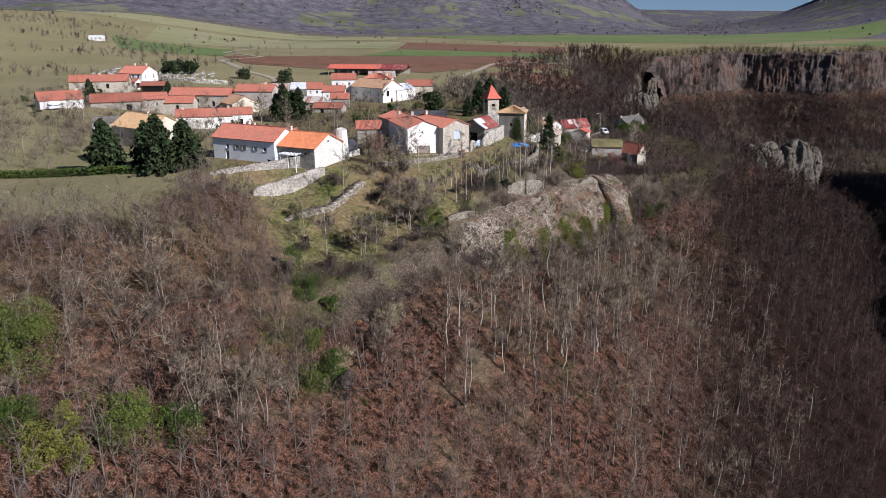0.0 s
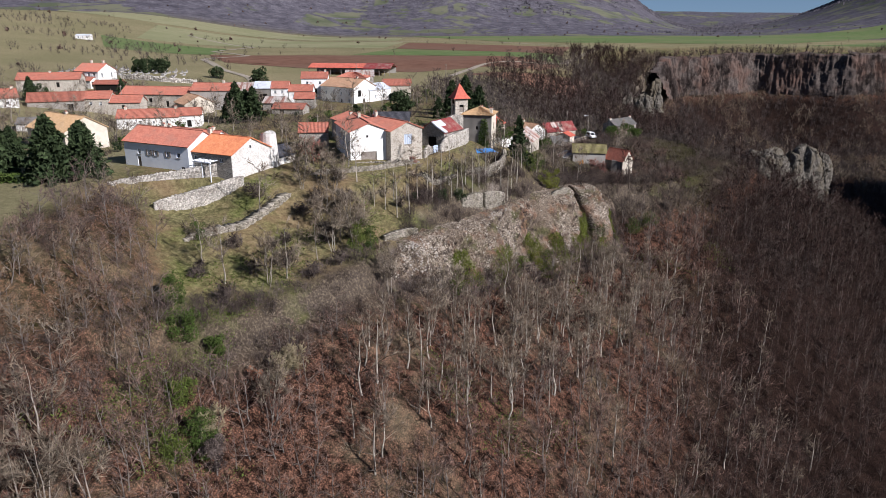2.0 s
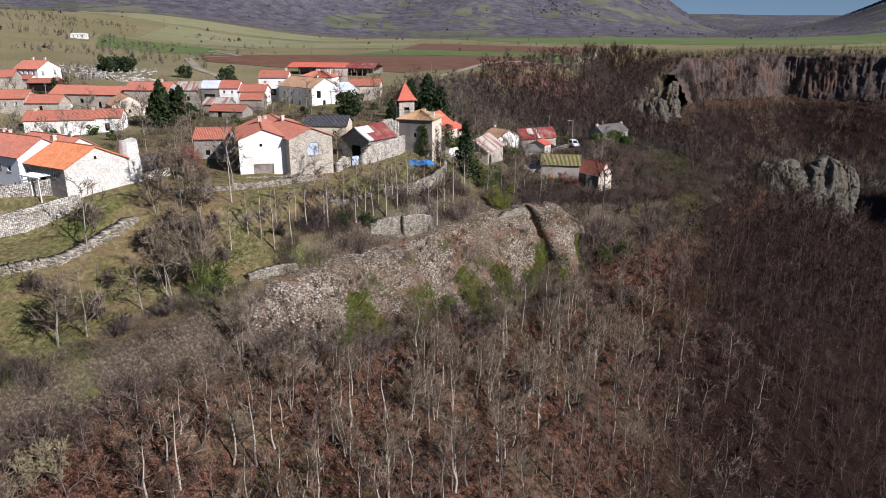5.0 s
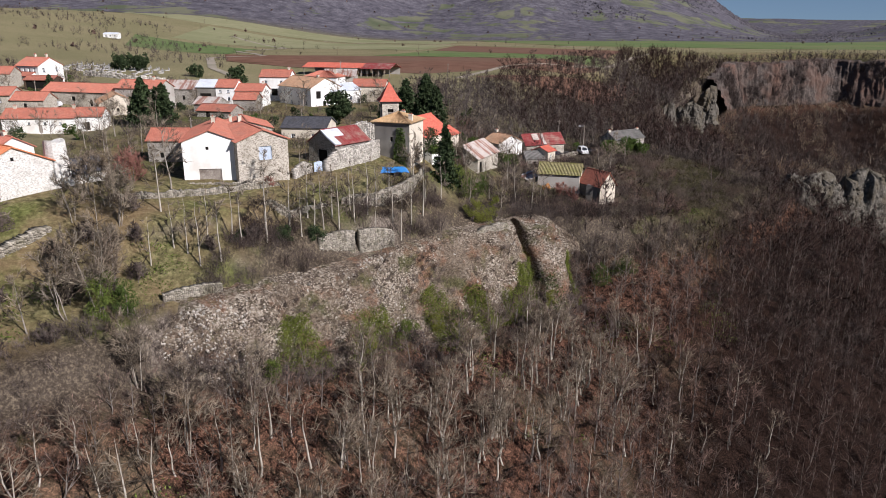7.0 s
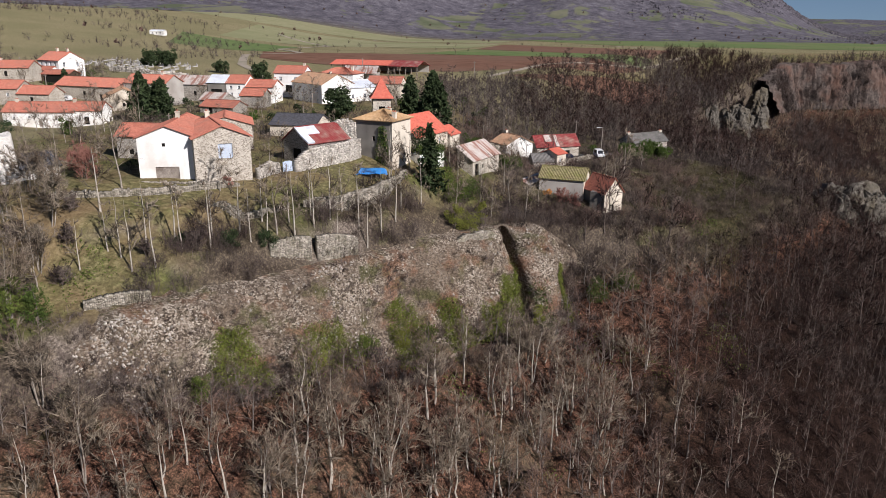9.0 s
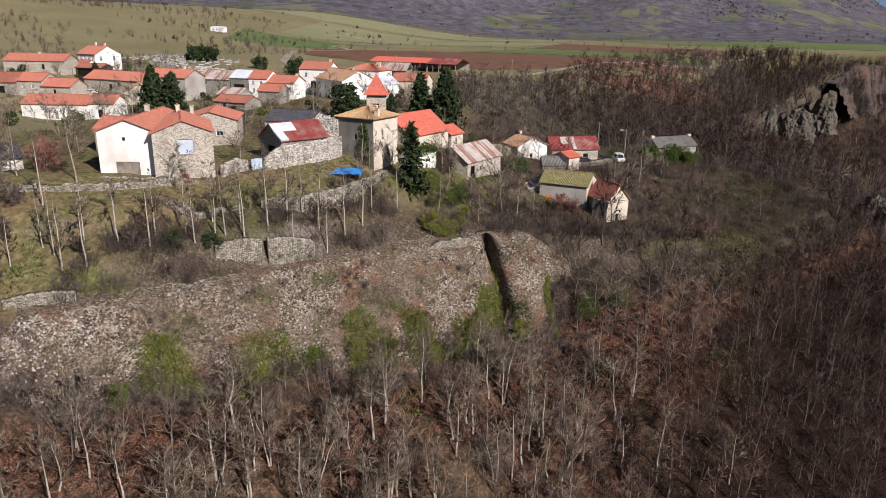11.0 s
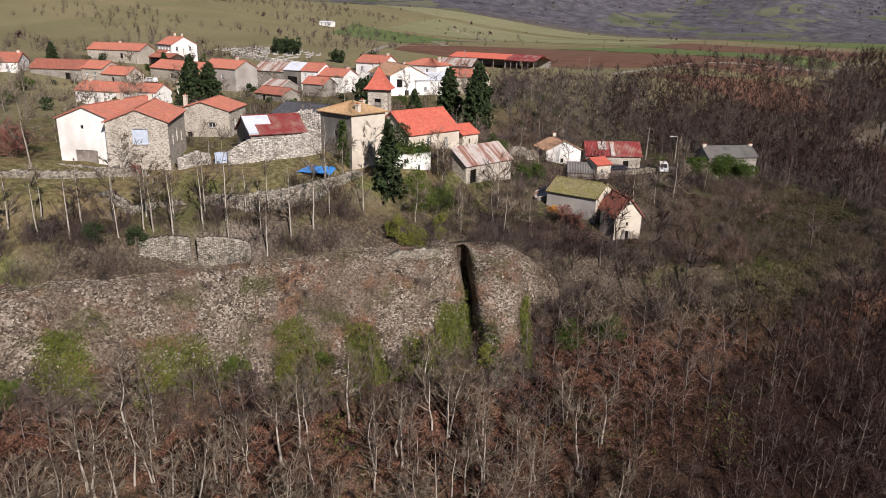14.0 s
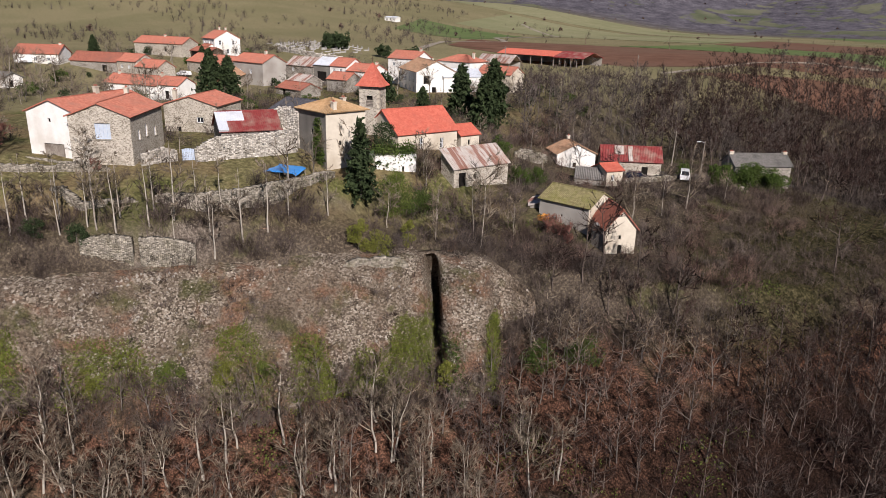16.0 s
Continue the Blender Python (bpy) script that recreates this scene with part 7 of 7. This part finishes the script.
tuft = [bush(np.random.default_rng(600 + k), 0.5, 16, 0, 0.9) for k in range(4)]
xs, ys = scatter(-60, 100, 60, 250, 1.5, lambda x, y, d, u: (d > -26) & (d < 40) & (u < 0.75 * (fbm(x, y, 16, 3, 84) > 0.12)), 601)
spread_out("dry_grass", tuft, xs, ys, 0.7, 1.6, STRAW, 602, "pale dry grass tufts on slope and brow", "grass")
mat_leaf = [leaves(np.random.default_rng(610 + k), np.random.default_rng(611 + k).normal(0, 1, (60, 3)) * np.array([0.8, 0.8, 0.2]) + np.array([0, 0, 0.25]), 0.12) for k in range(4)]
xs, ys = scatter(-62, 96, 52, 236, 1.7, lambda x, y, d, u: (d > -14) & (d < 34) & (u < 0.7 * (fbm(x, y, 13, 3, 86) > 0.3)), 612)
spread_out("ground_ivy", mat_leaf, xs, ys, 0.7, 1.5, IVY, 613, "low green bramble and ivy patches on the slopes", "ground cover")


xs, ys = scatter(-32, -8, 84, 122, 1.1, lambda x, y, d, u: (u < 0.85) & (np.hypot((x + 20.5 - 0.25 * (y - 102)) / 4.2, (y - 102) / 12) + 0.5 * fbm(x, y, 5, 3, 88) < 1), 615)
spread_out("green_bank", mat_leaf, xs, ys, 0.6, 1.3, IVY, 616, "bright green grass and ivy bank in the ravine", "ground cover")
xs, ys = scatter(56, 112, 198, 272, 1.9, lambda x, y, d, u: (u < 0.7) & (spur(x, y) + 0.3 * fbm(x, y, 8, 3, 89) < 1.0), 617)
spread_out("olive_scrub", mat_leaf, xs, ys, 0.6, 1.5, plain("olive_brown_leaves", (0.02, 0.02, 0.008), (0.085, 0.075, 0.032), 0.8, 0.15, (0.055, 0.04, 0.022), bump=0.0, island=True), 618, "low olive-brown heath on the spur slope", "ground cover")
tufts = [wisps(np.random.default_rng(630 + k), 0.55, 12, 2, 0.9, 0.03, 0.2) for k in range(4)]
r = np.random.default_rng(635)
ti, tj = r.integers(2, CX.shape[0] - 2, 1500), r.integers(5, 42, 1500)
ok = fbm(ti * 0.4, tj * 0.4, 5, 3, 78) > -0.1
spread_out("cliff_tufts", tufts, CX[ti, tj][ok], CY[ti, tj][ok], 0.6, 1.7, BRAMBLE, 636, "dark dry tufts growing out of the cliff", "tufts", floor=CZ[ti, tj][ok])
for k, (x, y, h, st) in enumerate([(-29.3, 73.4, 11.5, 4), (-25.6, 76.6, 10.0, 3), (-22.6, 78.8, 11.0, 2), (9.5, 124.9, 10.0, 3), (13.5, 133.1, 9.0, 2), (3.0, 128.0, 9.0, 3), (-10, 99, 8.0, 3), (-38, 90, 8.5, 2), (-44, 98, 9.0, 2), (-3.6, 132.4, 10.5, 4), (-6.4, 131.0, 9.0, 3), (-14.5, 118.5, 7.5, 4), (-12.0, 150.0, 7.5, 4), (-9.0, 146.0, 7.0, 4), (-14.5, 145.5, 7.0, 3), (-6.8, 141.0, 6.5, 5), (-10.5, 138.0, 6.5, 4), (-17.0, 152.5, 6.5, 4)]):
    plant("spreading_tree", *bare_tree(np.random.default_rng(700 + k), h, 10, 6, 6, 0.36, lean=0.07, stems=st, low=0.25, thick=0.0125), BARK, TWIG, x, y, 40 * k, 1.0, "tall many-stemmed leafless tree with pale bark", "tree", "spreading trees")
for k, (x, y, h) in enumerate([(-7.8, 105.6, 5.0), (-9.6, 104.2, 4.2), (-15.0, 91.6, 6.0)]):
    plant("twiggy_shrub", *bare_tree(np.random.default_rng(720 + k), h, 8, 6, 6, 0.3, stems=8, low=0.2, thick=0.011), BARK_D, STRAW, x, y, 30 * k, 1.0, "grey-green broom-like shrub of upright stems", "shrub")


# ---- fields, tracks, lane ----
def drape(name, label, corners, mat, lift=0.25, n=24, category="field"):
    """A field laid over the land between four corners."""
    a, b, c, d = (np.array(p, float) for p in corners)
    u, v = np.meshgrid(np.linspace(0, 1, n), np.linspace(0, 1, n), indexing="ij")
    X = (a[0] * (1 - u) + b[0] * u) * (1 - v) + (d[0] * (1 - u) + c[0] * u) * v
    Y = (a[1] * (1 - u) + b[1] * u) * (1 - v) + (d[1] * (1 - u) + c[1] * u) * v
    me = mesh_np(name, np.stack([X, Y, height(X, Y) + lift], -1), grid_faces(n, n), mat, True)
    return tagged(new(name, me), label, category, kind="structure")


def track(name, label, pts, wide, mat, lift=0.1):
    line = np.array(pts, float)
    q, (x, y), nx, ny = along(line, 2.5)
    rows = []
    for k in (-1, -0.4, 0.4, 1):
        X, Y = x + nx * wide / 2 * k, y + ny * wide / 2 * k
        rows.append(np.stack([X, Y, height(X, Y) + lift + 0.06 * (1 - abs(k))], -1))
    me = mesh_np(name, np.stack(rows, 1), grid_faces(len(q), 4), mat, True)
    return tagged(new(name, me), label, "road", kind="structure")


drape("ploughed_field", "reddish ploughed field on the plain", [(-38, 624), (86, 530), (112, 663), (-39, 800)], PLOUGH, 0.16)
drape("winter_field", "green strip of winter crop", [(-57, 500), (80, 492), (86, 528), (-38, 620)], CROP, 0.15)
drape("ploughed_field", "broad reddish ploughed field beyond the barns", [(-115, 420), (60, 436), (80, 490), (-150, 497)], PLOUGH, 0.16)
drape("ploughed_field", "reddish ploughed field beyond the barns", [(-112, 418), (-8, 386), (58, 434), (-60, 427)], PLOUGH, 0.14)
drape("ploughed_field", "reddish ploughed field along the gorge", [(14, 376), (74, 386), (106, 470), (66, 434)], PLOUGH, 0.15)
drape("winter_field", "wide green field on the far plateau", [(70, 830), (330, 760), (800, 1250), (-60, 1150)], CROP, 0.2)
drape("winter_field", "wide green field on the far plateau", [(330, 700), (900, 640), (1100, 1100), (560, 900)], CROP, 0.2)
drape("pale_field", "pale green field on the plain", [(-260, 640), (-50, 640), (-45, 820), (-330, 860)], MEADOW, 0.16)
drape("winter_field", "green pasture strip behind the cemetery", [(-230, 520), (-150, 500), (-170, 600), (-280, 620)], CROP, 0.16)
drape("pale_field", "pale field strip under the hills", [(-500, 900), (-60, 880), (-60, 1050), (-560, 1080)], MEADOW, 0.16)
track("farm_track", "pale farm track over the plain", [(10, 372), (30, 430), (85, 505), (140, 640), (60, 815), (-200, 870)], 3.4, TRACK, 0.22)
track("country_road", "winding grey road out of the village", [(-60, 300), (-84, 357), (-104, 380), (-136, 446), (-122, 490), (-165, 552), (-160, 640), (-260, 760)], 4.0, TRACK, 0.22)
track("hamlet_lane", "narrow tarmac lane past the hamlet", [(36, 262), (46, 256), (52, 250), (57, 252), (62, 262), (72, 275)], 3.6, ROADM, 0.12)


# ---- poles, gate, tarpaulin, cars, graves ----
def pole(x, y, h, label, lamp=False, lean=0.0):
    e = root("street_lamp" if lamp else "utility_pole", x, y, ground_z(x, y) - 0.3, 0, label, "lamp" if lamp else "pole")
    e.matrix_basis = e.matrix_basis @ pose(0, 0, 0, 0, lean, 0)
    v, f = tubes([(0, 0, 0)], [(0, 0, h)], [0.15], [0.09], 8)
    o = new("post", mesh_np("post", v, f, GREYWOOD, True))
    o.parent = e
    s = Shape()
    if lamp:
        s.box(-1.1, -0.04, h - 0.25, 0.05, 0.04, h - 0.18)
        part("arm", s.v, s.f, FRAME, e)
        s = Shape()
        s.box(-1.5, -0.14, h - 0.3, -0.9, 0.14, h - 0.16)
        part("lamp_head", s.v, s.f, FRAME, e)
    else:
        s.box(-0.5, -0.05, h - 0.5, 0.5, 0.05, h - 0.4)
        part("crossarm", s.v, s.f, GREYWOOD, e)
    return e


for x, y, h in [(50.3, 260.8, 7.5), (-100, 270, 7.5), (-93, 246, 7), (-30, 330, 10), (8, 352, 8), (-122, 270, 7.5), (84, 420, 7), (-20, 190, 6.5)]:
    pole(x, y, h, "weathered wooden utility pole", lean=1.5)
pole(57.1, 257.6, 6.6, "street lamp on a wooden pole by the lane", True)

gate = root("gate", 8.3, 175.6, ground_z(8.3, 175.6), 52, "pale blue plank garden gate", "gate")
for k in range(8):
    s = Shape()
    s.box(0.02 + 0.21 * k, -0.03, -0.2, 0.2 + 0.21 * k, 0.03, 1.55 + 0.1 * math.sin(k / 7 * math.pi))
    part("plank", s.v, s.f, BLUEPAINT, gate)
for z in (0.35, 1.2):
    s = Shape()
    s.box(0.02, -0.07, z, 1.67, -0.031, z + 0.12)
    part("rail", s.v, s.f, BLUEPAINT, gate)

r = np.random.default_rng(620)
u, v2 = np.meshgrid(np.linspace(0, 1, 22), np.linspace(0, 1, 14), indexing="ij")
TX, TY = 18.0 + 5.2 * u - 1.3 * v2, 181.2 + 1.4 * u + 3.2 * v2
TZ = height(TX, TY).mean() + 0.55 + 0.35 * v2 + 0.13 * fbm(TX * 4, TY * 4, 5, 3, 91) - 0.25 * (2 * np.abs(u - 0.5)) ** 6
tarp = new("tarpaulin", mesh_np("tarpaulin", np.stack([TX, TY, TZ], -1), grid_faces(22, 14), TARP, True))
tagged(tarp, "crumpled bright blue tarpaulin over a garden heap", "tarpaulin")
md = tarp.modifiers.new("thick", "SOLIDIFY")
md.thickness = 0.06
for u3, v3 in ((0.03, 0.05), (0.97, 0.05), (0.03, 0.95), (0.97, 0.95), (0.5, 0.05)):
    s = Shape()
    px3, py3 = 18.0 + 5.2 * u3 - 1.3 * v3, 181.2 + 1.4 * u3 + 3.2 * v3
    s.box(px3 - 0.05, py3 - 0.05, ground_z(px3, py3) - 0.2, px3 + 0.05, py3 + 0.05, float(TZ.mean()) - 0.1)
    part("post", s.v, s.f, GREYWOOD, tarp)


def car(x, y, ang, paint, label, van=False):
    e = root("car", x, y, ground_z(x, y) + 0.14, ang, label, "car")
    s = Shape()
    L, W, H = 4.1, 1.72, (1.8 if van else 1.45)
    prof = [(-L / 2, 0.35), (-L / 2, 0.8), (-L / 2 + 0.9, 0.95), (-L / 2 + 1.45, H), (L / 2 - 0.35, H), (L / 2, 0.95), (L / 2, 0.35)]
    for k in range(len(prof)):
        a, b = prof[k], prof[(k + 1) % len(prof)]
        s.poly((a[0], -W / 2 * (0.86 if a[1] > 1.2 else 1), a[1]), (b[0], -W / 2 * (0.86 if b[1] > 1.2 else 1), b[1]), (b[0], W / 2 * (0.86 if b[1] > 1.2 else 1), b[1]), (a[0], W / 2 * (0.86 if a[1] > 1.2 else 1), a[1]))
    for sg in (-1, 1):
        s.poly(*[(p[0], sg * W / 2 * (0.86 if p[1] > 1.2 else 1), p[1]) for p in prof])
    part("body", s.v, s.f, paint, e)
    g = Shape()
    g.poly((-L / 2 + 0.93, -0.68, 1.0), (-L / 2 + 0.93, 0.68, 1.0), (-L / 2 + 1.38, 0.62, H - 0.08), (-L / 2 + 1.38, -0.62, H - 0.08))
    g.v = [(a - 0.02, b, c) for a, b, c in g.v]
    part("windscreen", g.v, g.f, GLASS, e)
    for sg in (-1, 1):
        g = Shape()
        g.poly((-L / 2 + 1.45, sg * (W / 2 + 0.005), 1.0), (L / 2 - 0.4, sg * (W / 2 + 0.005), 1.0), (L / 2 - 0.55, sg * (W / 2 * 0.87 + 0.01), H - 0.12), (-L / 2 + 1.6, sg * (W / 2 * 0.87 + 0.01), H - 0.12))
        part("side_window", g.v, g.f, GLASS, e)
        for a in (-1.25, 1.25):
            wv, wf = tubes([(a, sg * (W / 2 - 0.2), 0.31)], [(a, sg * (W / 2 + 0.02), 0.31)], [0.31], [0.31], 16)
            wheel = new("wheel", mesh_np("wheel", wv, wf, SHADE))
            wheel.parent = e
            hv, hf = tubes([(a, sg * (W / 2 + 0.0), 0.31)], [(a, sg * (W / 2 + 0.03), 0.31)], [0.2], [0.05], 12)
            hub = new("rim", mesh_np("rim", hv, hf, TIN_WHITE))
            hub.parent = wheel
        h = Shape()
        h.box(-L / 2 - 0.02, sg * 0.62 - 0.16, 0.66, -L / 2 + 0.06, sg * 0.62 + 0.16, 0.8)
        part("headlight", h.v, h.f, FRAME, e)
    return e


WCAR, nt, b = material("white_car_paint", 0.25)
b.inputs["Base Color"].default_value = (0.8, 0.8, 0.8, 1)
BCAR, nt, b = material("dark_blue_car_paint", 0.22)
b.inputs["Base Color"].default_value = (0.012, 0.015, 0.03, 1)
car(56.6, 248.6, 108, WCAR, "small white van parked on the lane", True)
car(49.6, 242.6, 200, BCAR, "dark blue car parked by the stone row")
car(-88.5, 246.5, 10, WCAR, "white car parked by the long barn")
car(-118, 216.5, 60, WCAR, "white car parked by the orchard house")

r = np.random.default_rng(640)
slabm = plain("grave_stone", (0.26, 0.25, 0.235), (0.46, 0.44, 0.41), 2.0)
tomb = None
for k in range(70):
    gx2, gy2 = -112 - 6.5 * (k % 10) + r.normal(0, 1), 326 + 5.0 * (k // 10) + r.normal(0, 0.8) + 3.0 * (k % 10)
    m = pose(gx2, gy2, ground_z(gx2, gy2), 0, 0, -20 + r.normal(0, 4))
    if tomb is None:
        tomb = root("gravestone", gx2, gy2, 0, 0, "pale upright gravestone in the hillside cemetery", "gravestone", "graves")
        s = Shape()
        s.box(-0.6, -1.1, -0.2, 0.6, 1.1, 0.35)
        part("slab", s.v, s.f, slabm, tomb)
        s = Shape()
        s.box(-0.45, 1.1, -0.2, 0.45, 1.3, 0.9)
        s.box(-0.08, 1.14, 0.9, 0.08, 1.26, 1.4)
        part("headstone", s.v, s.f, slabm, tomb)
        tomb.matrix_basis = m
    else:
        copy_thing(tomb, m)

# ivy on walls: on the cliff beside the cleft, the tower, the ruin
def ivy_sheet(name, label, pts, size, mat, seed):
    r = np.random.default_rng(seed)
    pts = np.asarray(pts)
    c = pts.mean(0)
    e = root(name, float(c[0]), float(c[1]), float(c[2]), 0, label, "ivy")
    o = new("leaves", mesh_np("leaves", *leaves(r, pts - c, size), mat))
    o.parent = e
    return e


r = np.random.default_rng(660)
X, Y, Z = cgrid
q = np.arange(X.shape[0]) * 0.4


def on_cliff(s0, s1, w0, w1, n, shape):
    si = r.uniform(s0, s1, n)
    wi = r.uniform(w0, w1, n)
    ok = shape((si - s0) / (s1 - s0), (wi - w0) / (w1 - w0)) > r.uniform(0, 0.35, n)
    i = np.clip((si[ok] / 0.4).astype(int), 0, X.shape[0] - 1)
    j = np.clip((wi[ok] * 45).astype(int), 0, 45)
    p = np.stack([X[i, j], Y[i, j], Z[i, j]], 1)
    return p + r.normal(0, 0.22, p.shape) + np.array([0.35, -0.3, 0.1])


ivy_sheet("ivy_curtain", "bright yellow-green ivy curtain on the cliff", on_cliff(at_cleft - 17, at_cleft - 0.8, 0.34, 0.98, 34000, lambda u, w: np.clip((w - 0.8 + 0.75 * u + 0.08 * np.sin(u * 19)) * 5, 0, 1)), 0.13, IVYLEAF, 661)
for k, (a, b, w0) in enumerate([(-45, -32, 0.74), (-29, -20.5, 0.76), (-20, -13, 0.8), (-54, -46, 0.7), (6.5, 9.5, 0.72)]):
    ivy_sheet("ivy_patch", "olive ivy patch hanging at the cliff foot", on_cliff(at_cleft + a, at_cleft + b, w0 - 0.24, 1.0, 11000, lambda u, w: np.clip(1.3 - 2.2 * np.abs(u - 0.5) - 0.7 * (1 - w), 0, 1)), 0.13, IVYLEAF, 670 + k)
ivy_sheet("ivy_curtain", "dark ivy in the cleft of the cliff", on_cliff(at_cleft + 1.2, at_cleft + 4.2, 0.55, 1.0, 900, lambda u, w: 1 - u + 0 * w), 0.18, LEAF, 662)
tw = np.array([14.9, 191.4]) + np.outer(r.uniform(3.4, 6.6, 2000), np.array([math.cos(radians(-11.3)), math.sin(radians(-11.3))]))
tz = r.uniform(-3, 5.4, 2000)
keep = np.abs((tw[:, 0] - 20.0)) < 1.7 * np.clip(1.1 - (tz + 3) / 11, 0.25, 1)
ivy_sheet("tower_ivy", "ivy climbing the dark face of the tower", np.stack([tw[keep, 0] + r.normal(0, 0.08, keep.sum()), tw[keep, 1] - 0.22 + r.normal(0, 0.12, keep.sum()), tz[keep]], 1), 0.2, LEAF, 663)
kx = r.uniform(0, 6.8, 2600)
ku = np.array([math.cos(radians(62)), math.sin(radians(62))])
kn = np.array([ku[1], -ku[0]])
kp = np.array([24.8, 197.3]) + np.outer(kx, ku) + np.outer(r.uniform(-2.4, 0.5, 2600), kn)
kz = -0.5 + np.abs(r.normal(0, 0.7, 2600)) - np.where(r.random(2600) < 0.3, r.uniform(0, 2.4, 2600), 0)
ivy_sheet("ruin_ivy", "thick ivy cap hanging over the ruined wall", np.stack([kp[:, 0], kp[:, 1], kz], 1), 0.2, LEAF, 664)
kx = r.uniform(0, 3.2, 2200)
kp = np.array([23.4, 198.6]) + np.outer(kx, ku) + np.outer(r.uniform(-0.9, 0.9, 2200), kn)
ivy_sheet("ivy_column", "tall brown-green ivy column beside the tower", np.stack([kp[:, 0], kp[:, 1], r.uniform(-2.5, 4.4, 2200) - 0.5 * np.abs(kx - 1.6)], 1), 0.18, NEEDLE, 665)

# loose pale stones on the cliff and the brow
r = np.random.default_rng(680)
vs, fs, n = [], [], 0
for k in range(9000):
    i, j = r.integers(0, X.shape[0]), int(r.uniform(6, 45))
    here = max(math.exp(-((q[i] - 33) / 4.5) ** 2), math.exp(-((q[i] - 7) / 5) ** 2), 0.7 * math.exp(-((q[i] - at_cleft - 4) / 3) ** 2), 0.08)
    if r.random() > here * (0.35 + 0.65 * (fbm(np.array(q[i]), np.array(Z[i, j]), 4, 3, 77) > -0.1)):
        continue
    c = np.array([X[i, j], Y[i, j], Z[i, j]]) + r.normal(0, 0.1, 3)
    s = 0.08 + 0.2 * r.random() ** 2
    o = np.array([(1, 0, 0), (-1, 0, 0), (0, 1, 0), (0, -1, 0), (0, 0, 1), (0, 0, -1)]) * s * r.uniform(0.6, 1.2, (6, 1)) + r.normal(0, 0.04, (6, 3))
    vs.append(c + o)
    fs.append(np.array([(0, 2, 4), (2, 1, 4), (1, 3, 4), (3, 0, 4), (2, 0, 5), (1, 2, 5), (3, 1, 5), (0, 3, 5)]) + n)
    n += 6
tagged(new("cliff_stones", mesh_np("cliff_stones", np.concatenate(vs), np.concatenate(fs), PEBBLE)), "pale stones weathering out of the cliff", "stones", kind="stuff")
